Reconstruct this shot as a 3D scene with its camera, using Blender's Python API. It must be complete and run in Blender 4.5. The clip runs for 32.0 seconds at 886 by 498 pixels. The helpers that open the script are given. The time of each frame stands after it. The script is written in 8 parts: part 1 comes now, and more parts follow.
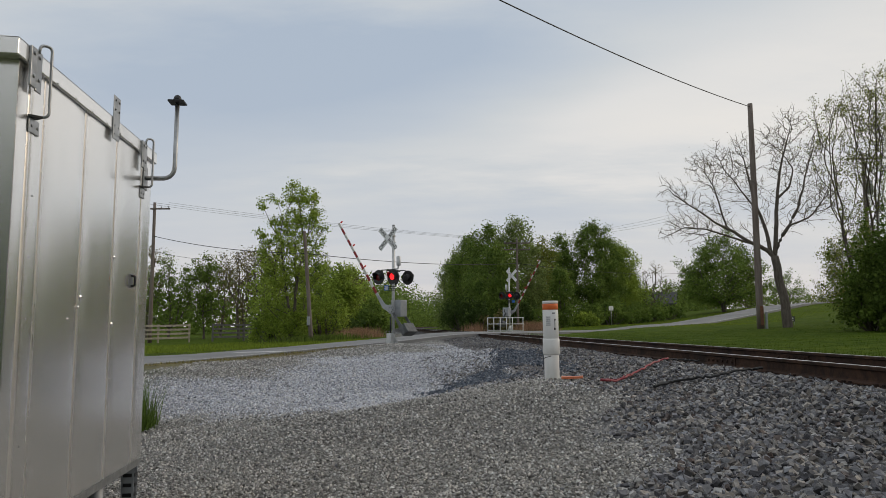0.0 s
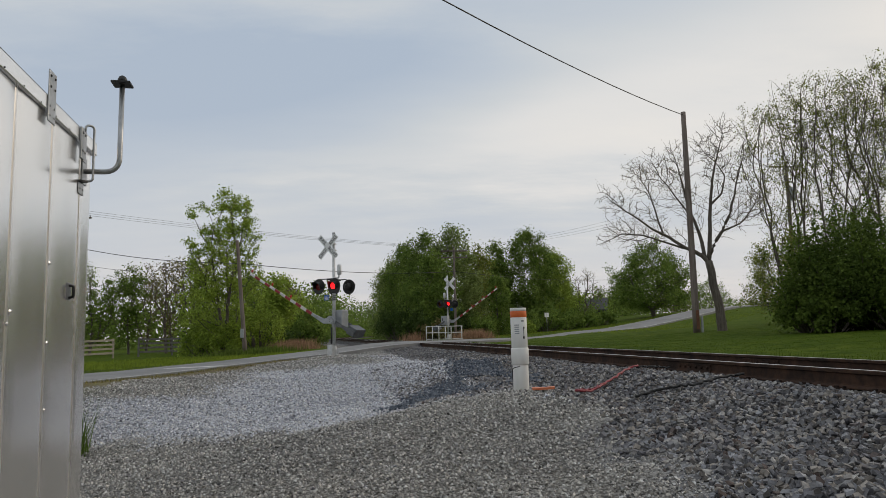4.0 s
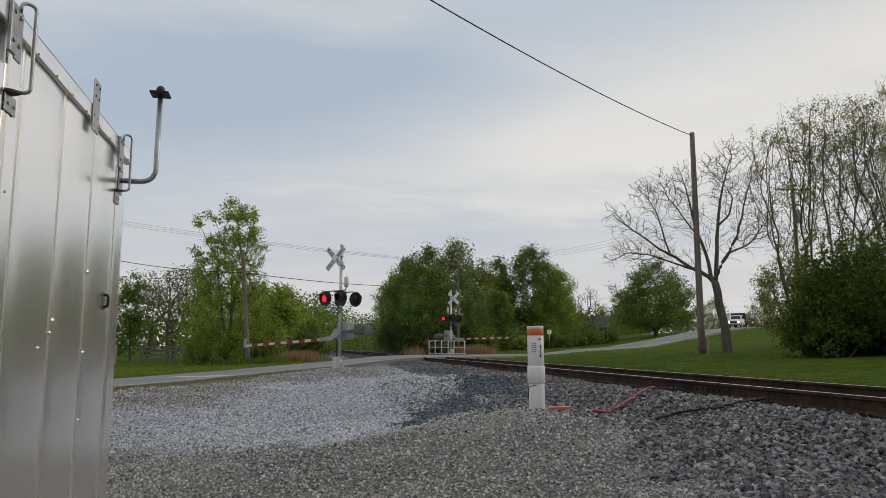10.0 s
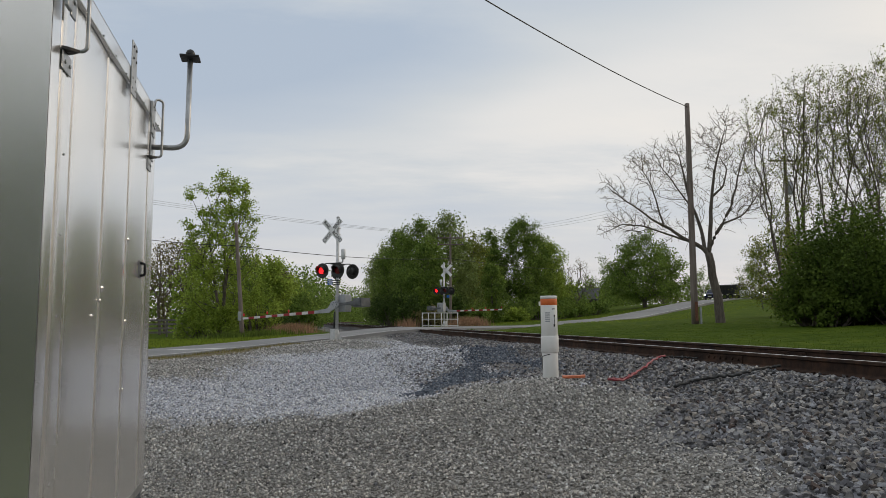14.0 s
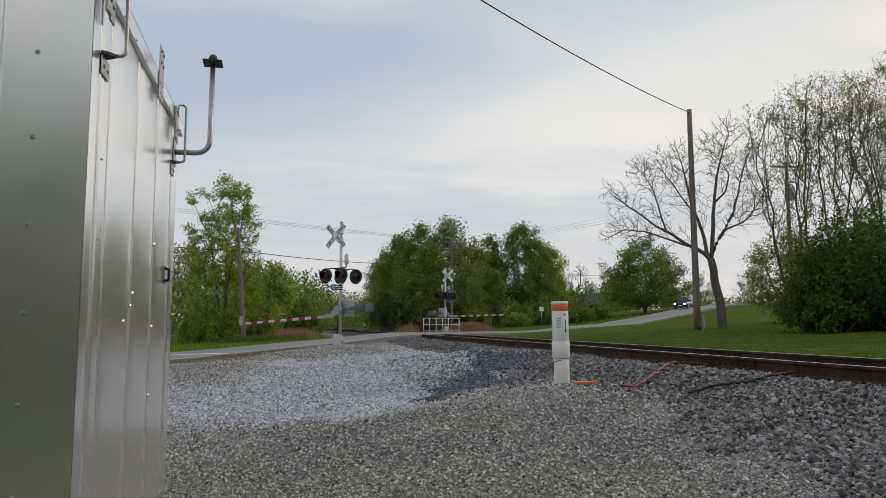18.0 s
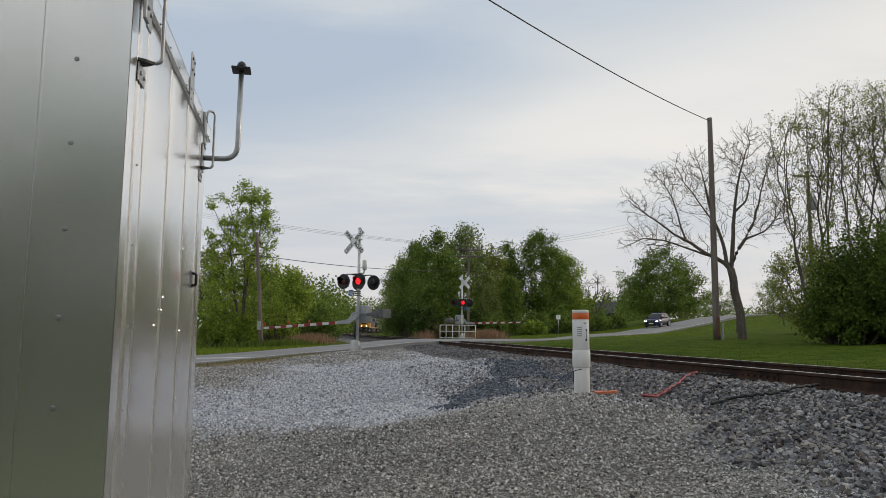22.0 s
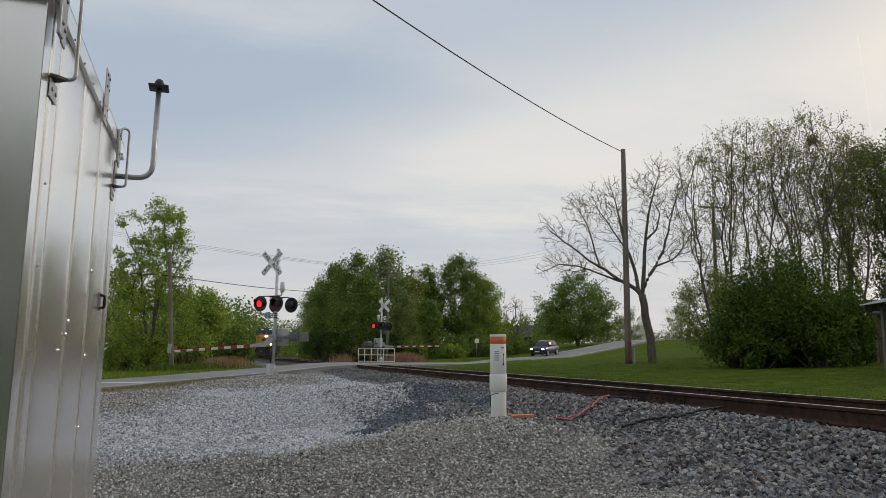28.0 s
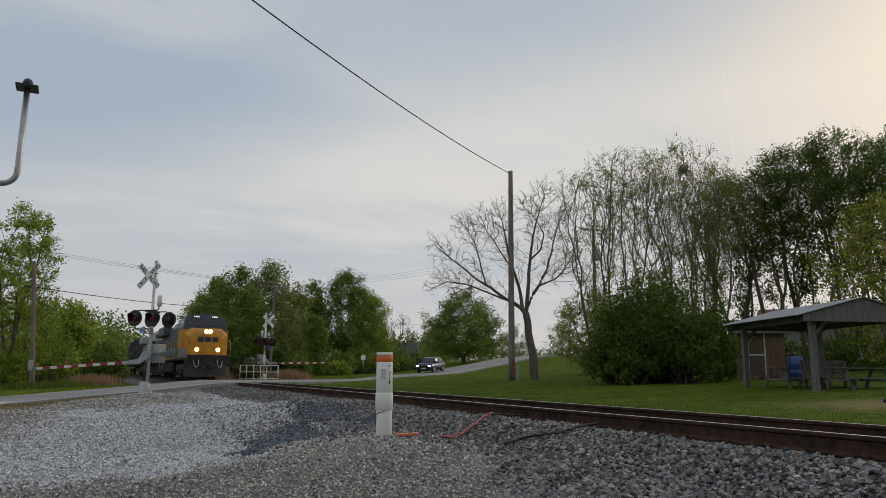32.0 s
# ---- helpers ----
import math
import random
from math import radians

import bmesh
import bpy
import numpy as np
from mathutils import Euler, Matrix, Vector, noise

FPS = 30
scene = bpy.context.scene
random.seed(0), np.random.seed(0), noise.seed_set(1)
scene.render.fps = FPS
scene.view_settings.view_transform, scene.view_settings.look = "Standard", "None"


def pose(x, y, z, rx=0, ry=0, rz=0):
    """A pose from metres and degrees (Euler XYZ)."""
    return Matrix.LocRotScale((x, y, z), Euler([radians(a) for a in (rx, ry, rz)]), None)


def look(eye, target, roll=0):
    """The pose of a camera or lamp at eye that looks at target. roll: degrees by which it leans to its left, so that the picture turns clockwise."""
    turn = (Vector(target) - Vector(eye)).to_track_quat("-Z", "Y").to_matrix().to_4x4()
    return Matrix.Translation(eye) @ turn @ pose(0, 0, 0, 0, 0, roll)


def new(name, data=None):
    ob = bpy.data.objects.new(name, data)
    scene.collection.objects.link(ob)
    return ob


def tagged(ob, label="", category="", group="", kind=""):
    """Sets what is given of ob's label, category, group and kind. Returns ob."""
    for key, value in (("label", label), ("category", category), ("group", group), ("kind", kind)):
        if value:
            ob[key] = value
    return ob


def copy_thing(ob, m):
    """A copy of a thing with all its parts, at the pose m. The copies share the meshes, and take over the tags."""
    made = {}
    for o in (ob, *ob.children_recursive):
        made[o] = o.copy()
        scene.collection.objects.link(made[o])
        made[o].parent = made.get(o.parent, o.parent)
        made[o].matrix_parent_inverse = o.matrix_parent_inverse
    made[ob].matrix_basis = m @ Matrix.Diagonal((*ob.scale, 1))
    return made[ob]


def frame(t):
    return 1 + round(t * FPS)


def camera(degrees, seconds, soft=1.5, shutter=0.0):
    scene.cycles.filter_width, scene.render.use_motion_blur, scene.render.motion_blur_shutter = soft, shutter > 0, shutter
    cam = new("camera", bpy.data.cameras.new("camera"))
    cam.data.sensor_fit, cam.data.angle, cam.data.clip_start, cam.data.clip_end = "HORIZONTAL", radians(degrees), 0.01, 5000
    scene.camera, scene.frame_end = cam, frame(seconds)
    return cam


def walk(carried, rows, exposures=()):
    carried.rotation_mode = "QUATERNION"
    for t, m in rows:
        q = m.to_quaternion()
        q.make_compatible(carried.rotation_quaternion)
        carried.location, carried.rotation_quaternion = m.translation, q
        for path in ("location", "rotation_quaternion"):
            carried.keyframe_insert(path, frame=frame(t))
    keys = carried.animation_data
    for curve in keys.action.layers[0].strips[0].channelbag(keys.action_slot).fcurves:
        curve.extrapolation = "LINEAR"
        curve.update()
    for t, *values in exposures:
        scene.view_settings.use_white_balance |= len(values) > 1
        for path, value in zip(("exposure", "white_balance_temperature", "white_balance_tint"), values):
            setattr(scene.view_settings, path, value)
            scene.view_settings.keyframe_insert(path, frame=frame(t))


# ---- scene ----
cam = camera(62.5, 32.0, soft=0.6)
PATH = [
    (0, (1.131, -0.146, 0.428), (1.104, 1.843, 0.636), -0.2),
    (0.5, (1.097, -0.112, 0.432), (1.062, 1.876, 0.643), 0.1),
    (1, (1.028, -0.08, 0.407), (0.987, 1.909, 0.607), 0.3),
    (1.5, (1.05, 0.043, 0.415), (1.017, 2.034, 0.606), 0.0),
    (2, (1.036, 0.152, 0.429), (1.03, 2.143, 0.613), -0.5),
    (2.5, (0.895, 0.228, 0.436), (0.931, 2.219, 0.62), -1.0),
    (3, (0.747, 0.358, 0.429), (0.839, 2.347, 0.62), -1.6),
    (3.5, (0.725, 0.477, 0.438), (0.867, 2.461, 0.645), -1.8),
    (5.5, (0.5, 0.578, 0.477), (0.681, 2.548, 0.77), -0.7),
    (6, (0.493, 0.577, 0.478), (0.66, 2.547, 0.778), -0.3),
    (6.5, (0.484, 0.575, 0.482), (0.641, 2.546, 0.779), 0.0),
    (7, (0.476, 0.575, 0.479), (0.627, 2.548, 0.77), 0.1),
    (7.5, (0.459, 0.584, 0.478), (0.608, 2.558, 0.761), 0.2),
    (8, (0.453, 0.575, 0.476), (0.604, 2.549, 0.755), 0.2),
    (8.5, (0.44, 0.582, 0.482), (0.594, 2.557, 0.758), 0.1),
    (9, (0.439, 0.584, 0.481), (0.596, 2.559, 0.755), 0.1),
    (9.5, (0.441, 0.58, 0.48), (0.598, 2.555, 0.752), 0.1),
    (10, (0.447, 0.574, 0.482), (0.602, 2.55, 0.75), 0.1),
    (10.5, (0.431, 0.586, 0.483), (0.587, 2.563, 0.745), 0.0),
    (11, (0.424, 0.586, 0.48), (0.583, 2.563, 0.735), 0.0),
    (11.5, (0.395, 0.59, 0.479), (0.562, 2.568, 0.724), -0.0),
    (12, (0.329, 0.61, 0.47), (0.505, 2.588, 0.706), -0.1),
    (12.5, (0.328, 0.653, 0.476), (0.514, 2.631, 0.704), -0.3),
    (13, (0.268, 0.675, 0.468), (0.46, 2.654, 0.687), -0.4),
    (13.5, (0.12, 0.692, 0.456), (0.314, 2.672, 0.662), -0.4),
    (14, (0.09, 0.668, 0.449), (0.278, 2.65, 0.643), -0.2),
    (14.5, (0.038, 0.675, 0.441), (0.214, 2.659, 0.623), -0.0),
    (16.5, (-0.043, 0.7, 0.448), (0.124, 2.683, 0.648), -0.1),
    (17, (-0.051, 0.697, 0.453), (0.126, 2.678, 0.66), -0.2),
    (17.5, (-0.061, 0.691, 0.454), (0.125, 2.672, 0.664), -0.3),
    (18, (-0.079, 0.696, 0.454), (0.111, 2.676, 0.662), -0.1),
    (18.5, (-0.099, 0.705, 0.452), (0.092, 2.686, 0.657), 0.0),
    (19, (-0.104, 0.701, 0.453), (0.085, 2.682, 0.655), 0.2),
    (19.5, (-0.114, 0.704, 0.45), (0.069, 2.685, 0.652), 0.3),
    (20, (-0.119, 0.704, 0.451), (0.057, 2.686, 0.658), 0.3),
    (20.5, (-0.119, 0.698, 0.457), (0.049, 2.68, 0.67), 0.4),
    (21, (-0.127, 0.695, 0.456), (0.032, 2.676, 0.677), 0.4),
    (21.5, (-0.132, 0.693, 0.46), (0.02, 2.675, 0.686), 0.5),
    (22, (-0.141, 0.703, 0.46), (0.004, 2.685, 0.686), 0.6),
    (22.5, (-0.143, 0.701, 0.454), (0.0, 2.682, 0.681), 0.8),
    (23, (-0.149, 0.701, 0.458), (-0.002, 2.683, 0.684), 1.0),
    (23.5, (-0.153, 0.694, 0.459), (0.004, 2.675, 0.686), 1.1),
    (24, (-0.153, 0.694, 0.457), (0.019, 2.674, 0.685), 1.3),
    (24.5, (-0.158, 0.697, 0.457), (0.029, 2.676, 0.684), 1.3),
    (26.5, (-0.147, 0.666, 0.461), (0.115, 2.634, 0.701), 1.1),
    (27, (-0.147, 0.667, 0.463), (0.152, 2.628, 0.717), 1.0),
    (27.5, (-0.148, 0.664, 0.473), (0.184, 2.618, 0.745), 0.9),
    (28, (-0.143, 0.66, 0.47), (0.216, 2.606, 0.761), 0.7),
    (28.5, (-0.141, 0.655, 0.474), (0.239, 2.595, 0.777), 0.8),
    (29, (-0.143, 0.653, 0.474), (0.259, 2.587, 0.784), 0.8),
    (29.5, (-0.144, 0.639, 0.469), (0.288, 2.567, 0.783), 0.9),
    (30, (-0.148, 0.632, 0.464), (0.319, 2.551, 0.781), 0.8),
    (30.5, (-0.152, 0.634, 0.472), (0.355, 2.541, 0.796), 0.7),
    (31, (-0.152, 0.639, 0.479), (0.396, 2.533, 0.811), 0.6),
    (31.5, (-0.148, 0.648, 0.483), (0.445, 2.528, 0.823), 0.6),
    (32, (-0.144, 0.67, 0.493), (0.506, 2.531, 0.831), 0.6),
]
walk(cam, [(t, look(eye, target, roll)) for t, eye, target, roll in PATH], exposures=[(t, e, 6800, 9) for t, e in ((0, 0.02), (9, 0.0), (14, 0.08), (23, 0.12), (26, 0.08), (28, 0.02), (30, -0.06), (32, -0.15))])

# ---- world and light ----
SUN_DIR = Vector((0.86, 0.32, 0.40)).normalized()


def build_world():
    w = bpy.data.worlds.new("sky")
    scene.world = w
    w.use_nodes = True
    nt = w.node_tree
    nt.nodes.clear()
    out = nt.nodes.new("ShaderNodeOutputWorld")
    bg = nt.nodes.new("ShaderNodeBackground")
    sky = nt.nodes.new("ShaderNodeTexSky")
    sky.sky_type = "NISHITA"
    sky.sun_disc = False
    sky.sun_elevation = math.asin(SUN_DIR.z)
    sky.sun_rotation = math.atan2(SUN_DIR.x, SUN_DIR.y)
    sky.dust_density = 3.0
    tc = nt.nodes.new("ShaderNodeTexCoord")
    sep = nt.nodes.new("ShaderNodeSeparateXYZ")
    nt.links.new(tc.outputs["Generated"], sep.inputs[0])

    def math_node(op, a, b=None, c=None):
        n = nt.nodes.new("ShaderNodeMath")
        n.operation = op
        for i, v in enumerate((a, b, c)):
            if v is None:
                continue
            if isinstance(v, (int, float)):
                n.inputs[i].default_value = v
            else:
                nt.links.new(v, n.inputs[i])
        return n.outputs[0]

    def ramp(fac, stops):
        n = nt.nodes.new("ShaderNodeValToRGB")
        el = n.color_ramp.elements
        while len(el) < len(stops):
            el.new(0.5)
        for e, (p, c) in zip(el, stops):
            e.position, e.color = p, (*c, 1)
        nt.links.new(fac, n.inputs[0])
        return n.outputs[0]

    def mix(fac, a, b):
        n = nt.nodes.new("ShaderNodeMix")
        n.data_type = "RGBA"
        for s, v in ((n.inputs[0], fac), (n.inputs[6], a), (n.inputs[7], b)):
            if isinstance(v, (int, float)):
                s.default_value = v
            elif isinstance(v, tuple):
                s.default_value = (*v, 1)
            else:
                nt.links.new(v, s)
        return n.outputs[2]

    x, y, z = sep.outputs
    # project the cloud layer on a flat ceiling, so that it draws out towards the horizon
    zz = math_node("MAXIMUM", math_node("ADD", z, 0.10), 0.03)
    comb = nt.nodes.new("ShaderNodeCombineXYZ")
    nt.links.new(math_node("DIVIDE", x, zz), comb.inputs[0])
    nt.links.new(math_node("DIVIDE", y, zz), comb.inputs[1])

    def cloud(scale, detail, off, rough=0.55):
        m = nt.nodes.new("ShaderNodeMapping")
        nt.links.new(comb.outputs[0], m.inputs[0])
        m.inputs["Location"].default_value = off
        m.inputs["Rotation"].default_value = (0, 0, 0.35)
        m.inputs["Scale"].default_value = (0.75, 1.5, 1)
        n = nt.nodes.new("ShaderNodeTexNoise")
        n.inputs["Scale"].default_value = scale
        n.inputs["Detail"].default_value = detail
        n.inputs["Roughness"].default_value = rough
        nt.links.new(m.outputs[0], n.inputs["Vector"])
        return n.outputs[0]

    big = cloud(0.42, 4, (3.1, 1.7, 0))
    fine = cloud(1.1, 7, (7.3, 2.2, 0.4), 0.6)
    streak = cloud(0.8, 5, (1.3, 9.2, 1.4), 0.5)
    # broad masses of the cloud deck: azimuth, height (degrees), their half-widths, lightness
    az = math_node("MULTIPLY", math_node("ARCTAN2", x, y), 180 / math.pi)
    el = math_node("MULTIPLY", math_node("ARCSINE", z), 180 / math.pi)
    wob = math_node("MULTIPLY", math_node("SUBTRACT", streak, 0.5), 16.0)
    wob2 = math_node("MULTIPLY", math_node("SUBTRACT", fine, 0.5), 9.0)
    dens = math_node("ADD", math_node("MULTIPLY", big, 0.30), math_node("ADD", math_node("MULTIPLY", fine, 0.34), 0.20))
    for a0, e0, sa, se, k in ((-12, 18.5, 13, 5.0, -0.20), (-24, 14.5, 9, 5.5, -0.10), (1, 20, 8, 3.0, -0.10), (-8, 26, 14, 2.6, 0.08), (12, 14.8, 13, 3.8, 0.17), (-9, 13.5, 8, 1.2, 0.09), (4, 8.5, 26, 2.2, -0.05), (30, 19, 14, 5, 0.13), (38, 28, 22, 4.0, -0.16), (60, 20, 18, 6, 0.12)):
        p = math_node("DIVIDE", math_node("SUBTRACT", math_node("ADD", az, wob), a0), sa)
        q = math_node("DIVIDE", math_node("SUBTRACT", math_node("ADD", el, wob2), e0), se)
        g = math_node("EXPONENT", math_node("MULTIPLY", math_node("ADD", math_node("MULTIPLY", p, p), math_node("MULTIPLY", q, q)), -0.7))
        dens = math_node("ADD", dens, math_node("MULTIPLY", g, k))
    cl = ramp(dens, [(0.30, (0.42, 0.505, 0.635)), (0.42, (0.50, 0.57, 0.67)), (0.53, (0.60, 0.645, 0.70)), (0.66, (0.735, 0.745, 0.765)), (0.78, (0.80, 0.79, 0.785))])
    # towards the low sun the haze turns warm and bright
    dot = nt.nodes.new("ShaderNodeVectorMath")
    dot.operation = "DOT_PRODUCT"
    nt.links.new(tc.outputs["Generated"], dot.inputs[0])
    dot.inputs[1].default_value = SUN_DIR
    glow = math_node("POWER", math_node("MAXIMUM", dot.outputs["Value"], 0.0), 13.0)
    low = math_node("POWER", math_node("SUBTRACT", 1.0, math_node("MINIMUM", math_node("MAXIMUM", z, 0.0), 1.0)), 9.0)
    col = mix(math_node("MULTIPLY", low, 0.62), cl, (0.77, 0.705, 0.715))
    col = mix(math_node("MULTIPLY", glow, 0.68), col, (1.2, 0.95, 0.66))
    skym = mix(1.0, (0, 0, 0), sky.outputs[0])
    n = nt.nodes.new("ShaderNodeVectorMath")
    n.operation = "SCALE"
    nt.links.new(skym, n.inputs[0])
    n.inputs["Scale"].default_value = 0.10
    col = mix(0.93, n.outputs[0], col)
    nt.links.new(col, bg.inputs[0])
    bg.inputs[1].default_value = SKY
    nt.links.new(bg.outputs[0], out.inputs[0])


SKY = 1.0
build_world()
sun = new("sun", bpy.data.lights.new("sun", "SUN"))
sun.data.energy, sun.data.angle, sun.data.color = 0.6, radians(14), (1.0, 0.88, 0.74)
sun.matrix_world = look((0, 0, 30), Vector((0, 0, 30)) - SUN_DIR)

# ---- materials ----
MATS = {}


def surf(name, c1, c2=None, scale=4.0, rough=0.7, metal=0.0, bump=0.0, bscale=40.0, c3=None, s3=0.6, spread=(0.35, 0.65), emit=None, power=0.0, rvar=0.1, stretch=(1, 1, 1), island=0.0, spec=0.5):
    """A material: two base colours mixed by noise at one scale, a third by a larger one, fine relief."""
    if name in MATS:
        return MATS[name]
    m = bpy.data.materials.new(name)
    m.use_nodes = True
    MATS[name] = m
    nt = m.node_tree
    b = nt.nodes["Principled BSDF"]
    b.inputs["Roughness"].default_value = rough
    b.inputs["Metallic"].default_value = metal
    b.inputs["Specular IOR Level"].default_value = spec
    b.inputs["Base Color"].default_value = (*c1, 1)
    if emit:
        b.inputs["Emission Color"].default_value = (*emit, 1)
        b.inputs["Emission Strength"].default_value = power
    tc = nt.nodes.new("ShaderNodeTexCoord")
    mp = nt.nodes.new("ShaderNodeMapping")
    mp.inputs["Scale"].default_value = stretch
    nt.links.new(tc.outputs["Object"], mp.inputs[0])
    src = mp.outputs[0]

    def noisy(sc, detail=5):
        n = nt.nodes.new("ShaderNodeTexNoise")
        n.inputs["Scale"].default_value = sc
        n.inputs["Detail"].default_value = detail
        nt.links.new(src, n.inputs["Vector"])
        return n.outputs[0]

    def ranged(v, a, z):
        n = nt.nodes.new("ShaderNodeMapRange")
        n.inputs[1].default_value, n.inputs[2].default_value = a, z
        nt.links.new(v, n.inputs[0])
        return n.outputs[0]

    def mixed(f, a, c):
        n = nt.nodes.new("ShaderNodeMix")
        n.data_type = "RGBA"
        nt.links.new(f, n.inputs[0])
        for s, v in ((n.inputs[6], a), (n.inputs[7], c)):
            if isinstance(v, tuple):
                s.default_value = (*v, 1)
            else:
                nt.links.new(v, s)
        return n.outputs[2]

    col = None
    if c2:
        col = mixed(ranged(noisy(scale), *spread), tuple(c1), tuple(c2))
    if c3:
        col = mixed(ranged(noisy(s3, 3), 0.45, 0.75), col or tuple(c1), tuple(c3))
    if island:
        g = nt.nodes.new("ShaderNodeNewGeometry")
        h = nt.nodes.new("ShaderNodeHueSaturation")
        mr = nt.nodes.new("ShaderNodeMapRange")
        mr.inputs[3].default_value, mr.inputs[4].default_value = 1 - island, 1 + island
        nt.links.new(g.outputs["Random Per Island"], mr.inputs[0])
        nt.links.new(mr.outputs[0], h.inputs["Value"])
        if col:
            nt.links.new(col, h.inputs["Color"])
        else:
            h.inputs["Color"].default_value = (*c1, 1)
        col = h.outputs[0]
    if col:
        nt.links.new(col, b.inputs["Base Color"])
    if rvar and c2:
        mr = nt.nodes.new("ShaderNodeMapRange")
        mr.inputs[3].default_value, mr.inputs[4].default_value = max(0.02, rough - rvar), min(1, rough + rvar)
        nt.links.new(noisy(scale * 2.3), mr.inputs[0])
        nt.links.new(mr.outputs[0], b.inputs["Roughness"])
    if bump:
        bp = nt.nodes.new("ShaderNodeBump")
        bp.inputs["Strength"].default_value = bump
        bp.inputs["Distance"].default_value = 0.02
        nt.links.new(noisy(bscale), bp.inputs["Height"])
        nt.links.new(bp.outputs[0], b.inputs["Normal"])
    return m


ALU = surf("brushed_aluminium", (0.91, 0.895, 0.875), (0.86, 0.85, 0.835), 2.5, 0.22, 0.86, 0.03, 2.2, stretch=(1, 1, 0.08), rvar=0.05)
SEAM = surf("stained_seam", (0.89, 0.875, 0.85), (0.83, 0.80, 0.77), 7, 0.3, 0.86, stretch=(1, 1, 0.15))
STEEL = surf("galvanised_steel", (0.46, 0.47, 0.48), (0.34, 0.35, 0.36), 14, 0.42, 0.85, 0.1, 60)
GREY = surf("grey_painted_steel", (0.40, 0.42, 0.44), (0.32, 0.34, 0.36), 5, 0.5, 0.2, 0.06, 40)
DARKGREY = surf("dark_grey_steel", (0.15, 0.16, 0.17), (0.10, 0.105, 0.11), 6, 0.5, 0.3, 0.06, 40)
DARK = surf("dark_steel", (0.05, 0.05, 0.05), (0.03, 0.03, 0.03), 9, 0.5, 0.6, 0.1, 40)
BLACK = surf("black_paint", (0.012, 0.012, 0.013), (0.02, 0.02, 0.02), 9, 0.45)
WHITE = surf("white_paint", (0.78, 0.78, 0.77), (0.66, 0.66, 0.64), 6, 0.5, 0, 0.04, 40)
PVC = surf("white_pvc", (0.80, 0.80, 0.79), (0.70, 0.70, 0.67), 5, 0.42, 0, 0.03, 30, stretch=(1, 1, 0.3))
ORANGE = surf("orange_band", (0.75, 0.17, 0.03), (0.62, 0.12, 0.03), 8, 0.5)
RED = surf("red_reflective", (0.30, 0.014, 0.016), (0.22, 0.012, 0.015), 8, 0.35)
RUST = surf("rusty_rail", (0.045, 0.029, 0.023), (0.085, 0.048, 0.033), 11, 0.85, 0.1, 0.35, 60, c3=(0.022, 0.018, 0.017), s3=1.5, spec=0.15)
SHINE = surf("polished_railhead", (0.80, 0.79, 0.78), (0.70, 0.69, 0.68), 6, 0.42, 0.9)
TIE = surf("creosoted_timber", (0.05, 0.036, 0.028), (0.085, 0.062, 0.048), 7, 0.9, 0, 0.5, 30, stretch=(0.3, 3, 3))
ASPHALT = surf("worn_asphalt", (0.23, 0.23, 0.235), (0.28, 0.28, 0.28), 1.1, 0.88, 0, 0.3, 120, c3=(0.19, 0.19, 0.195), s3=0.25, spec=0.2)
LINE = surf("road_paint", (0.70, 0.70, 0.68), (0.45, 0.45, 0.44), 7, 0.8, 0, 0.2, 80)
POLE = surf("weathered_pole", (0.15, 0.12, 0.105), (0.21, 0.18, 0.16), 5, 0.9, 0, 0.5, 30, c3=(0.12, 0.08, 0.065), stretch=(3, 3, 0.25))
BARK = surf("grey_bark", (0.085, 0.07, 0.058), (0.14, 0.12, 0.10), 7, 0.95, 0, 0.7, 18, stretch=(2, 2, 0.5))
TWIG = surf("brown_twig", (0.10, 0.078, 0.062), (0.15, 0.12, 0.10), 7, 0.95)
PLANK = surf("grey_barn_wood", (0.105, 0.10, 0.098), (0.16, 0.155, 0.15), 5, 0.9, 0, 0.3, 30, stretch=(4, 4, 0.4))
FENCE = surf("pale_fence_wood", (0.42, 0.37, 0.30), (0.30, 0.27, 0.22), 5, 0.9, 0, 0.2, 30)
ROOFM = surf("metal_roofing", (0.30, 0.32, 0.34), (0.24, 0.26, 0.28), 3, 0.45, 0.5)


def stonemat(name, stops, bump=0.35, bscale=45.0, grain=0.25):
    """Broken stone: every stone takes its own tone out of a mixed load."""
    m = surf(name, (1.0, 1.0, 1.0), (1 - grain, 1 - grain, 1 - grain), 30, 0.88, 0, bump, bscale, rvar=0.08, spec=0.12)
    nt = m.node_tree
    b = nt.nodes["Principled BSDF"]
    src = b.inputs["Base Color"].links[0].from_socket
    g = nt.nodes.new("ShaderNodeAttribute")
    g.attribute_name = "tone"
    r = nt.nodes.new("ShaderNodeValToRGB")
    r.color_ramp.interpolation = "LINEAR"
    el = r.color_ramp.elements
    el[0].color, el[1].color = (*stops[0], 1), (*stops[-1], 1)
    for k, c in enumerate(stops[1:-1]):
        el.new((k + 1) / (len(stops) - 1)).color = (*c, 1)
    nt.links.new(g.outputs["Fac"], r.inputs[0])
    mx = nt.nodes.new("ShaderNodeMix")
    mx.data_type, mx.blend_type = "RGBA", "MULTIPLY"
    mx.inputs[0].default_value = 1.0
    nt.links.new(r.outputs[0], mx.inputs[6])
    nt.links.new(src, mx.inputs[7])
    nt.links.new(mx.outputs[2], b.inputs["Base Color"])
    return m


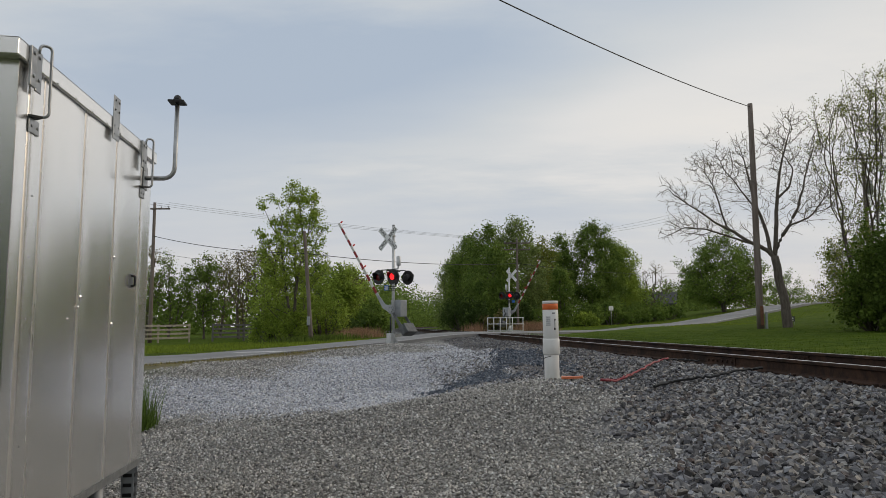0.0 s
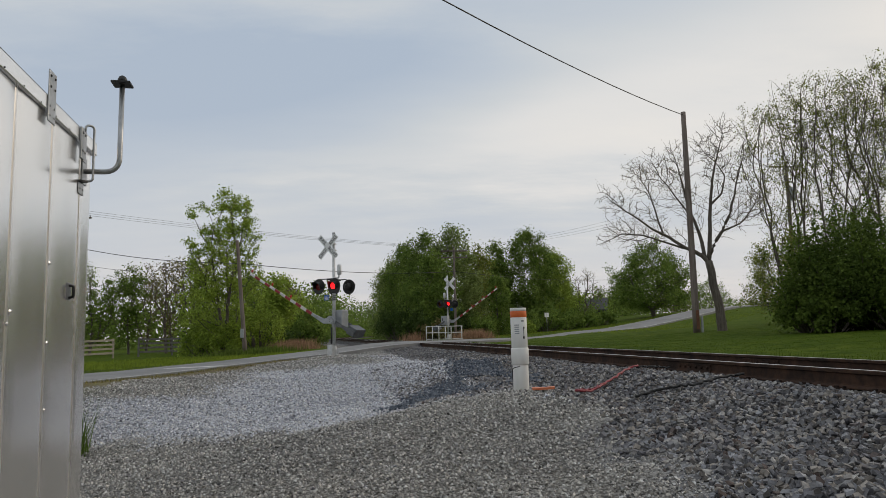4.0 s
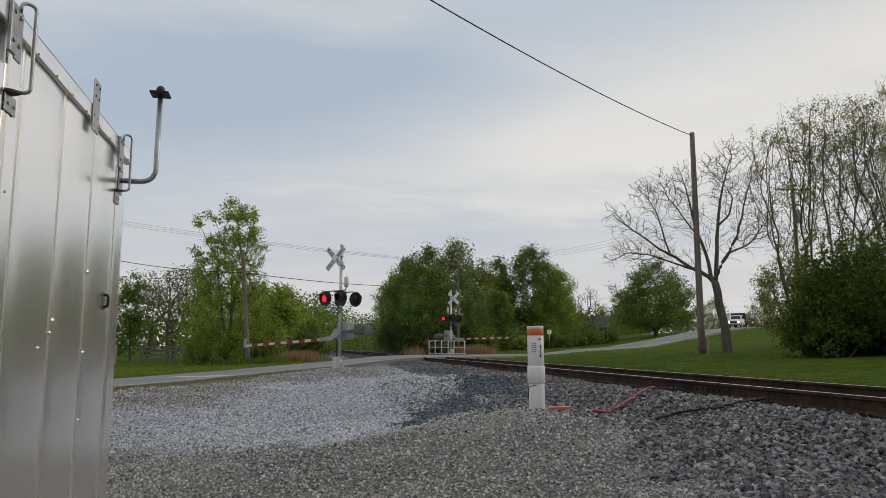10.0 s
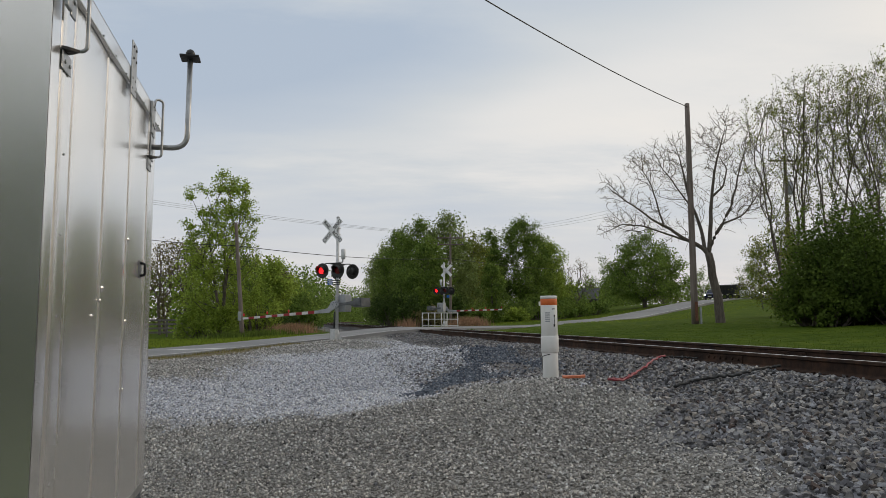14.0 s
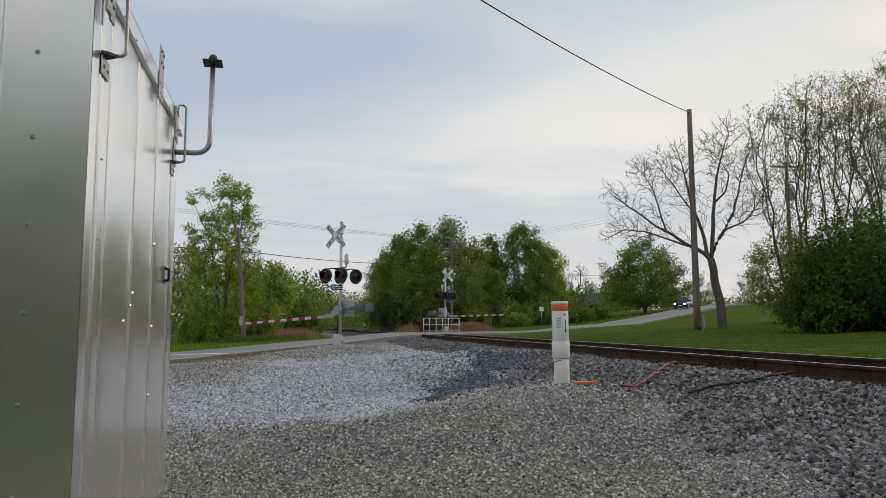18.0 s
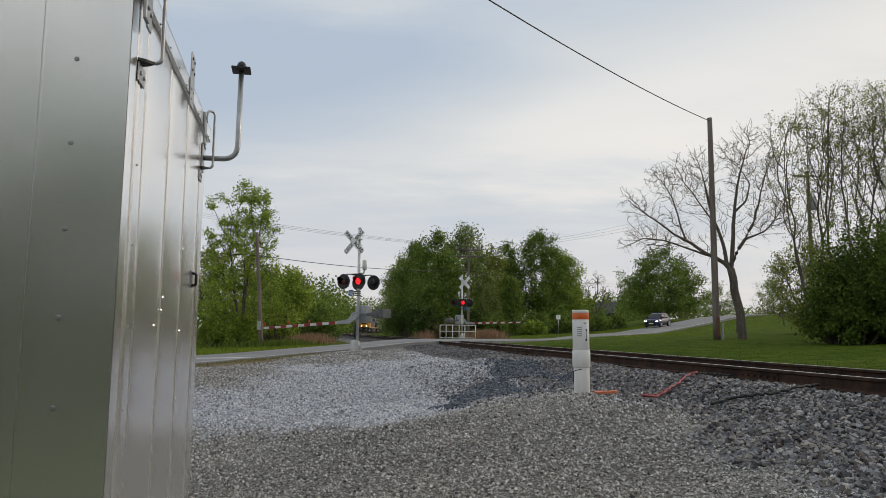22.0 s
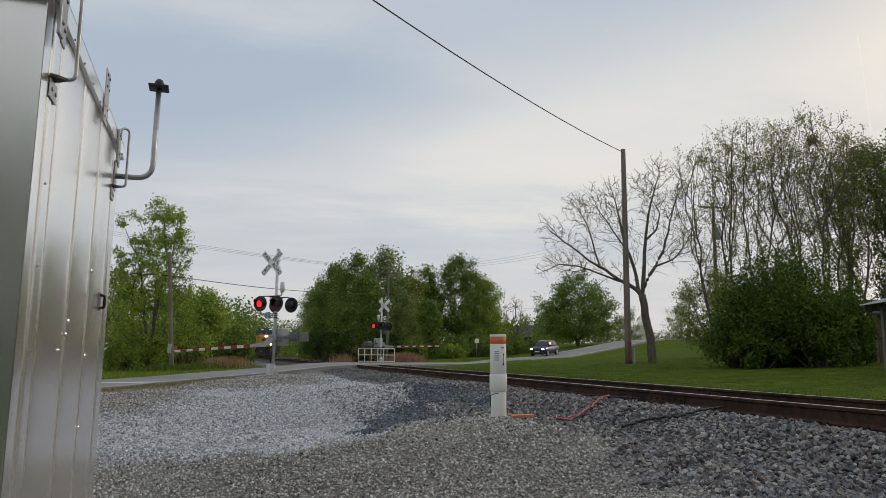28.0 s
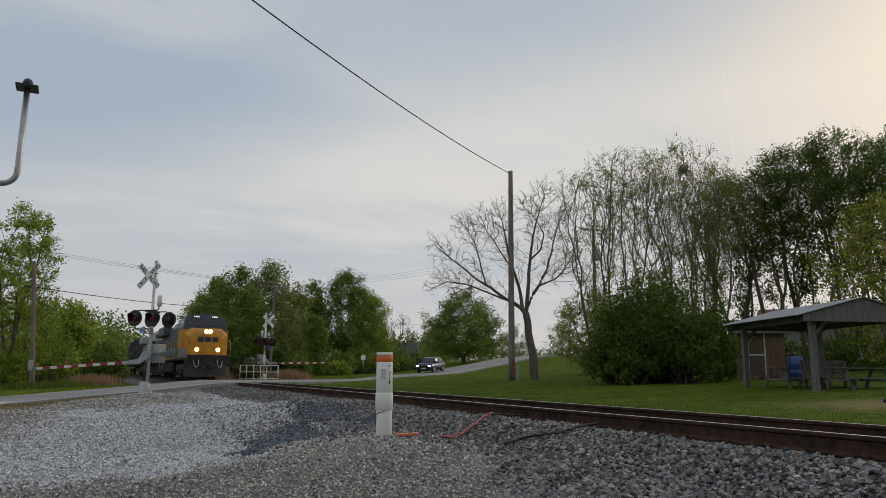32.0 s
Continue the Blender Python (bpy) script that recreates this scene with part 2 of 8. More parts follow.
STONE = stonemat("crushed_stone", ((0.05, 0.05, 0.055), (0.30, 0.30, 0.325), (0.095, 0.095, 0.105), (0.52, 0.51, 0.50), (0.19, 0.172, 0.155), (0.36, 0.37, 0.40), (0.075, 0.072, 0.072), (0.45, 0.41, 0.37), (0.23, 0.24, 0.26), (0.135, 0.105, 0.095)))
DARKSTONE = stonemat("dark_blue_grey_stone", ((0.044, 0.056, 0.075), (0.150, 0.175, 0.219), (0.062, 0.075, 0.100), (0.325, 0.350, 0.388), (0.088, 0.106, 0.138), (0.213, 0.237, 0.275)))
PALE = stonemat("pale_limestone", ((0.28, 0.30, 0.36), (0.84, 0.86, 0.92), (0.55, 0.57, 0.65), (0.92, 0.92, 0.93), (0.16, 0.165, 0.19), (0.80, 0.82, 0.89), (0.62, 0.60, 0.60), (0.92, 0.92, 0.92)))
PEBBLE = stonemat("fine_gravel", ((0.15, 0.145, 0.14), (0.68, 0.66, 0.63), (0.33, 0.32, 0.30), (0.86, 0.86, 0.85), (0.09, 0.088, 0.085), (0.56, 0.535, 0.50), (0.80, 0.76, 0.71), (0.22, 0.21, 0.195), (0.72, 0.71, 0.70)), 0.2, 90)
WIRE = surf("black_wire", (0.02, 0.02, 0.02), rough=0.6)


def leafmat(name, c, c2, trans=0.35):
    m = surf(name, c, c2, 0.9, 0.65, island=0.4, rvar=0.05, spec=0.1)
    nt = m.node_tree
    b = nt.nodes["Principled BSDF"]
    if "Transl" not in nt.nodes:
        tr = nt.nodes.new("ShaderNodeBsdfTranslucent")
        tr.name = "Transl"
        mx = nt.nodes.new("ShaderNodeMixShader")
        mx.inputs[0].default_value = trans
        src = b.inputs["Base Color"].links[0].from_socket
        nt.links.new(src, tr.inputs[0])
        nt.links.new(b.outputs[0], mx.inputs[1])
        nt.links.new(tr.outputs[0], mx.inputs[2])
        nt.links.new(mx.outputs[0], nt.nodes["Material Output"].inputs[0])
    return m


LEAF_A = leafmat("fresh_spring_leaf", (0.32, 0.41, 0.072), (0.21, 0.29, 0.054), 0.45)
LEAF_B = leafmat("mid_green_leaf", (0.19, 0.265, 0.056), (0.115, 0.18, 0.04), 0.45)
LEAF_C = leafmat("dark_green_leaf", (0.085, 0.13, 0.032), (0.052, 0.085, 0.022), 0.36)
LEAF_D = leafmat("budding_leaf", (0.20, 0.18, 0.07), (0.15, 0.14, 0.06), 0.4)
LEAF_G = leafmat("small_olive_leaf", (0.24, 0.27, 0.06), (0.16, 0.19, 0.045), 0.5)
LEAF_H = leafmat("deep_olive_leaf", (0.125, 0.18, 0.034), (0.07, 0.112, 0.023), 0.48)
LEAF_E = leafmat("yellow_green_leaf", (0.27, 0.28, 0.05), (0.19, 0.22, 0.045), 0.4)
LEAF_F = leafmat("silvery_green_leaf", (0.25, 0.31, 0.105), (0.155, 0.21, 0.066), 0.45)
GRASSM = leafmat("lawn_grass", (0.085, 0.130, 0.013), (0.052, 0.088, 0.010), 0.25)
GRASSV = leafmat("fresh_verge_grass", (0.21, 0.275, 0.035), (0.15, 0.21, 0.028), 0.35)
DRYM = leafmat("dry_grass", (0.40, 0.25, 0.16), (0.28, 0.18, 0.11), 0.3)

# ---- mesh helpers ----


def part(name, bm, material, parent=None, label="", smooth=False):
    """Links a bmesh as one mesh object under a thing or a part."""
    me = bpy.data.meshes.new(name)
    if smooth:
        for f in bm.faces:
            f.smooth = True
    bm.to_mesh(me)
    bm.free()
    me.materials.append(material)
    ob = new(name, me)
    ob.parent = parent
    if label:
        ob["label"] = label
    return ob


def thing(name, label, category, m=None, group="", kind=""):
    ob = new(name)
    ob.empty_display_size = 0.2
    if m is not None:
        ob.matrix_basis = m
    return tagged(ob, label, category, group, kind)


def soup(name, verts, faces, material, parent=None, label="", smooth=False):
    """Links arrays of vertices and faces (all of one size) as one mesh object."""
    verts, faces = np.asarray(verts, np.float32), np.asarray(faces, np.int32)
    me = bpy.data.meshes.new(name)
    k = faces.shape[1]
    me.vertices.add(len(verts))
    me.vertices.foreach_set("co", verts.ravel())
    me.loops.add(faces.size)
    me.loops.foreach_set("vertex_index", faces.ravel())
    me.polygons.add(len(faces))
    me.polygons.foreach_set("loop_start", np.arange(0, faces.size, k, dtype=np.int32))
    me.polygons.foreach_set("use_smooth", np.full(len(faces), smooth))
    me.update(calc_edges=True)
    me.materials.append(material)
    ob = new(name, me)
    ob.parent = parent
    if label:
        ob["label"] = label
    return ob


def box(bm, x0, x1, y0, y1, z0, z1, bevel=0.0, m=None):
    """A box in a bmesh, with bevelled edges."""
    b = bmesh.new() if bevel else bm
    vs = [b.verts.new((x, y, z)) for x in (x0, x1) for y in (y0, y1) for z in (z0, z1)]
    for q in ((0, 1, 3, 2), (4, 6, 7, 5), (0, 4, 5, 1), (2, 3, 7, 6), (0, 2, 6, 4), (1, 5, 7, 3)):
        b.faces.new([vs[i] for i in q])
    if bevel:
        bmesh.ops.bevel(b, geom=b.edges[:], offset=bevel, segments=2, profile=0.5, affect="EDGES")
        vs = join(bm, b)
    if m is not None:
        bmesh.ops.transform(bm, matrix=m, verts=vs)
    return vs


def join(bm, b):
    made = {v: bm.verts.new(v.co) for v in b.verts}
    for f in b.faces:
        g = bm.faces.new([made[v] for v in f.verts])
        g.smooth = f.smooth
    b.free()
    return list(made.values())


def tube(bm, pts, r, n=8, cap=True):
    """A round bar along points; r a number or one radius a point."""
    pts = [Vector(p) for p in pts]
    rs = r if isinstance(r, (list, tuple)) else [r] * len(pts)
    rings, side = [], None
    for i, p in enumerate(pts):
        d = (pts[min(i + 1, len(pts) - 1)] - pts[max(i - 1, 0)]).normalized()
        if side is None:
            side = d.orthogonal().normalized()
        side = (side - d * side.dot(d)).normalized()
        up = d.cross(side)
        rings.append([bm.verts.new(p + (side * math.cos(a) + up * math.sin(a)) * rs[i]) for a in [2 * math.pi * k / n for k in range(n)]])
    for a, b in zip(rings, rings[1:]):
        for k in range(n):
            f = bm.faces.new((a[k], a[(k + 1) % n], b[(k + 1) % n], b[k]))
            f.smooth = True
    if cap:
        bm.faces.new(rings[0][::-1])
        bm.faces.new(rings[-1])
    return [v for ring in rings for v in ring]


def disc(bm, c, axis, r, depth, n=24, r2=None):
    """A short cylinder from c along axis."""
    c, axis = Vector(c), Vector(axis).normalized()
    return tube(bm, [c, c + axis * depth], [r, r if r2 is None else r2], n)


def arc_pts(pts, rad, steps=5):
    """A polyline with its corners rounded."""
    pts = [Vector(p) for p in pts]
    out = [pts[0]]
    for a, b, c in zip(pts, pts[1:], pts[2:]):
        u, v = (a - b).normalized(), (c - b).normalized()
        for k in range(steps + 1):
            s = k / steps
            p0, p1 = b + u * rad, b + v * rad
            out.append(p0 * (1 - s) ** 2 + b * 2 * s * (1 - s) + p1 * s * s)
    out.append(pts[-1])
    return out


def extrude_profile(bm, prof, y0, y1, closed=True):
    """A cross-section in x, z drawn along y."""
    a = [bm.verts.new((x, y0, z)) for x, z in prof]
    b = [bm.verts.new((x, y1, z)) for x, z in prof]
    n = len(prof)
    for k in range(n if closed else n - 1):
        bm.faces.new((a[k], a[(k + 1) % n], b[(k + 1) % n], b[k]))
    if closed:
        bm.faces.new(a[::-1])
        bm.faces.new(b)


def plate(bm, pts, axis, depth):
    """A flat shape with thickness: points and the vector by which it is thick."""
    d = Vector(axis).normalized() * depth
    a = [bm.verts.new(Vector(p)) for p in pts]
    b = [bm.verts.new(Vector(p) + d) for p in pts]
    n = len(a)
    bm.faces.new(a[::-1])
    bm.faces.new(b)
    for k in range(n):
        bm.faces.new((a[k], a[(k + 1) % n], b[(k + 1) % n], b[k]))
    return a + b


def letters(name, text, size, material, parent, m, depth=0.002, label=""):
    cu = bpy.data.curves.new(name, "FONT")
    cu.body, cu.size, cu.extrude, cu.align_x, cu.align_y = text, size, depth, "CENTER", "CENTER"
    cu.offset = size * 0.018
    ob = bpy.data.objects.new(name, cu)
    me = bpy.data.meshes.new_from_object(ob)
    bpy.data.objects.remove(ob)
    me.materials.clear()
    me.materials.append(material)
    o = new(name, me)
    o.parent = parent
    o.matrix_basis = m
    if label:
        o["label"] = label
    return o


# ---- the lie of the land ----
TRACK_A = math.degrees(math.atan(0.09))
ROAD_AZ = radians(33)
ROAD_DIR = Vector((math.sin(ROAD_AZ), math.cos(ROAD_AZ)))
ROAD_NRM = Vector((-math.cos(ROAD_AZ), math.sin(ROAD_AZ)))
ROAD_BASE = Vector((-1.44, 31.96))
ROAD_W = 6.6


def track_x(y):
    """The track's centre line: it bends a little at the crossing, then swings back to the right."""
    y = np.asarray(y, float)
    easy = np.clip(y - 22, 0, 24)
    ease = easy**2 / 48 + np.maximum(y - 46, 0)
    far = np.maximum(y - 100, 0)
    return 5.9 - 0.09 * (y - 10) - 0.032 * ease + 0.00085 * far**2


RIGHT_U = [14, 19.4, 25, 30.5, 36, 41, 48, 60, 75, 110, 180, 400]
RIGHT_Z = [-0.03, 0.35, 0.56, 1.07, 1.6, 2.15, 2.9, 3.6, 4.2, 4.9, 5.3, 5.5]
RIGHT_L = [0.20, 0.38, 0.52, 0.86, 1.30, 1.80, 2.55, 3.3, 4.0, 4.85, 5.30, 5.5]
U_ROAD = ([-400, -60, -14, -10.4, -8, -5, -2.6, -0.8, 0.8, 3] + RIGHT_U, [-1.6, -1.2, -0.75, -0.58, -0.43, -0.26, -0.06, 0.0, 0.0, -0.03] + RIGHT_Z)
U_YARD = ([-400, -60, -20, -14, -9.8, -7.7, -6, -4.4, -3.2, -2.4, -1.75, -1.3, 1.3, 1.8, 2.6, 3.4] + RIGHT_U,
          [-1.6, -1.4, -1.5, -1.5, -1.33, -1.02, -0.78, -0.62, -0.42, -0.42, -0.27, -0.20, -0.20, -0.25, -0.32, -0.20] + RIGHT_L)
U_LAND = ([-400, -60, -14, -10.4, -8, -5.4, -3.2, -1.75, -1.3, 1.3, 1.8, 2.6, 3.4] + RIGHT_U, [-1.55, -1.15, -0.70, -0.60, -0.46, -0.34, -0.38, -0.27, -0.20, -0.20, -0.25, -0.32, -0.20] + RIGHT_L)


def smooth01(a, b, v):
    t = np.clip((v - a) / (b - a), 0, 1)
    return t * t * (3 - 2 * t)


BEND = 24.0
AZ2 = radians(40)
DIR2, NRM2 = Vector((math.sin(AZ2), math.cos(AZ2))), Vector((-math.cos(AZ2), math.sin(AZ2)))
BASE2 = ROAD_BASE + ROAD_DIR * BEND


def road_s(x, y):
    """Distance across the road from its near edge, and along it; the road bends past the crossing."""
    dx, dy = np.asarray(x) - ROAD_BASE.x, np.asarray(y) - ROAD_BASE.y
    q, s = dx * ROAD_NRM.x + dy * ROAD_NRM.y, dx * ROAD_DIR.x + dy * ROAD_DIR.y
    ex, ey = np.asarray(x) - BASE2.x, np.asarray(y) - BASE2.y
    q2, s2 = ex * NRM2.x + ey * NRM2.y, ex * DIR2.x + ey * DIR2.y
    past = s2 + s - BEND > 0
    return np.where(past, q2, q), np.where(past, s2 + BEND, s)


def road_xy(s, q):
    """A place on the road, eased round the bend."""
    a, b = ROAD_BASE + ROAD_DIR * s + ROAD_NRM * q, BASE2 + DIR2 * (s - BEND) + NRM2 * q
    return a.lerp(b, float(smooth01(BEND - 5, BEND + 5, s)))


def road_z(x, y):
    return np.interp(np.asarray(x) - track_x(y), *U_ROAD)


def hump(x, y, cx, cy, r, h, k=1.0):
    return h * np.exp(-(((x - cx) / r) ** 2 + ((y - cy) / (r * k)) ** 2))


def land_z(x, y):
    """Height of the ground, below the road and the track bed."""
    x, y = np.asarray(x, float), np.asarray(y, float)
    u = x - track_x(y)
    q, s = road_s(x, y)
    w = smooth01(0.5, 11, -q) * (u < 0)
    z = np.interp(u, *U_LAND) * (1 - w) + np.interp(u, *U_YARD) * w
    z = z + hump(x, y, 1.3, 9.6, 1.7, 0.13) + hump(x, y, 2.4, 17.4, 1.1, 0.30, 1.6) + hump(x, y, 0.9, 20.5, 1.1, 0.18, 2) - hump(x, y, 0.4, 14.0, 1.4, 0.18, 1.4)
    z = z + hump(x, y, -0.6, 27.5, 2.0, 0.10)
    near = (np.abs(x) < 60) & (y < 120)
    z = z + np.where(near, 0.012 * np.sin(x * 2.1 + y) + 0.010 * np.sin(y * 3.3 - x * 1.2), 0)
    # the ground lies just below the road where the road runs
    on = smooth01(-1.0, -0.1, q) * (1 - smooth01(ROAD_W + 0.1, ROAD_W + 1.0, q))
    z = z * (1 - on) + (road_z(x, y) - 0.12) * on
    # and below the bed of the track
    return z


def spaced(a, b, step, far, grow=1.12):
    mid = list(np.arange(a, b + step / 2, step))
    lo, hi, d = [], [], step
    p = a
    while p > -far:
        d *= grow
        p -= d
        lo.append(p)
    d, p = step, b
    while p < far:
        d *= grow
        p += d
        hi.append(p)
    return np.array(lo[::-1] + mid + hi)


def zone_masks(x, y):
    """How far the ground is grass, fine gravel, pale stone."""
    u = x - track_x(y)
    q, s = road_s(x, y)
    grass = smooth01(2.7, 3.3, u + 0.25 * np.sin(y * 1.7) + 0.2 * np.sin(y * 4.3))
    grass = np.maximum(grass, smooth01(ROAD_W + 0.4, ROAD_W + 1.2, q) * (u < -4.5))
    grass = np.maximum(grass, smooth01(-2.2, -0.9, q) * smooth01(9.5, 11.5, -u) * 0.75)
    grass = np.maximum(grass, smooth01(10.5, 13.5, -u) * smooth01(12, 15, y + 0.3 * np.sin(x * 3)) * 0.9)
    # unseen ground nearest the eye: green added for the hut's end wall to mirror
    grass = np.maximum(grass, 0.6 * (1 - smooth01(3.0, 3.6, y)))
    edge = np.interp(x, [-6, -4.1, -1.77, -0.39, 0.22, 0.62, 1.35, 2.1, 3.5], [13.8, 13.4, 11.7, 10.8, 10.7, 11.0, 12.2, 12.3, 11.2]) + 0.25 * np.sin(x * 5.1) + 0.15 * np.sin(x * 11.7)
    ub = np.interp(y, [2.0, 4.4, 5.85, 7.9, 9.8, 11.0, 12, 14], [-4.9, -4.1, -3.55, -3.15, -2.85, -2.6, -2.7, -3.0])
    fine = (1 - smooth01(-0.9, 0.9, y - edge)) * (1 - smooth01(-0.45, 0.45, u - ub + 0.2 * np.sin(y * 2.1) + 0.1 * np.sin(y * 7.3)))
    fine = np.maximum(fine, smooth01(-6.5, -3.6, q + 0.8 * np.sin(s * 0.9) + 0.4 * np.sin(s * 2.3)) * (1 - smooth01(-3.4, -2.6, u)))
    return np.clip(grass, 0, 1), np.clip(fine, 0, 1)


def bed_mask(x, y):
    """Where the track's ballast lies; its ground colour is darkened for the shade between stones."""
    u = x - track_x(y)
    return smooth01(-3.6, -2.7, u + 0.3 * np.sin(y * 1.9)) * (1 - smooth01(2.5, 3.0, u))


def bare_mask(x, y):
    """Worn earth: round the fire pit on the lawn, and along the near edge of the road."""
    q, s = road_s(x, y)
    pit = np.exp(-(((x - 13.7) / 1.9) ** 2 + ((y - 12.3) / 1.6) ** 2) ** 1.5)
    edge = smooth01(-2.6, -1.4, q + 0.5 * np.sin(s * 1.3)) * (1 - smooth01(-0.3, 0.0, q)) * smooth01(-15, -12, s) * (1 - smooth01(-4.5, -2, s + 0.8 * np.sin(q * 3)))
    return np.clip(0.85 * pit + 0.8 * edge, 0, 1)


def build_ground():
    xs, ys = spaced(-12.0, 9.0, 0.2, 1800, 1.11), spaced(3.0, 36.0, 0.2, 1800, 1.10)
    gx, gy = np.meshgrid(xs, ys)
    z = land_z(gx, gy)
    rng = np.random.default_rng(4)
    z = z + np.where((np.abs(gx) < 60) & (gy < 120), rng.normal(0, 0.0015, gx.shape), 0)
    nx, ny = len(xs), len(ys)
    idx = np.arange(nx * ny).reshape(ny, nx)
    faces = np.stack([idx[:-1, :-1], idx[:-1, 1:], idx[1:, 1:], idx[1:, :-1]], -1).reshape(-1, 4)
    ob = soup("ground", np.stack([gx, gy, z], -1).reshape(-1, 3), faces, ground_material(), smooth=True)
    grass, fine = zone_masks(gx, gy)
    at = ob.data.attributes.new("cover", "FLOAT_COLOR", "POINT")
    col = np.stack([grass, fine, bed_mask(gx, gy), bare_mask(gx, gy)], -1).astype(np.float32)
    at.data.foreach_set("color", col.ravel())
    tagged(ob, "gravel yard and mown grass beside the railway", "ground", kind="structure")
    return ob


def ground_material():
    m = bpy.data.materials.new("ground_cover")
    m.use_nodes = True
    nt = m.node_tree
    b = nt.nodes["Principled BSDF"]
    tc = nt.nodes.new("ShaderNodeTexCoord")
    at = nt.nodes.new("ShaderNodeAttribute")
    at.attribute_name = "cover"
    sep = nt.nodes.new("ShaderNodeSeparateColor")
    nt.links.new(at.outputs["Color"], sep.inputs[0])

    def tex(kind, scale, **kw):
        n = nt.nodes.new(kind)
        n.inputs["Scale"].default_value = scale
        for k, v in kw.items():
            n.inputs[k].default_value = v
        nt.links.new(tc.outputs["Object"], n.inputs["Vector"])
        return n

    def ramp(v, stops):
        n = nt.nodes.new("ShaderNodeValToRGB")
        el = n.color_ramp.elements
        while len(el) < len(stops):
            el.new(0.5)
        for e, (p, c) in zip(el, stops):
            e.position, e.color = p, (*c, 1)
        nt.links.new(v, n.inputs[0])
        return n.outputs[0]

    def mix(f, a, c, mode="MIX"):
        n = nt.nodes.new("ShaderNodeMix")
        n.data_type, n.blend_type = "RGBA", mode
        for s, v in ((n.inputs[0], f), (n.inputs[6], a), (n.inputs[7], c)):
            if isinstance(v, float):
                s.default_value = v
            else:
                nt.links.new(v, s)
        return n.outputs[2]

    vor = tex("ShaderNodeTexVoronoi", 17.0)
    vor2 = tex("ShaderNodeTexVoronoi", 55.0)
    big = tex("ShaderNodeTexNoise", 0.55, Detail=5.0)
    mid = tex("ShaderNodeTexNoise", 3.0, Detail=6.0)
    sepc = nt.nodes.new("ShaderNodeSeparateColor")
    nt.links.new(vor.outputs["Color"], sepc.inputs[0])
    sepd = nt.nodes.new("ShaderNodeSeparateColor")
    nt.links.new(vor2.outputs["Color"], sepd.inputs[0])
    stone = ramp(sepc.outputs[0], [(0.0, (0.14, 0.142, 0.155)), (0.5, (0.37, 0.38, 0.42)), (1.0, (0.68, 0.69, 0.74))])
    # these two run darker than their stones: shade in the gaps, put into colour
    fine = ramp(sepd.outputs[0], [(0.0, (0.07, 0.067, 0.062)), (0.5, (0.19, 0.183, 0.17)), (1.0, (0.42, 0.41, 0.39))])
    bed = ramp(sepc.outputs[0], [(0.0, (0.03, 0.029, 0.029)), (0.5, (0.08, 0.078, 0.08)), (1.0, (0.20, 0.197, 0.20))])
    stone = mix(sep.outputs[2], stone, bed)
    tint = ramp(big.outputs[0], [(0.35, (0.72, 0.72, 0.74)), (0.6, (1.0, 1.0, 1.0))])
    grav = mix(1.0, mix(sep.outputs[1], stone, fine), tint, "MULTIPLY")
    gr = ramp(mid.outputs[0], [(0.3, (0.046, 0.078, 0.009)), (0.55, (0.076, 0.118, 0.012)), (0.75, (0.115, 0.142, 0.022))])
    gr = mix(1.0, gr, ramp(big.outputs[0], [(0.3, (0.7, 0.78, 0.65)), (0.65, (1.15, 1.08, 0.95))]), "MULTIPLY")
    earth = ramp(mid.outputs[0], [(0.35, (0.14, 0.105, 0.065)), (0.5, (0.22, 0.175, 0.10)), (0.68, (0.17, 0.17, 0.05))])
    nt.links.new(mix(at.outputs["Alpha"], mix(sep.outputs[0], grav, gr), earth), b.inputs["Base Color"])
    b.inputs["Roughness"].default_value = 0.92
    b.inputs["Specular IOR Level"].default_value = 0.05
    bp = nt.nodes.new("ShaderNodeBump")
    bp.inputs["Strength"].default_value = 0.9
    bp.inputs["Distance"].default_value = 0.03
    nt.links.new(vor.outputs["Distance"], bp.inputs["Height"])
    bp.invert = True
    bq = nt.nodes.new("ShaderNodeBump")
    bq.inputs["Strength"].default_value = 0.6
    bq.inputs["Distance"].default_value = 0.012
    bq.invert = True
    nt.links.new(vor2.outputs["Distance"], bq.inputs["Height"])
    nt.links.new(bp.outputs[0], bq.inputs["Normal"])
    nt.links.new(bq.outputs[0], b.inputs["Normal"])
    return m


ground = build_ground()


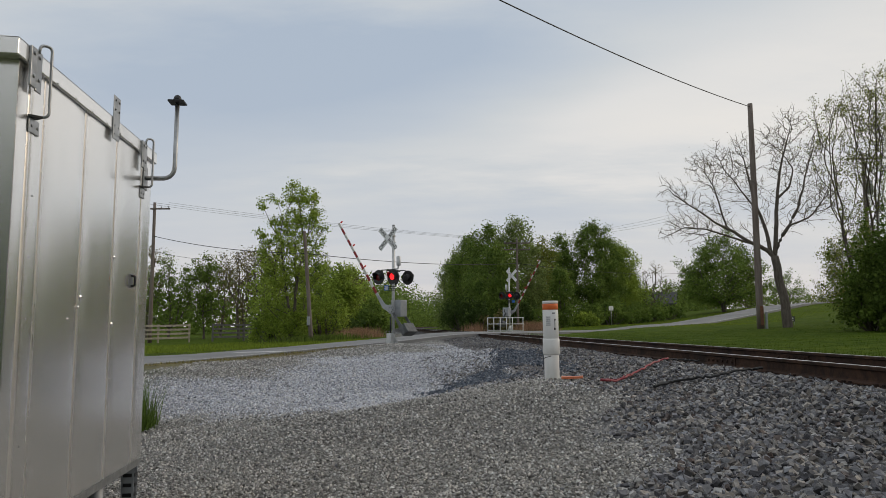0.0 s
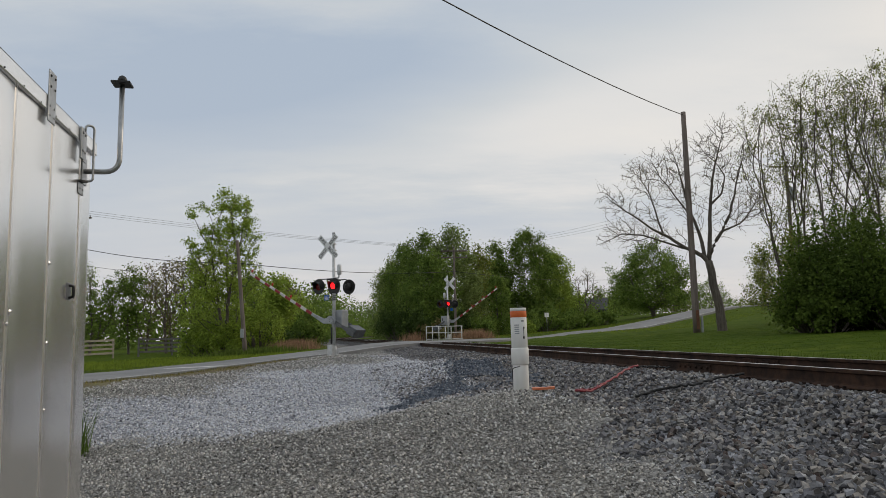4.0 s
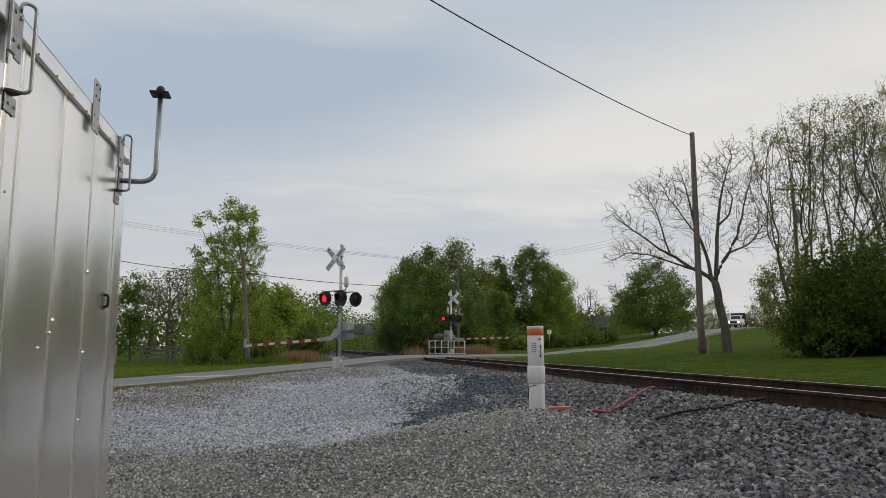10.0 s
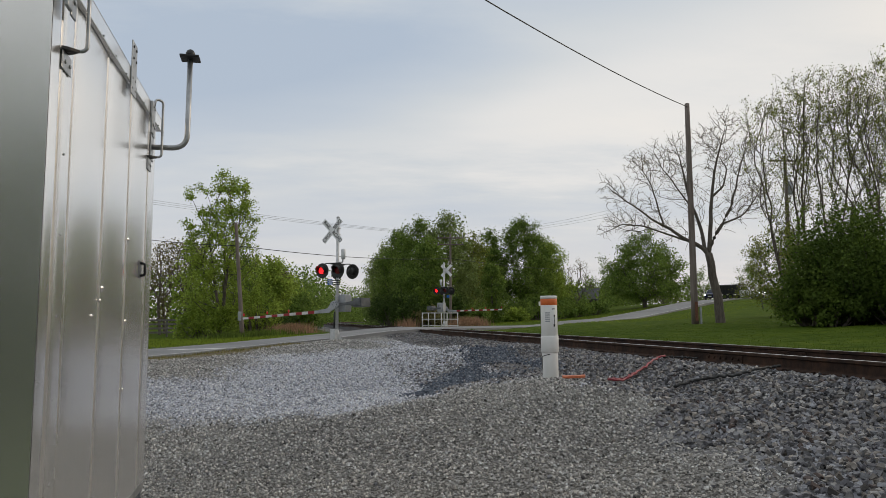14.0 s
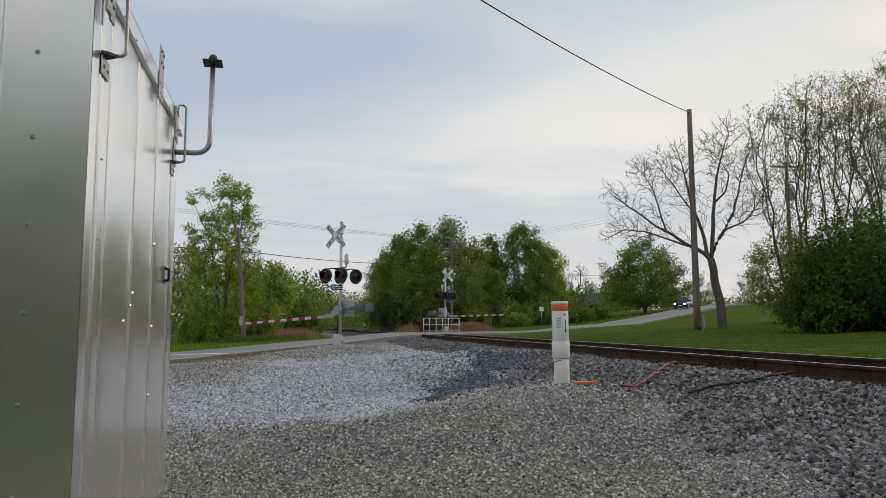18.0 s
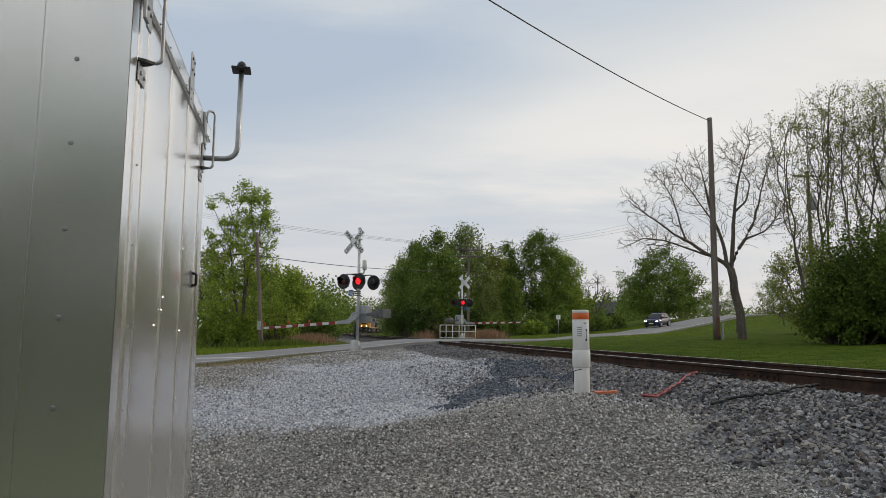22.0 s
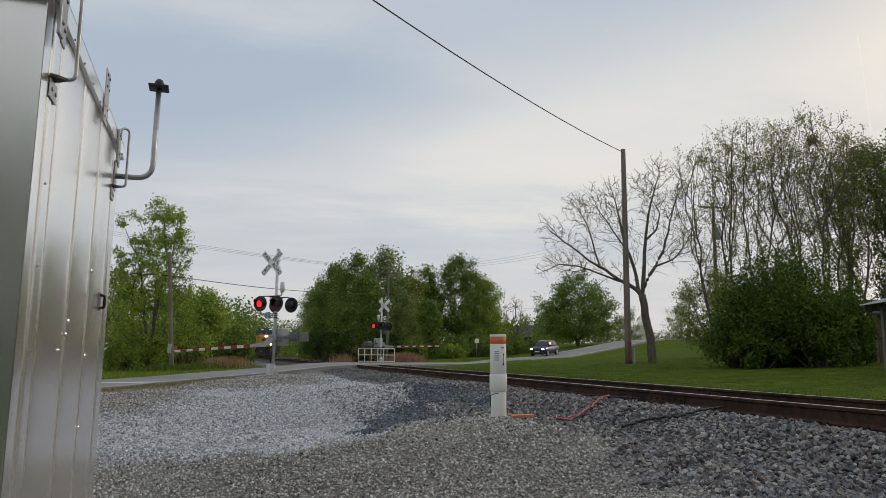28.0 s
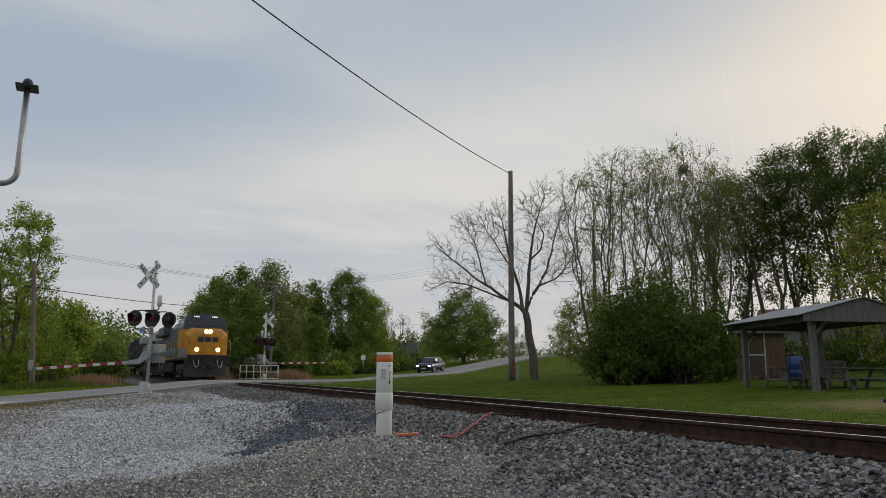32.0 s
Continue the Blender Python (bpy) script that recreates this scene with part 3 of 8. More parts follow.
def build_road():
    """The road as a slab that follows the rise over the track."""
    ss = np.concatenate([np.arange(-90, -14, 4.0), np.arange(-14, 30, 0.6), np.arange(30, 175, 3.0)])
    qs = np.array([0.0, 0.15, 1.7, 3.3, 4.9, 6.45, 6.6])
    top, bot = [], []
    for s in ss:
        for q in qs:
            p = road_xy(float(s), float(q))
            z = float(road_z(p.x, p.y)) + 0.03 * (1 - ((q - 3.3) / 3.3) ** 2)
            top.append((p.x, p.y, z))
            bot.append((p.x, p.y, z - 0.25))
    n, k = len(ss), len(qs)
    v = np.array(top + bot)
    f = []
    N = n * k
    for i in range(n - 1):
        for j in range(k - 1):
            a = i * k + j
            f.append((a, a + k, a + k + 1, a + 1))
        a, b = i * k, i * k + k - 1
        f.append((a, N + a, N + a + k, a + k))
        f.append((b, b + k, N + b + k, N + b))
    ob = soup("road", v, f, ASPHALT)
    tagged(ob, "worn grey asphalt road over the level crossing", "road", kind="structure")

    def stripe(name, s0, s1, q0, q1, label):
        m = max(2, int(abs(s1 - s0) / 0.8) + 1)
        vs, fs = [], []
        for s in np.linspace(s0, s1, m):
            for q in (q0, q1):
                p = road_xy(float(s), q)
                vs.append((p.x, p.y, float(road_z(p.x, p.y)) + 0.03 * (1 - ((q - 3.3) / 3.3) ** 2) + 0.005))
        for i in range(m - 1):
            fs.append((2 * i, 2 * i + 2, 2 * i + 3, 2 * i + 1))
        soup(name, vs, fs, LINE, ob, label)

    for a, b in ((-90, 5.5), (22, 170)):
        stripe("edge_line", a, b, 0.25, 0.36, "worn white edge line")
        stripe("edge_line", a, b, 6.24, 6.35, "worn white edge line")
    stripe("stop_line", -6.3, -5.75, 0.45, 3.15, "white stop line across one lane")
    return ob


road = build_road()


def lane_point(s, q):
    p = road_xy(s, q)
    return p.x, p.y, float(road_z(p.x, p.y)) + 0.03 * (1 - ((q - 3.3) / 3.3) ** 2)


RAIL = [(-0.075, -0.19), (0.075, -0.19), (0.075, -0.178), (0.018, -0.158), (0.010, -0.145), (0.010, -0.05), (0.036, -0.036), (0.037, -0.010), (0.030, -0.001), (-0.030, -0.001), (-0.037, -0.010), (-0.036, -0.036), (-0.010, -0.05), (-0.010, -0.145), (-0.018, -0.158), (-0.075, -0.178)]


def build_rail(off):
    """One rail along the whole line, with its bright running band."""
    ys = np.concatenate([np.arange(-30, 60, 3.0), np.arange(60, 420, 6.0)])
    xs = track_x(ys)
    prof = np.array(RAIL)
    c, s_ = math.cos(radians(TRACK_A)), math.sin(radians(TRACK_A))
    v = []
    for x, y in zip(xs, ys):
        for px, pz in prof:
            v.append((x + (px + off) * c, y + (px + off) * s_, pz))
    k = len(prof)
    f = [(i * k + j, i * k + (j + 1) % k, (i + 1) * k + (j + 1) % k, (i + 1) * k + j) for i in range(len(ys) - 1) for j in range(k)]
    ob = soup("rail", v, f, RUST, label="")
    tagged(ob, "rust-brown steel rail with a bright worn head on timber sleepers", "rail", "rails of the track")
    v, f = [], []
    for x, y in zip(xs, ys):
        for px, pz in ((-0.029, 0.001), (0.029, 0.001)):
            v.append((x + (px + off) * c, y + (px + off) * s_, pz))
    f = [(2 * i, 2 * i + 1, 2 * i + 3, 2 * i + 2) for i in range(len(ys) - 1)]
    soup("running_band", v, f, SHINE, ob, "polished steel running surface")
    return ob


rail_near = build_rail(-0.7535)
rail_far = build_rail(0.7535)

# ---- trees ----
# outline of a crown: height (0 at its foot, 1 at its top) and half-width
OUTLINES = {
    "oval": ((0, 0.35), (0.12, 0.72), (0.3, 0.96), (0.5, 1.0), (0.7, 0.86), (0.85, 0.6), (0.95, 0.32), (1, 0.06)),
    "dome": ((0, 0.86), (0.15, 1.0), (0.4, 1.0), (0.6, 0.9), (0.78, 0.7), (0.9, 0.46), (1, 0.1)),
    "round": ((0, 0.55), (0.12, 0.9), (0.3, 1.0), (0.55, 0.93), (0.75, 0.74), (0.9, 0.45), (1, 0.1)),
    "vase": ((0, 0.12), (0.2, 0.34), (0.45, 0.68), (0.65, 0.92), (0.8, 1.0), (0.92, 0.8), (1, 0.3)),
    "column": ((0, 0.8), (0.2, 1.0), (0.5, 0.92), (0.75, 0.75), (0.9, 0.5), (1, 0.12)),
    "spire": ((0, 0.8), (0.1, 1.0), (0.3, 1.0), (0.5, 0.97), (0.68, 0.9), (0.82, 0.78), (0.93, 0.52), (1, 0.22)),
}


def crown_tips(rng, n, outline, width, z0, z1, clumps, ragged):
    """Twig ends gathered in clumps inside a crown's outline; also the clump that each belongs to."""
    prof = np.array(OUTLINES[outline])
    t = rng.random(clumps * 20)
    keep = rng.random(clumps * 20) < np.interp(t, prof[:, 0], prof[:, 1])
    t = t[keep][: clumps * 3]
    a = np.arange(len(t)) * 2.39996 + rng.normal(0, 0.5, len(t))
    k = rng.random(len(t)) ** 0.4
    ph = rng.random(4) * 6.28
    uneven = 1 + ragged * (np.sin(2 * a + ph[0] + 3 * t) * 0.5 + np.sin(5 * a + 7 * t + ph[1]) * 0.5)
    r = np.interp(t, prof[:, 0], prof[:, 1]) * width / 2 * k * uneven
    size = 0.115 * width * (0.6 + 0.8 * rng.random(len(t)) ** 2)
    C = np.stack([np.cos(a) * (r - 0.4 * size), np.sin(a) * (r - 0.4 * size), z0 + t * (z1 - z0) - 0.15 * size * t], -1)
    C[:, 2] += ragged * 0.35 * size * np.sin(9 * a + ph[2])
    i = rng.integers(0, len(C), n)
    d = rng.normal(0, 1, (n, 3))
    d /= np.linalg.norm(d, axis=1, keepdims=True)
    p = C[i] + d * (size[i] * rng.random(n) ** 0.45)[:, None] * np.array([1, 1, 0.85])
    p[:, 2] = np.maximum(p[:, 2], z0)
    return p, C[i]


def branch_out(rng, P, parent, tips, thrift=0.35, step=0.6, wob=0.04, rise=0.6):
    """Grow a skeleton from given nodes to every twig end, each by the cheapest way from what already stands."""
    k = 3
    cap = len(P) + len(tips) * (k + 1)
    Q, par, path = np.zeros((cap, 3)), np.full(cap, -1), np.zeros(cap)
    n = len(P)
    Q[:n], par[:n] = P, parent
    for i in range(n):
        if par[i] >= 0:
            path[i] = path[par[i]] + np.linalg.norm(Q[i] - Q[par[i]])

    def price(pts, nodes, way):
        d = pts[:, None] - nodes[None]
        L = np.sqrt((d * d).sum(-1))
        return L + rise * np.maximum(0, -d[..., 2]) + thrift * way[None]

    cost = price(tips, Q[:n], path[:n])
    best = cost.argmin(1)
    cost = cost.min(1)
    live = np.arange(len(tips))
    while len(live):
        j = int(cost.argmin())
        tip, root = tips[live[j]], int(best[j])
        live, cost, best = np.delete(live, j), np.delete(cost, j), np.delete(best, j)
        L = float(np.linalg.norm(tip - Q[root]))
        m = min(k, 1 + int(L / step))
        first = n
        for s in range(1, m + 1):
            f = s / m
            q = Q[root] * (1 - f) + tip * f
            if s < m:
                q = q + rng.normal(0, wob * L, 3)
                q[2] += 0.10 * L * f * (1 - f) * 2
            Q[n], par[n] = q, root if s == 1 else n - 1
            path[n] = path[par[n]] + np.linalg.norm(q - Q[par[n]])
            n += 1
        if len(live):
            c = price(tips[live], Q[first:n], path[first:n])
            b = c.argmin(1)
            c = c[np.arange(len(live)), b]
            up = c < cost
            cost[up], best[up] = c[up], b[up] + first
    return Q[:n], par[:n]


def limbs_of(Q, par, trunk_r, tip_r, fixed=None):
    """Split a skeleton into limbs; each is as thick as the twigs that it feeds ask."""
    n = len(Q)
    has = np.zeros(n, bool)
    has[par[par >= 0]] = True
    cnt = (~has).astype(float)
    for i in range(n - 1, 0, -1):
        if par[i] >= 0:
            cnt[par[i]] += cnt[i]
    power = math.log(max(1.01, trunk_r / tip_r)) / math.log(max(2.0, cnt.max()))
    r = tip_r * cnt**power
    if fixed is not None:
        r[: len(fixed)] = np.maximum(fixed, 0.004)
    main = np.full(n, -1)
    for i in range(1, n):
        p = par[i]
        if p >= 0 and (main[p] < 0 or cnt[i] > cnt[main[p]]):
            main[p] = i
    inner = np.where((main >= 0) & (par >= 0))[0]
    inner = inner[inner >= (0 if fixed is None else len(fixed))]
    Q = Q.copy()
    for _ in range(4):
        Q[inner] = 0.5 * Q[inner] + 0.25 * (Q[par[inner]] + Q[main[inner]])
    out = []
    for i in range(n):
        if par[i] >= 0 and main[par[i]] == i:
            continue
        chain = [i]
        while main[chain[-1]] >= 0:
            chain.append(main[chain[-1]])
        pts, rs = [Q[c] for c in chain], [r[c] for c in chain]
        if par[i] >= 0:
            pts, rs = [Q[par[i]]] + pts, [min(r[i], r[par[i]])] + rs
        if len(pts) < 2:
            continue
        rs[-1] = rs[-1] * 0.6
        out.append((pts, rs, 0 if rs[0] > 0.10 else 1 if rs[0] > 0.045 else 2 if rs[0] > 0.02 else 3))
    return out


def wood_mesh(branches, sides=(9, 6, 4, 3)):
    V, F, base = [], [], 0
    for pts, rs, lvl in branches:
        n = sides[min(lvl, len(sides) - 1)]
        P, R = np.array(pts), np.array(rs)
        D = np.gradient(P, axis=0)
        D /= np.maximum(np.linalg.norm(D, axis=1, keepdims=True), 1e-6)
        ref = np.where(np.abs(D[:, 2:3]) > 0.9, np.array([[1.0, 0, 0]]), np.array([[0, 0, 1.0]]))
        S = np.cross(D, ref)
        S /= np.maximum(np.linalg.norm(S, axis=1, keepdims=True), 1e-6)
        T = np.cross(D, S)
        a = np.arange(n) * 2 * math.pi / n
        ring = P[:, None] + R[:, None, None] * (S[:, None] * np.cos(a)[None, :, None] + T[:, None] * np.sin(a)[None, :, None])
        V.append(ring.reshape(-1, 3))
        m = len(P)
        i = np.arange(m - 1)[:, None] * n
        j = np.arange(n)[None]
        F.append((np.stack([i + j, i + (j + 1) % n, i + n + (j + 1) % n, i + n + j], -1) + base).reshape(-1, 4))
        base += m * n
    return np.concatenate(V), np.concatenate(F)


def leaf_mesh(rng, centres, size, out=None):
    """A small pointed leaf blade at each centre; where out is given, the blades lie over their clump like scales."""
    n = len(centres)
    nr = rng.normal(0, 1, (n, 3))
    if out is not None:
        nr = nr * 0.75 + out + np.array([0, 0, 0.35])
    nr /= np.linalg.norm(nr, axis=1, keepdims=True)
    d = np.cross(nr, rng.normal(0, 1, (n, 3)))
    d /= np.linalg.norm(d, axis=1, keepdims=True)
    s = np.cross(nr, d)
    sz = (size * (0.6 + 0.8 * rng.random(n)))[:, None]
    v = np.stack([centres, centres + d * sz * 0.5 + s * sz * 0.36, centres + d * sz, centres + d * sz * 0.5 - s * sz * 0.36], 1)
    return v.reshape(-1, 3), np.arange(4 * n).reshape(-1, 4)


def unit(v):
    return v / np.maximum(np.linalg.norm(v, axis=1, keepdims=True), 1e-6)


def dress(rng, ob, tips, hearts, leaves, leaf, tuft, mat):
    """Tufts of leaves about the twig ends, each tuft thicker or thinner by chance."""
    w = 0.25 + rng.random(len(tips)) ** 1.5
    i = rng.choice(len(tips), leaves, p=w / w.sum())
    c = tips[i] + rng.normal(0, tuft, (leaves, 3))
    v, f = leaf_mesh(rng, c, leaf, unit(c - hearts[i]))
    soup("crown", v, f, mat, ob)


def tree(name, label, x, y, height, width, outline, leaves, leaf, mat, seed, trunk_r=0.15, twigs=260, low=0.08, stems=1, clumps=40, tuft=0.22, ragged=0.22, group="", thrift=0.35, tip_r=0.009, fork=0.35, z=None):
    """A tree whose branches reach for the twig ends in its crown."""
    rng = np.random.default_rng(seed)
    zz = float(land_z(x, y)) if z is None else z
    ob = thing(name, label, "tree", pose(x, y, zz - 0.06), group)
    tips, hearts = crown_tips(rng, twigs, outline, width, low * height, height, clumps, ragged)
    P, par = [np.zeros(3)], [-1]
    for s in range(stems):
        last, a = 0, s * 2.39996 + seed
        lean = (0.10 * height if stems > 1 else 0.03 * height) * (0.5 + rng.random())
        for k in range(1, 7):
            t = k / 6
            P.append(np.array([math.cos(a) * lean * t**1.4, math.sin(a) * lean * t**1.4, fork * height * t]) + np.append(rng.normal(0, 0.003 * height, 2), 0))
            par.append(last)
            last = len(P) - 1
    Q, par = branch_out(rng, np.array(P), np.array(par), tips, thrift)
    v, f = wood_mesh(limbs_of(Q, par, trunk_r, tip_r))
    soup("trunk", v, f, BARK, ob, smooth=True)
    if leaves:
        dress(rng, ob, tips, hearts, leaves, leaf, tuft, mat)
    return ob


def limbed_tree(name, label, x, y, az, limbs, twigs, leaves, leaf, mat, seed, reach=1.0, depth=1.6, thin=1.0, tuft=0.1):
    """A tree whose main limbs are given as (across, up, radius) points, seen along az; fine branches grow from them."""
    rng = np.random.default_rng(seed)
    ob = thing(name, label, "tree", pose(x, y, float(land_z(x, y)) - 0.06, 0, 0, -az))
    P, par, rad, ends = [], [], [], []
    for k, limb in enumerate(limbs):
        pts = np.array([(a, 0.0, u) for a, u, r in limb])
        rs = np.array([r for a, u, r in limb]) * thin
        t = np.linspace(0, len(pts) - 1, 4 * len(pts))
        sway = depth * rng.normal(0, 0.8)
        L = np.stack([np.interp(t, np.arange(len(pts)), pts[:, i]) for i in range(3)], -1)
        L[:, 1] += sway * (t / t[-1]) ** 1.2 if k else 0
        L[1:-1] += rng.normal(0, 0.03, (len(t) - 2, 3))
        L[1:-1] = 0.25 * L[:-2] + 0.5 * L[1:-1] + 0.25 * L[2:]
        R = np.interp(t, np.arange(len(rs)), rs)
        root = -1
        if P:
            root = int(np.argmin(np.linalg.norm(np.array(P) - L[0], axis=1)))
            L = L + (P[root] - L[0]) * (1 - t / t[-1])[:, None] ** 2
        for i in range(len(t)):
            P.append(L[i])
            par.append(root if i == 0 else len(P) - 2)
            rad.append(R[i])
        if k:
            far = rng.random(twigs // (len(limbs) - 1)) ** 0.6
            i = ((0.2 + 0.8 * far) * (len(t) - 1)).astype(int)
            d = rng.normal(0, 1, (len(i), 3)) + np.array([0, 0, 0.45])
            ends.append(L[i] + unit(d) * (reach * (0.35 + 0.75 * rng.random(len(i))))[:, None])
    tips = np.concatenate(ends)
    Q, par = branch_out(rng, np.array(P), np.array(par), tips, 0.12, 0.3, 0.06)
    v, f = wood_mesh(limbs_of(Q, par, 0.07, 0.0105, np.array(rad)))
    soup("trunk", v, f, BARK, ob, smooth=True)
    dress(rng, ob, tips, tips - np.array([0, 0, 0.3]), leaves, leaf, tuft, mat)
    return ob


def shrub(name, label, x, y, w, d, h, leaves, leaf, mat, seed, category="shrub", z=None, lumps=26, kind=""):
    """A dense shrub: stems, overlapping lumps of leaves and sprigs that stand out of them."""
    rng = np.random.default_rng(seed)
    zz = float(land_z(x, y)) if z is None else z
    ob = thing(name, label, category, pose(x, y, zz - 0.05), kind=kind)
    a = rng.random(lumps) * 2 * math.pi
    r = np.sqrt(rng.random(lumps))
    hh = rng.random(lumps) ** 0.8
    dome = np.sqrt(np.maximum(0.05, 1 - (0.9 * r) ** 2))
    c = np.stack([np.cos(a) * r * w / 2 * 0.82, np.sin(a) * r * d / 2 * 0.82, 0.10 * h + hh * dome * h * 0.76], -1)
    br = []
    for p in c:
        foot = np.array([p[0] * 0.35, p[1] * 0.35, 0])
        mid = (foot + p) / 2 + rng.normal(0, 0.1, 3)
        br.append(([foot, mid, p], [0.05, 0.035, 0.012], 2))
    v, f = wood_mesh(br)
    soup("stem", v, f, BARK, ob, smooth=True)
    i = rng.integers(0, lumps, leaves)
    off = rng.normal(0, 1, (leaves, 3))
    off /= np.linalg.norm(off, axis=1, keepdims=True)
    rad = (0.45 + 0.65 * rng.random(leaves))[:, None] * np.array([w * 0.15, d * 0.15, h * 0.15])
    q = c[i] + off * rad
    # sprigs: thin upright tufts over the lumps
    k = leaves // 6
    base = c[rng.integers(0, lumps, max(6, lumps * 2))] + rng.normal(0, 0.11, (max(6, lumps * 2), 3)) * np.array([w, d, h * 0.4])
    j = rng.integers(0, len(base), k)
    t = rng.random(k)
    lean = rng.normal(0, 0.25, (len(base), 2))
    q[:k] = base[j] + np.stack([lean[j, 0] * t * h * 0.3, lean[j, 1] * t * h * 0.3, 0.08 * h + t * h * 0.17], -1) + rng.normal(0, 0.02 * h, (k, 3)) * (1 - t * 0.6)[:, None]
    q[:, 2] = np.maximum(q[:, 2], 0.05)
    v, f = leaf_mesh(rng, q, leaf, off * 0.8)
    soup("foliage", v, f, mat, ob)
    return ob


# ---- trees, shrubs and woods ----
tree("tree", "tall young poplar in fresh spring leaf behind the road", -9.75, 49.5, 11.5, 5.4, "spire", 21000, 0.125, LEAF_A, 3, 0.17, 900, 0.10, 3, 62, 0.13, 0.38, "roadside trees", fork=0.5)
for i, (x, y, w, h) in enumerate(((-9.9, 49.4, 3.4, 2.6), (-7.8, 50.8, 3.8, 3.6), (-11.4, 50.8, 3.2, 2.4))):
    shrub("shrub", "fresh green bush under the poplar", x, y, w, w * 0.8, h, 5600, 0.12, LEAF_A, 220 + i, lumps=26)
for i, (x, y, h, w, mt, n) in enumerate((
        (-26.1, 69.7, 8.0, 6, LEAF_B, 5000), (-22.4, 68.9, 8.4, 5.0, LEAF_B, 6000), (-23.4, 77, 9.0, 6, LEAF_D, 1500), (-20, 73.8, 9.0, 5, LEAF_D, 1500), (-16.8, 68.4, 9.0, 5, LEAF_D, 1600),
        (-13.5, 58.9, 7.4, 4.6, LEAF_A, 4200), (-11.9, 66, 8.0, 4.6, LEAF_B, 4200), (-31, 72, 9, 6, LEAF_B, 4000), (-37, 76, 10, 7, LEAF_D, 2500), (-18.4, 66.5, 8.2, 4.0, LEAF_D, 900), (-14.8, 64.0, 8.4, 3.6, LEAF_D, 900), (-28.6, 70.5, 9.0, 5.0, LEAF_D, 1200))):
    tree("tree", "spring tree at the edge of the wood beyond the fence", x, y, h, w, "oval" if mt != LEAF_D else "vase", n, 0.17, mt, 20 + i, 0.13, 320, 0.14, 1 + i % 3, 30, 0.2, 0.3, "wood by the fence", fork=0.4, tip_r=0.014)
for i, (x, y, h, w, mt, n) in enumerate((
        (-8.5, 61.9, 6.2, 5.0, LEAF_A, 8000), (-12.0, 72, 7.3, 5.4, LEAF_B, 6000), (-9.9, 80, 7.4, 4.4, LEAF_D, 1500), (-11.8, 92, 8.4, 7, LEAF_A, 7000), (-16, 105, 9.0, 8, LEAF_A, 7000), (-15.5, 126, 9.5, 9, LEAF_A, 6500), (-18, 150, 10, 9, LEAF_E, 6500), (-21, 175, 11, 11, LEAF_B, 6500))):
    tree("tree", "light green tree in the hedgerow along the track", x, y, h, w, "round", int(n * 1.5), 0.2, mt, 40 + i, 0.12, 260, 0.0, 2, 50, 0.32, 0.25, "hedgerow trees")
for i, (x, y, h, w, mt, n) in enumerate((
        (5.4, 73.0, 8.6, 5.6, LEAF_B, 15000), (8.0, 77.5, 12.3, 6.6, LEAF_F, 19000), (5.2, 85.0, 12.3, 6.6, LEAF_B, 16000), (11.2, 82.0, 10.3, 5.2, LEAF_G, 9000), (3.2, 92.0, 11.8, 6.4, LEAF_B, 13000), (2.0, 103, 11.8, 7.0, LEAF_F, 11000), (2.0, 117, 11.6, 7.4, LEAF_B, 10000), (1.9, 136, 11.5, 8, LEAF_B, 9000), (1.9, 156, 11.5, 9, LEAF_A, 8000))):
    tree("tree", "full green tree in the thicket beside the track", x, y, h, w, "dome", int(n * 1.3), 0.21, mt, 60 + i, 0.18, 420, 0.0, 2, 80, 0.34, 0.2, "thicket beside the track")
for i, (x, y, h, w, mt, n) in enumerate(((14.6, 91.5, 11.2, 6.0, LEAF_B, 12000), (18.7, 91.0, 12.9, 8.2, LEAF_B, 20000), (22.8, 95.5, 10.4, 7.2, LEAF_A, 15000), (28, 112, 8, 5, LEAF_B, 6000))):
    tree("tree", "green maple in a grove beyond the road", x, y, h, w, "round", int(n * 1.4), 0.20, mt, 80 + i, 0.22, 420, 0.13, 1, 70, 0.33, 0.22, "grove beyond the road", fork=0.4)
tree("tree", "dense narrow tree clothed to the ground", 11.7, 71.7, 6.1, 2.8, "column", 8000, 0.17, LEAF_B, 91, 0.12, 200, 0.02, 1, 40, 0.2, 0.2, fork=0.6)
tree("tree", "thin tree with few buds beyond the road", 31.7, 111.3, 8.6, 5.5, "oval", 700, 0.16, LEAF_D, 93, 0.16, 420, 0.12, 2, 30, 0.2, 0.3, tip_r=0.02)
tree("tree", "spreading round maple on the far verge of the road", 40.0, 105.5, 10.6, 14.2, "round", 26000, 0.24, LEAF_B, 95, 0.34, 620, 0.13, 1, 80, 0.36, 0.2, fork=0.22, tip_r=0.014)
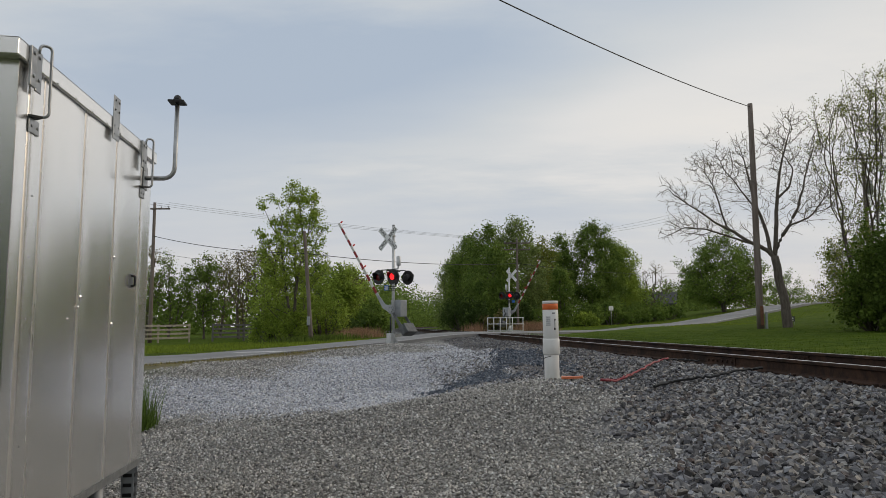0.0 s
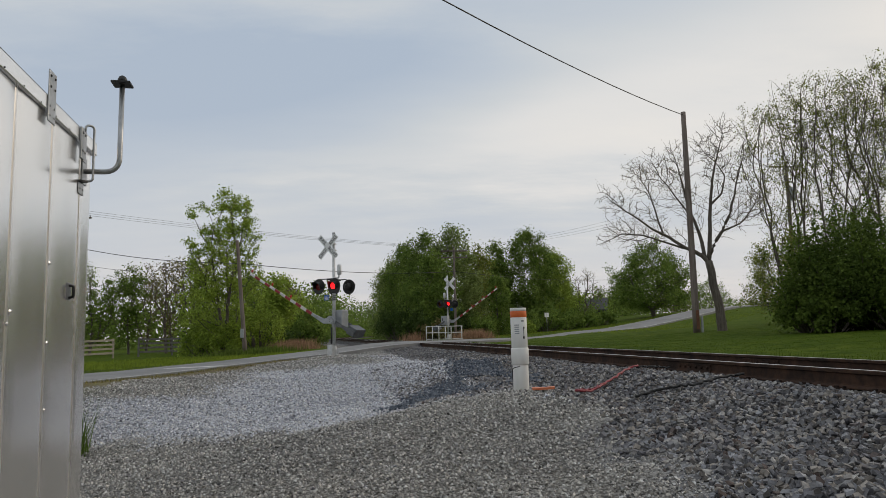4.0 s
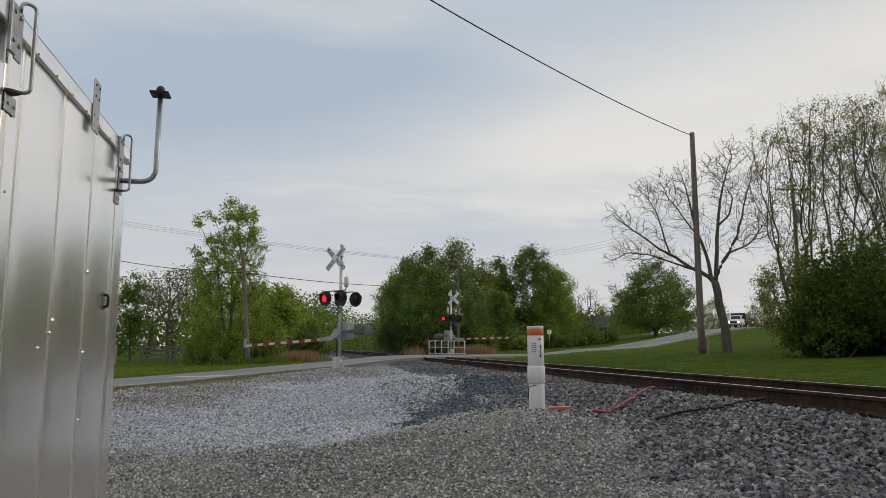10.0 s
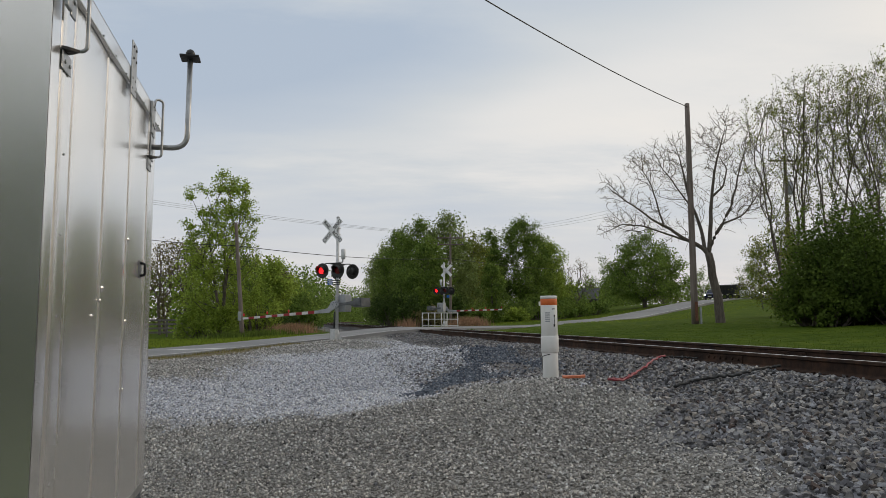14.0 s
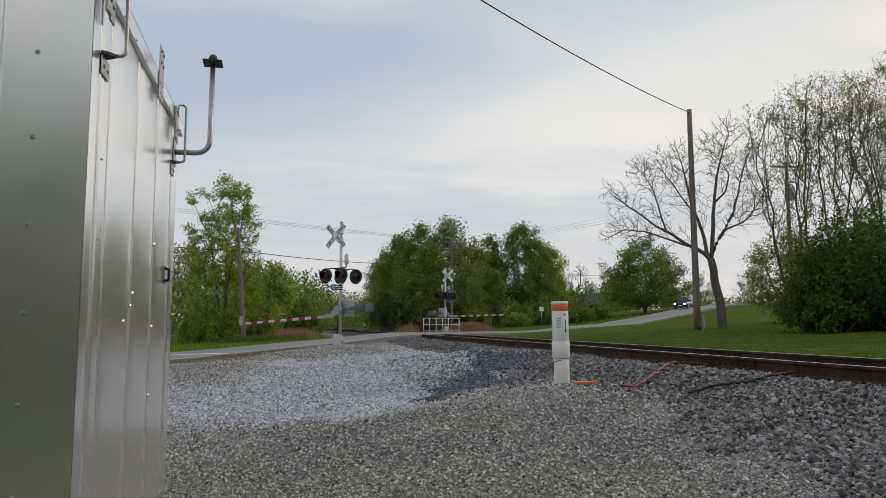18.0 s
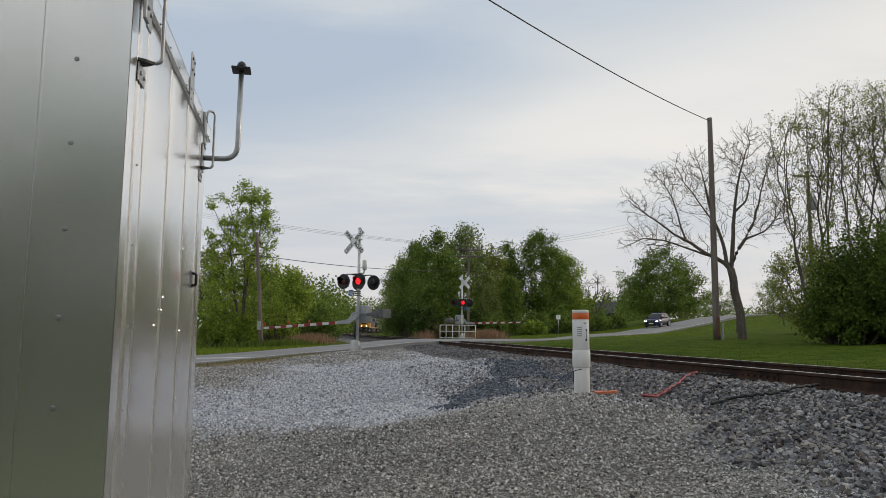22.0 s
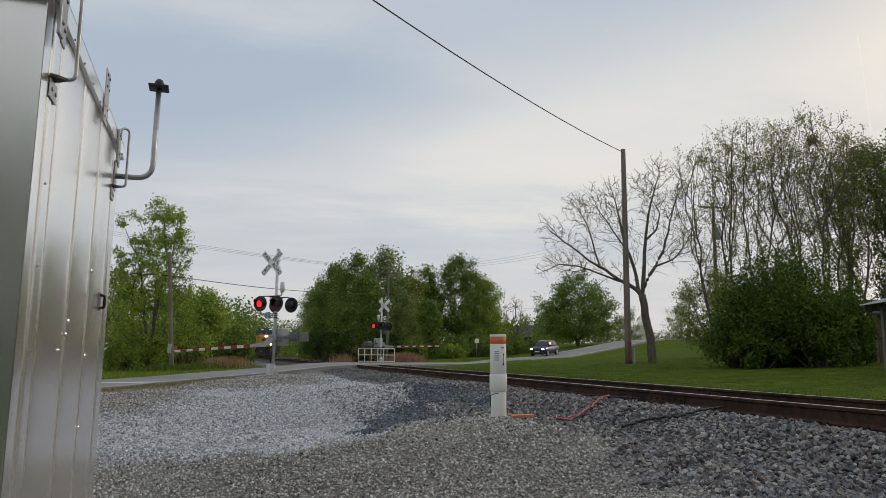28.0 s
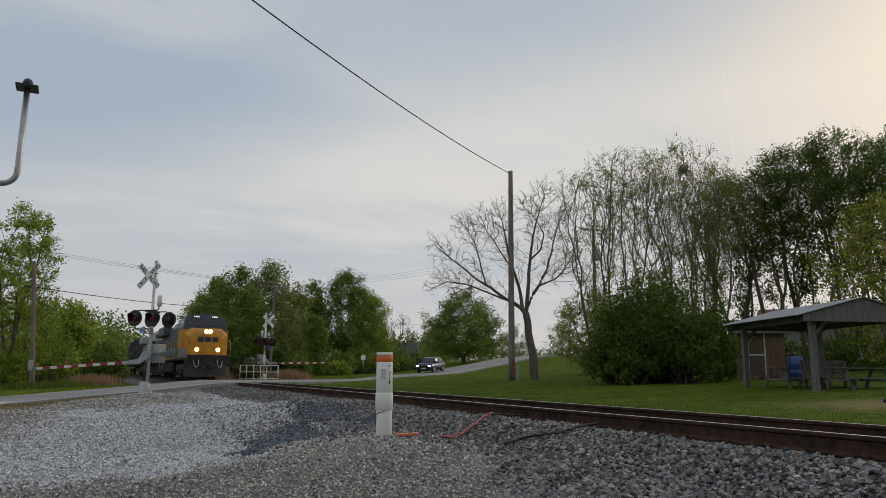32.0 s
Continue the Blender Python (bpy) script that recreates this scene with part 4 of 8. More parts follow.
limbed_tree("tree", "bare spreading locust tree with seed pods on the lawn", 18.55, 38.3, 25.3, [
    [(0.00, 0.00, 0.290), (-0.10, 1.31, 0.260), (-0.30, 2.55, 0.240), (-0.47, 3.79, 0.220)],
    [(-0.47, 3.73, 0.150), (-0.99, 4.23, 0.120), (-1.79, 4.67, 0.100), (-2.61, 5.35, 0.085), (-3.38, 5.79, 0.070), (-4.31, 6.60, 0.050), (-5.29, 7.37, 0.030), (-5.79, 7.83, 0.015)],
    [(-1.54, 4.48, 0.080), (-2.77, 4.97, 0.060), (-4.00, 5.54, 0.050), (-5.08, 5.66, 0.035), (-6.00, 5.29, 0.015)],
    [(-2.77, 5.29, 0.060), (-3.08, 6.60, 0.050), (-3.38, 7.83, 0.035), (-4.00, 8.93, 0.020), (-4.15, 9.46, 0.010)],
    [(-0.67, 3.95, 0.120), (-0.86, 5.35, 0.100), (-1.39, 6.90, 0.080), (-1.66, 8.46, 0.055), (-1.91, 9.71, 0.030), (-2.09, 10.48, 0.012)],
    [(-1.17, 6.28, 0.060), (-1.91, 7.37, 0.045), (-2.61, 8.46, 0.030), (-3.13, 9.46, 0.012)],
    [(-0.40, 3.86, 0.140), (-0.28, 5.35, 0.120), (-0.18, 6.90, 0.095), (0.00, 8.30, 0.070), (0.30, 9.39, 0.045), (0.55, 10.48, 0.020), (0.67, 11.01, 0.010)],
    [(-0.15, 6.90, 0.080), (0.37, 7.37, 0.060), (0.67, 8.40, 0.045), (0.30, 9.24, 0.030), (-0.37, 10.01, 0.020), (-0.62, 10.64, 0.010)],
    [(-0.28, 4.11, 0.120), (0.30, 5.29, 0.100), (0.80, 6.28, 0.080), (1.07, 7.37, 0.055), (1.42, 8.77, 0.035), (1.69, 9.86, 0.015)],
    [(0.30, 5.29, 0.070), (1.23, 5.66, 0.050), (1.91, 6.53, 0.030), (2.31, 7.37, 0.012)]], 3800, 7000, 0.055, LEAF_D, 104, reach=0.95, thin=0.9, tuft=0.08)
for i, (x, y, h, w, n) in enumerate(((23.0, 39.3, 13.0, 5.6, 4200), (24.4, 37.8, 13.9, 5.8, 5000), (26.7, 38.0, 13.9, 5.4, 5000), (26.8, 35.5, 13.9, 5.8, 5400), (29.3, 36.0, 12.8, 5.0, 5600))):
    tree("tree", "tall slender tree just coming into leaf", x, y, h, w, "vase", int(n * 1.65), 0.085, LEAF_G, 110 + i, 0.09, 1700, 0.2, 3, 90, 0.11, 0.22, "tall trees behind the shelter", fork=0.4, thrift=0.5, tip_r=0.0085)
for i, (x, y, h, w, n, mt, low) in enumerate(((31.7, 39.2, 12.6, 4.6, 4200, LEAF_G, 0.3), (35.1, 40.2, 13.2, 6.0, 13000, LEAF_H, 0.3), (35.0, 37.6, 13.4, 5.5, 10000, LEAF_H, 0.36), (37.0, 37.0, 14.6, 7.0, 17000, LEAF_H, 0.34), (37.0, 34.2, 14.4, 7.5, 17000, LEAF_H, 0.34), (40.7, 34.5, 14.4, 8, 15000, LEAF_H, 0.3), (41.3, 32.1, 14.4, 8, 11000, LEAF_H, 0.25))):
    tree("tree", "tall dark green tree behind the shelter", x, y, h, w, "vase", n, 0.13, mt, 120 + i, 0.17, 800, low * 0.85, 4, 80, 0.2, 0.22, "tall trees behind the shelter", fork=0.4, thrift=0.5, tip_r=0.012)
tree("tree", "yellow-green young tree beside the shelter", 29.4, 24.6, 8.6, 6.0, "oval", 8000, 0.14, LEAF_E, 131, 0.12, 320, 0.1, 2, 44, 0.2, 0.25)
tree("tree", "small budding tree on the lawn", 28.4, 49.0, 6.4, 7.0, "round", 13000, 0.12, LEAF_G, 133, 0.15, 900, 0.12, 3, 60, 0.17, 0.25, fork=0.3)
for i, (x, y, h, w) in enumerate(((48.6, 150, 9, 10), (60, 168, 9, 11), (70, 172, 8.5, 11), (82, 178, 9, 12), (95, 176, 10, 12), (112, 172, 11, 13), (54, 162, 7, 10))):
    tree("tree", "distant spring tree on the rise", x, y, h, w, "round", 5000 if i % 3 < 2 else 2200, 0.25, (LEAF_B, LEAF_B, LEAF_D)[i % 3], 140 + i, 0.2, 200, 0.05, 1, 40, 0.4, 0.25, "trees on the rise", tip_r=0.02)
shrub("shrub", "big dark evergreen shrub on the lawn", 19.3, 28.0, 6.5, 5.4, 5.0, 38000, 0.115, LEAF_H, 151, lumps=90)
for i, (x, y, w, h, mt) in enumerate(((-7.6, 55.0, 3.6, 2.6, LEAF_C), (-5.6, 60.5, 3.2, 2.8, LEAF_B), (-6.4, 66.5, 4.0, 3.4, LEAF_B), (-10.4, 52.4, 3.0, 1.8, LEAF_A), (-7.4, 75.0, 4.0, 3.6, LEAF_A), (-9.4, 86.0, 4.5, 4.2, LEAF_E), (-9.5, 98, 5.0, 4.4, LEAF_A), (3.8, 68.8, 3.2, 2.8, LEAF_C), (5.2, 67.0, 2.6, 2.0, LEAF_D), (7.2, 69.4, 3.6, 3.0, LEAF_C), (9.4, 68.6, 3.4, 2.2, LEAF_B), (14.5, 74.5, 3.0, 1.6, LEAF_A), (3.0, 75, 3.4, 4.2, LEAF_C), (2.2, 82, 4, 4.5, LEAF_C), (1.6, 91, 4.5, 5, LEAF_C), (1.6, 101, 5, 5, LEAF_C), (1.5, 115, 5.5, 5.5, LEAF_C), (6.0, 78, 5, 4, LEAF_C), (17, 83, 4, 1.8, LEAF_B), (23, 92, 5, 1.8, LEAF_B))):
    shrub("shrub", "rough green bush in the thicket", x, y, w, w * 0.9, h, 2800, 0.2, mt, 160 + i, lumps=20)


def wood_belt(name, label, pts, depth, h, n, leaf, mat, seed):
    """Far woods as one mass of foliage with an uneven top and stems."""
    rng = np.random.default_rng(seed)
    pts = np.array(pts, float)
    t = rng.random(n) * (len(pts) - 1)
    i = np.minimum(t.astype(int), len(pts) - 2)
    p = pts[i] + (pts[i + 1] - pts[i]) * (t - i)[:, None] + rng.normal(0, depth, (n, 2))
    top = h * (0.62 + 0.22 * np.sin(t * 9.1) + 0.16 * np.sin(t * 23.7 + 1))
    z = land_z(p[:, 0], p[:, 1]) + top * rng.random(n) ** 0.7
    v, f = leaf_mesh(rng, np.stack([p[:, 0], p[:, 1], z], -1), leaf)
    ob = soup(name, v, f, mat)
    return tagged(ob, label, "woods", kind="stuff")


wood_belt("far_woods", "distant woods in spring green beyond the fields", ((-90, 90), (-60, 110), (-40, 120), (-24, 150), (-22, 200), (-22, 260), (-12, 330), (30, 380)), 5, 10, 18000, 0.8, LEAF_B, 5)
wood_belt("far_woods", "distant light green hedge beyond the road", ((28, 122), (42, 140), (60, 170), (90, 200), (140, 205), (220, 180)), 2.5, 5.5, 18000, 0.46, LEAF_B, 6)
wood_belt("far_woods", "dark woods closing the view behind the lawn", ((52, 78), (56, 52), (58, 30), (58, 8)), 3, 5.0, 14000, 0.28, LEAF_C, 7)
wood_belt("far_woods", "dark woods all round behind the yard", ((58, 8), (64, -20), (40, -60), (0, -80), (-50, -60), (-70, 0), (-90, 90)), 4, 9, 7000, 0.9, LEAF_C, 9)

# woods out of view, added so the hut's end wall mirrors something dark
wood_belt("unseen_woods", "unseen tall dark woods behind the yard, mirrored in the hut", ((-34, 10), (-18, -7), (-7, -12), (8, -15), (24, -16)), 2.0, 9.5, 14000, 0.6, LEAF_H, 8)
tree("tree", "young tree just coming into leaf behind the hut", -5.35, 8.8, 5.6, 3.0, "oval", 500, 0.06, LEAF_D, 171, 0.07, 400, 0.2, 2, 30, 0.08, 0.3)
for i, (x, y, w, h) in enumerate(((17.3, 28.1, 2.8, 2.6), (21.7, 27.4, 2.6, 3.4), (17.4, 26.8, 2.4, 1.8), (19.4, 26.0, 3, 2.6))):
    shrub("shrub", "low dark shrub at the skirt of the big one", x, y, w, w * 0.9, h, 5000, 0.13, LEAF_H, 180 + i, lumps=24)
for i, (x, y, w, h) in enumerate(((30.7, 36.1, 4.5, 2.8), (33.3, 36.5, 5, 2.6), (34.8, 32.4, 4.5, 2.4), (36.5, 29.6, 4.5, 2.4))):
    shrub("shrub", "shaded dark bush behind the shelter", x, y, w, w * 0.9, h, 4500, 0.15, LEAF_H, 190 + i, lumps=24)
for i, (x, y, w, h) in enumerate(((15.5, 78.1, 4, 2.8), (18.6, 81.6, 5, 3.0), (21.8, 86.0, 5, 2.8), (25.7, 92.2, 5, 2.8), (29.2, 96.4, 5, 2.6))):
    shrub("shrub", "rough green bush at the foot of the grove", x, y, w, w * 0.9, h, 2800, 0.22, LEAF_B, 210 + i, lumps=20)
wood_belt("far_woods", "spring woods along the curve of the track", [(float(track_x(y)) - 7, y) for y in (150, 180, 210, 240, 270, 300, 330, 370)], 2.5, 14, 24000, 0.6, LEAF_B, 10)

# ---- the signal hut beside the track ----


def build_hut():
    W, L, Z0, Z1 = 2.0, 2.57, -0.68, 1.87
    hut = thing("signal_hut", "bright aluminium railway signal hut with dented ribbed walls on steel legs", "equipment hut", pose(-1.212, 3.641, 0, 0, 0, 7.37))
    bm = bmesh.new()
    box(bm, -W, 0, 0, L, Z0, Z1, 0.006)
    part("body", bm, ALU, hut)
    # side panels, slightly bowed, between folded ribs
    ribs = [0.0, 0.155, 0.342, 0.988, 1.63, 2.28, L]
    for a, b in zip(ribs, ribs[1:]):
        bm = bmesh.new()
        n = 20
        rng = np.random.default_rng(int(a * 100) + 3)
        rows = []
        for k in range(n + 1):
            z = Z0 + 0.012 + (Z1 - Z0 - 0.02) * k / n
            row = []
            for j in range(9):
                s = (a + 0.010 if a else -0.004) + (b - a - 0.020) * j / 8
                bow = 0.005 + 0.0030 * math.sin(math.pi * j / 8) * (b - a) / 0.55 + 0.0016 * math.sin(2.3 * z + 9 * a) * math.sin(math.pi * j / 8) + float(rng.normal(0, 0.0002))
                row.append(bm.verts.new((0.004 + bow * (0 if j == 8 or j == 0 and a else 1), s, z)))
            rows.append(row)
        for r0, r1 in zip(rows, rows[1:]):
            for j in range(8):
                f = bm.faces.new((r0[j], r0[j + 1], r1[j + 1], r1[j]))
                f.smooth = True
        part("side_panel", bm, ALU, hut)
    for s in ribs[1:-1]:
        bm = bmesh.new()
        prof = [(0.003, s - 0.022), (0.0075, s - 0.012), (0.0095, s), (0.0075, s + 0.012), (0.003, s + 0.022)]
        lo = [bm.verts.new((x, y, Z0 + 0.01)) for x, y in prof]
        hi = [bm.verts.new((x, y, Z1 - 0.005)) for x, y in prof]
        for j in range(4):
            bm.faces.new((lo[j], lo[j + 1], hi[j + 1], hi[j])).smooth = True
        part("rib", bm, SEAM, hut, "stained folded seam")
    # near wall: sheets with a joint and screws
    for x0, x1 in ((-0.311, 0.007), (-0.92, -0.319), (-1.5, -0.928), (-W, -1.508)):
        bm = bmesh.new()
        box(bm, x0, x1, -0.006, -0.001, Z0 + 0.01, Z1 - 0.01, 0.002)
        part("end_panel", bm, ALU, hut)
    for x in (-0.19, -0.75):
        for k in range(7):
            bm = bmesh.new()
            disc(bm, (x, -0.006, -0.525 + 0.342 * k), (0, -1, 0), 0.010, 0.004, 12, 0.006)
            part("screw", bm, STEEL, hut)
    for k in range(7):
        bm = bmesh.new()
        disc(bm, (0.009, 0.23, -0.565 + 0.345 * k), (1, 0, 0), 0.007, 0.004, 10, 0.005)
        part("screw", bm, STEEL, hut)
    # roof with a turned-down edge and a shallow ridge
    bm = bmesh.new()
    box(bm, -W - 0.04, 0.036, -0.09, L + 0.03, Z1 - 0.005, Z1 + 0.09, 0.006)
    v = [bm.verts.new(p) for p in ((-W - 0.04, -0.09, Z1 + 0.09), (0.036, -0.09, Z1 + 0.09), (0.036, L + 0.03, Z1 + 0.09), (-W - 0.04, L + 0.03, Z1 + 0.09), (-W / 2, -0.09, Z1 + 0.15), (-W / 2, L + 0.03, Z1 + 0.15))]
    for q in ((0, 4, 5, 3), (1, 2, 5, 4), (0, 1, 4), (3, 5, 2)):
        bm.faces.new([v[i] for i in q])
    roof = part("roof", bm, ALU, hut, "aluminium roof with a folded edge")
    for k in range(9):
        bm = bmesh.new()
        disc(bm, (0.036, 0.14 + 0.29 * k, Z1 + 0.008), (1, 0, 0), 0.006, 0.004, 8, 0.004)
        part("rivet", bm, DARK, roof)
    # lifting handles: paired bolted plates and a bent bar with a flat foot
    for s in (0.11, 2.19):
        for s0, s1, x1, z0 in ((s - 0.075, s - 0.004, 0.052, Z1 - 0.13), (s + 0.002, s + 0.078, 0.046, Z1 - 0.14)):
            bm = bmesh.new()
            box(bm, 0.037, x1, s0, s1, z0, 1.965, 0.004)
            plate_ob = part("handle_plate", bm, STEEL, hut)
            for z in (1.80, 1.93):
                bm = bmesh.new()
                disc(bm, (x1, (s0 + s1) / 2, z), (1, 0, 0), 0.012, 0.008, 10, 0.009)
                part("bolt", bm, STEEL, plate_ob)
        bm = bmesh.new()
        tube(bm, arc_pts([(0.045, s + 0.03, 1.955), (0.05, s + 0.03, 2.005), (0.095, s + 0.075, 2.005), (0.095, s + 0.075, 1.60), (0.02, s + 0.06, 1.595)], 0.028), 0.0085, 10)
        part("handle", bm, STEEL, hut, "bent steel lifting handle")
        bm = bmesh.new()
        plate(bm, [(0.010, s + 0.01, 1.60), (0.04, s + 0.025, 1.60), (0.07, s + 0.06, 1.60), (0.04, s + 0.085, 1.60), (0.010, s + 0.10, 1.60)], (0, 0, 1), -0.012)
        part("handle_foot", bm, DARK, hut)
        bm = bmesh.new()
        box(bm, 0.010, 0.016, s + 0.02, s + 0.15, 1.505, 1.588, 0.003)
        foot = part("handle_plate", bm, STEEL, hut)
        for y in (s + 0.055, s + 0.125):
            bm = bmesh.new()
            disc(bm, (0.016, y, 1.545), (1, 0, 0), 0.010, 0.006, 10, 0.007)
            part("bolt", bm, STEEL, foot)
    # upright bracket at the eave
    bm = bmesh.new()
    box(bm, 0.037, 0.045, 1.405, 1.545, 1.80, 2.125, 0.003)
    up = part("eave_bracket", bm, STEEL, hut, "upright steel bracket with bolt holes")
    for z in (1.84, 1.90, 2.02, 2.09):
        for y in (1.435, 1.515):
            bm = bmesh.new()
            disc(bm, (0.045, y, z), (1, 0, 0), 0.009, 0.005, 10, 0.007)
            part("bolt", bm, STEEL if z < 2 else DARK, up)
    # bent conduit with the light cell on top
    bm = bmesh.new()
    tube(bm, arc_pts([(0.01, 2.35, 1.69), (0.253, 2.35, 1.69), (0.258, 2.35, 2.36)], 0.11, 8), 0.019, 14)
    part("conduit", bm, STEEL, hut, "bent galvanised conduit")
    bm = bmesh.new()
    box(bm, 0.010, 0.018, 2.29, 2.41, 1.59, 1.79, 0.003)
    part("conduit_plate", bm, STEEL, hut)
    cap = bmesh.new()
    box(cap, 0.19, 0.325, 2.28, 2.42, 2.355, 2.372, 0.004)
    cap = part("lamp_cap", cap, DARK, hut, "black cap of the light cell")
    bm = bmesh.new()
    tube(bm, [(0.258, 2.35, 2.372), (0.258, 2.35, 2.398), (0.258, 2.35, 2.42), (0.258, 2.35, 2.43)], [0.032, 0.034, 0.024, 0.008], 14)
    part("dome", bm, BLACK, cap)
    # latch and dents
    bm = bmesh.new()
    box(bm, 0.006, 0.015, 2.02, 2.12, 0.735, 0.85, 0.003)
    latch = part("latch", bm, DARKGREY, hut, "dark steel latch")
    bm = bmesh.new()
    tube(bm, arc_pts([(0.01, 2.07, 0.835), (0.045, 2.07, 0.83), (0.045, 2.07, 0.755), (0.01, 2.07, 0.75)], 0.015), 0.009, 8)
    part("latch_pull", bm, DARK, latch)
    for s, z, r in ((1.017, 0.607, 0.034), (0.985, 0.551, 0.02), (1.647, 0.935, 0.03), (1.65, 0.433, 0.034), (0.818, 0.472, 0.017), (1.652, 0.035, 0.02), (1.95, 0.02, 0.014)):
        bm = bmesh.new()
        r *= 0.7
        rings = [(r, 0.0045), (r * 0.8, 0.0085), (r * 0.45, 0.0125), (0.002, 0.0140)]
        tube(bm, [(0.003 + h, s, z + 0.3 * rr) for rr, h in rings], [rr for rr, h in rings], 16, cap=False)
        part("dent", bm, ALU, hut)
    # legs: slotted channel and pipe
    for x, y in ((-0.06, L - 0.08), (-0.06, 0.10), (-W + 0.06, L - 0.08), (-W + 0.06, 0.10)):
        bm = bmesh.new()
        for dx, dy, ex, ey in ((-0.05, -0.05, -0.044, 0.05), (-0.05, -0.05, 0.05, -0.044), (-0.05, 0.044, 0.05, 0.05)):
            box(bm, x + dx, x + ex, y + dy, y + ey, -1.30, Z0)
        leg = part("leg", bm, GREY, hut, "slotted steel leg")
        for k in range(7):
            for q in ((x - 0.035, x + 0.035, y - 0.054, y - 0.0505), (x + 0.0505, x + 0.054, y - 0.035, y + 0.035)):
                bm = bmesh.new()
                box(bm, *q, -1.22 + 0.08 * k, -1.19 + 0.08 * k)
                part("slot", bm, BLACK, leg)
    bm = bmesh.new()
    tube(bm, [(-0.10, L - 0.75, -1.3), (-0.10, L - 0.75, Z0)], 0.05, 12)
    part("pipe", bm, GREY, hut)
    bm = bmesh.new()
    box(bm, -W, 0, 0, L, Z0 - 0.06, Z0 - 0.002, 0.004)
    part("base_frame", bm, STEEL, hut)
    return hut


build_hut()

# ---- crossing signals ----
ARMW = surf("weathered_white_arm", (0.66, 0.65, 0.62), (0.52, 0.52, 0.49), 6, 0.6)
MAST = surf("aluminium_mast", (0.62, 0.63, 0.64), (0.52, 0.53, 0.54), 9, 0.45, 0.35, 0.05, 40)
LENS = surf("dark_red_lens", (0.16, 0.008, 0.010), (0.10, 0.006, 0.008), 30, 0.12, spec=0.6)
GLOW = surf("lit_red_led", (0.3, 0.01, 0.012), rough=0.4, emit=(1.0, 0.012, 0.018), power=1.9)
TIPLAMP = surf("red_gate_lamp", (0.16, 0.008, 0.01), rough=0.3, emit=(1.0, 0.012, 0.014), power=0.2)
BLUE = surf("blue_sign", (0.02, 0.17, 0.60), (0.02, 0.13, 0.50), 20, 0.4)
SIGNW = surf("white_sign", (0.83, 0.84, 0.85), (0.76, 0.77, 0.78), 9, 0.45)
CONCRETE = surf("concrete", (0.24, 0.235, 0.225), (0.19, 0.185, 0.18), 8, 0.9, 0, 0.3, 50)


def build_lamp(sig, x, y, z, face):
    """One flashing lamp; face +1 looks along +y, -1 along -y. Returns the part that turns when it flashes."""
    s = face
    bm = bmesh.new()
    disc(bm, (x, y, z), (0, s, 0), 0.305, 0.012, 40)
    lamp = part("lamp", bm, BLACK, sig, "black flashing lamp with a round backboard")
    bm = bmesh.new()
    tube(bm, [(x, y - s * 0.17, z), (x, y - s * 0.15, z), (x, y, z)], [0.07, 0.13, 0.165], 20)
    part("housing", bm, BLACK, lamp)
    bm = bmesh.new()
    tube(bm, [(x, y + s * 0.012, z), (x, y + s * 0.03, z), (x, y + s * 0.045, z), (x, y + s * 0.05, z)], [0.155, 0.15, 0.10, 0.01], 28)
    part("lens", bm, LENS, lamp, "dark red lens")
    # hood: upper three quarters of a tube, cut back below
    bm = bmesh.new()
    n = 22
    rings = []
    for r in (0.178, 0.172):
        a0, a1 = [], []
        for k in range(n + 1):
            a = radians(-32 + 244 * k / n)
            reach = 0.16 + 0.17 * max(0, math.sin(a))
            a0.append(bm.verts.new((x + r * math.cos(a), y + s * 0.012, z + r * math.sin(a))))
            a1.append(bm.verts.new((x + r * math.cos(a), y + s * reach, z + r * math.sin(a))))
        rings.append((a0, a1))
    for a0, a1 in rings:
        for k in range(n):
            bm.faces.new((a0[k], a0[k + 1], a1[k + 1], a1[k])).smooth = True
    for k in range(n):
        bm.faces.new((rings[0][1][k], rings[0][1][k + 1], rings[1][1][k + 1], rings[1][1][k]))
    part("hood", bm, BLACK, lamp)
    bm = bmesh.new()
    tube(bm, [(0, -0.002, 0), (0, 0.002, 0)], 0.135, 26)
    led = part("led_plate", bm, GLOW, lamp, "lit red led plate")
    led.matrix_basis = pose(x, y + s * 0.062, z)
    return led


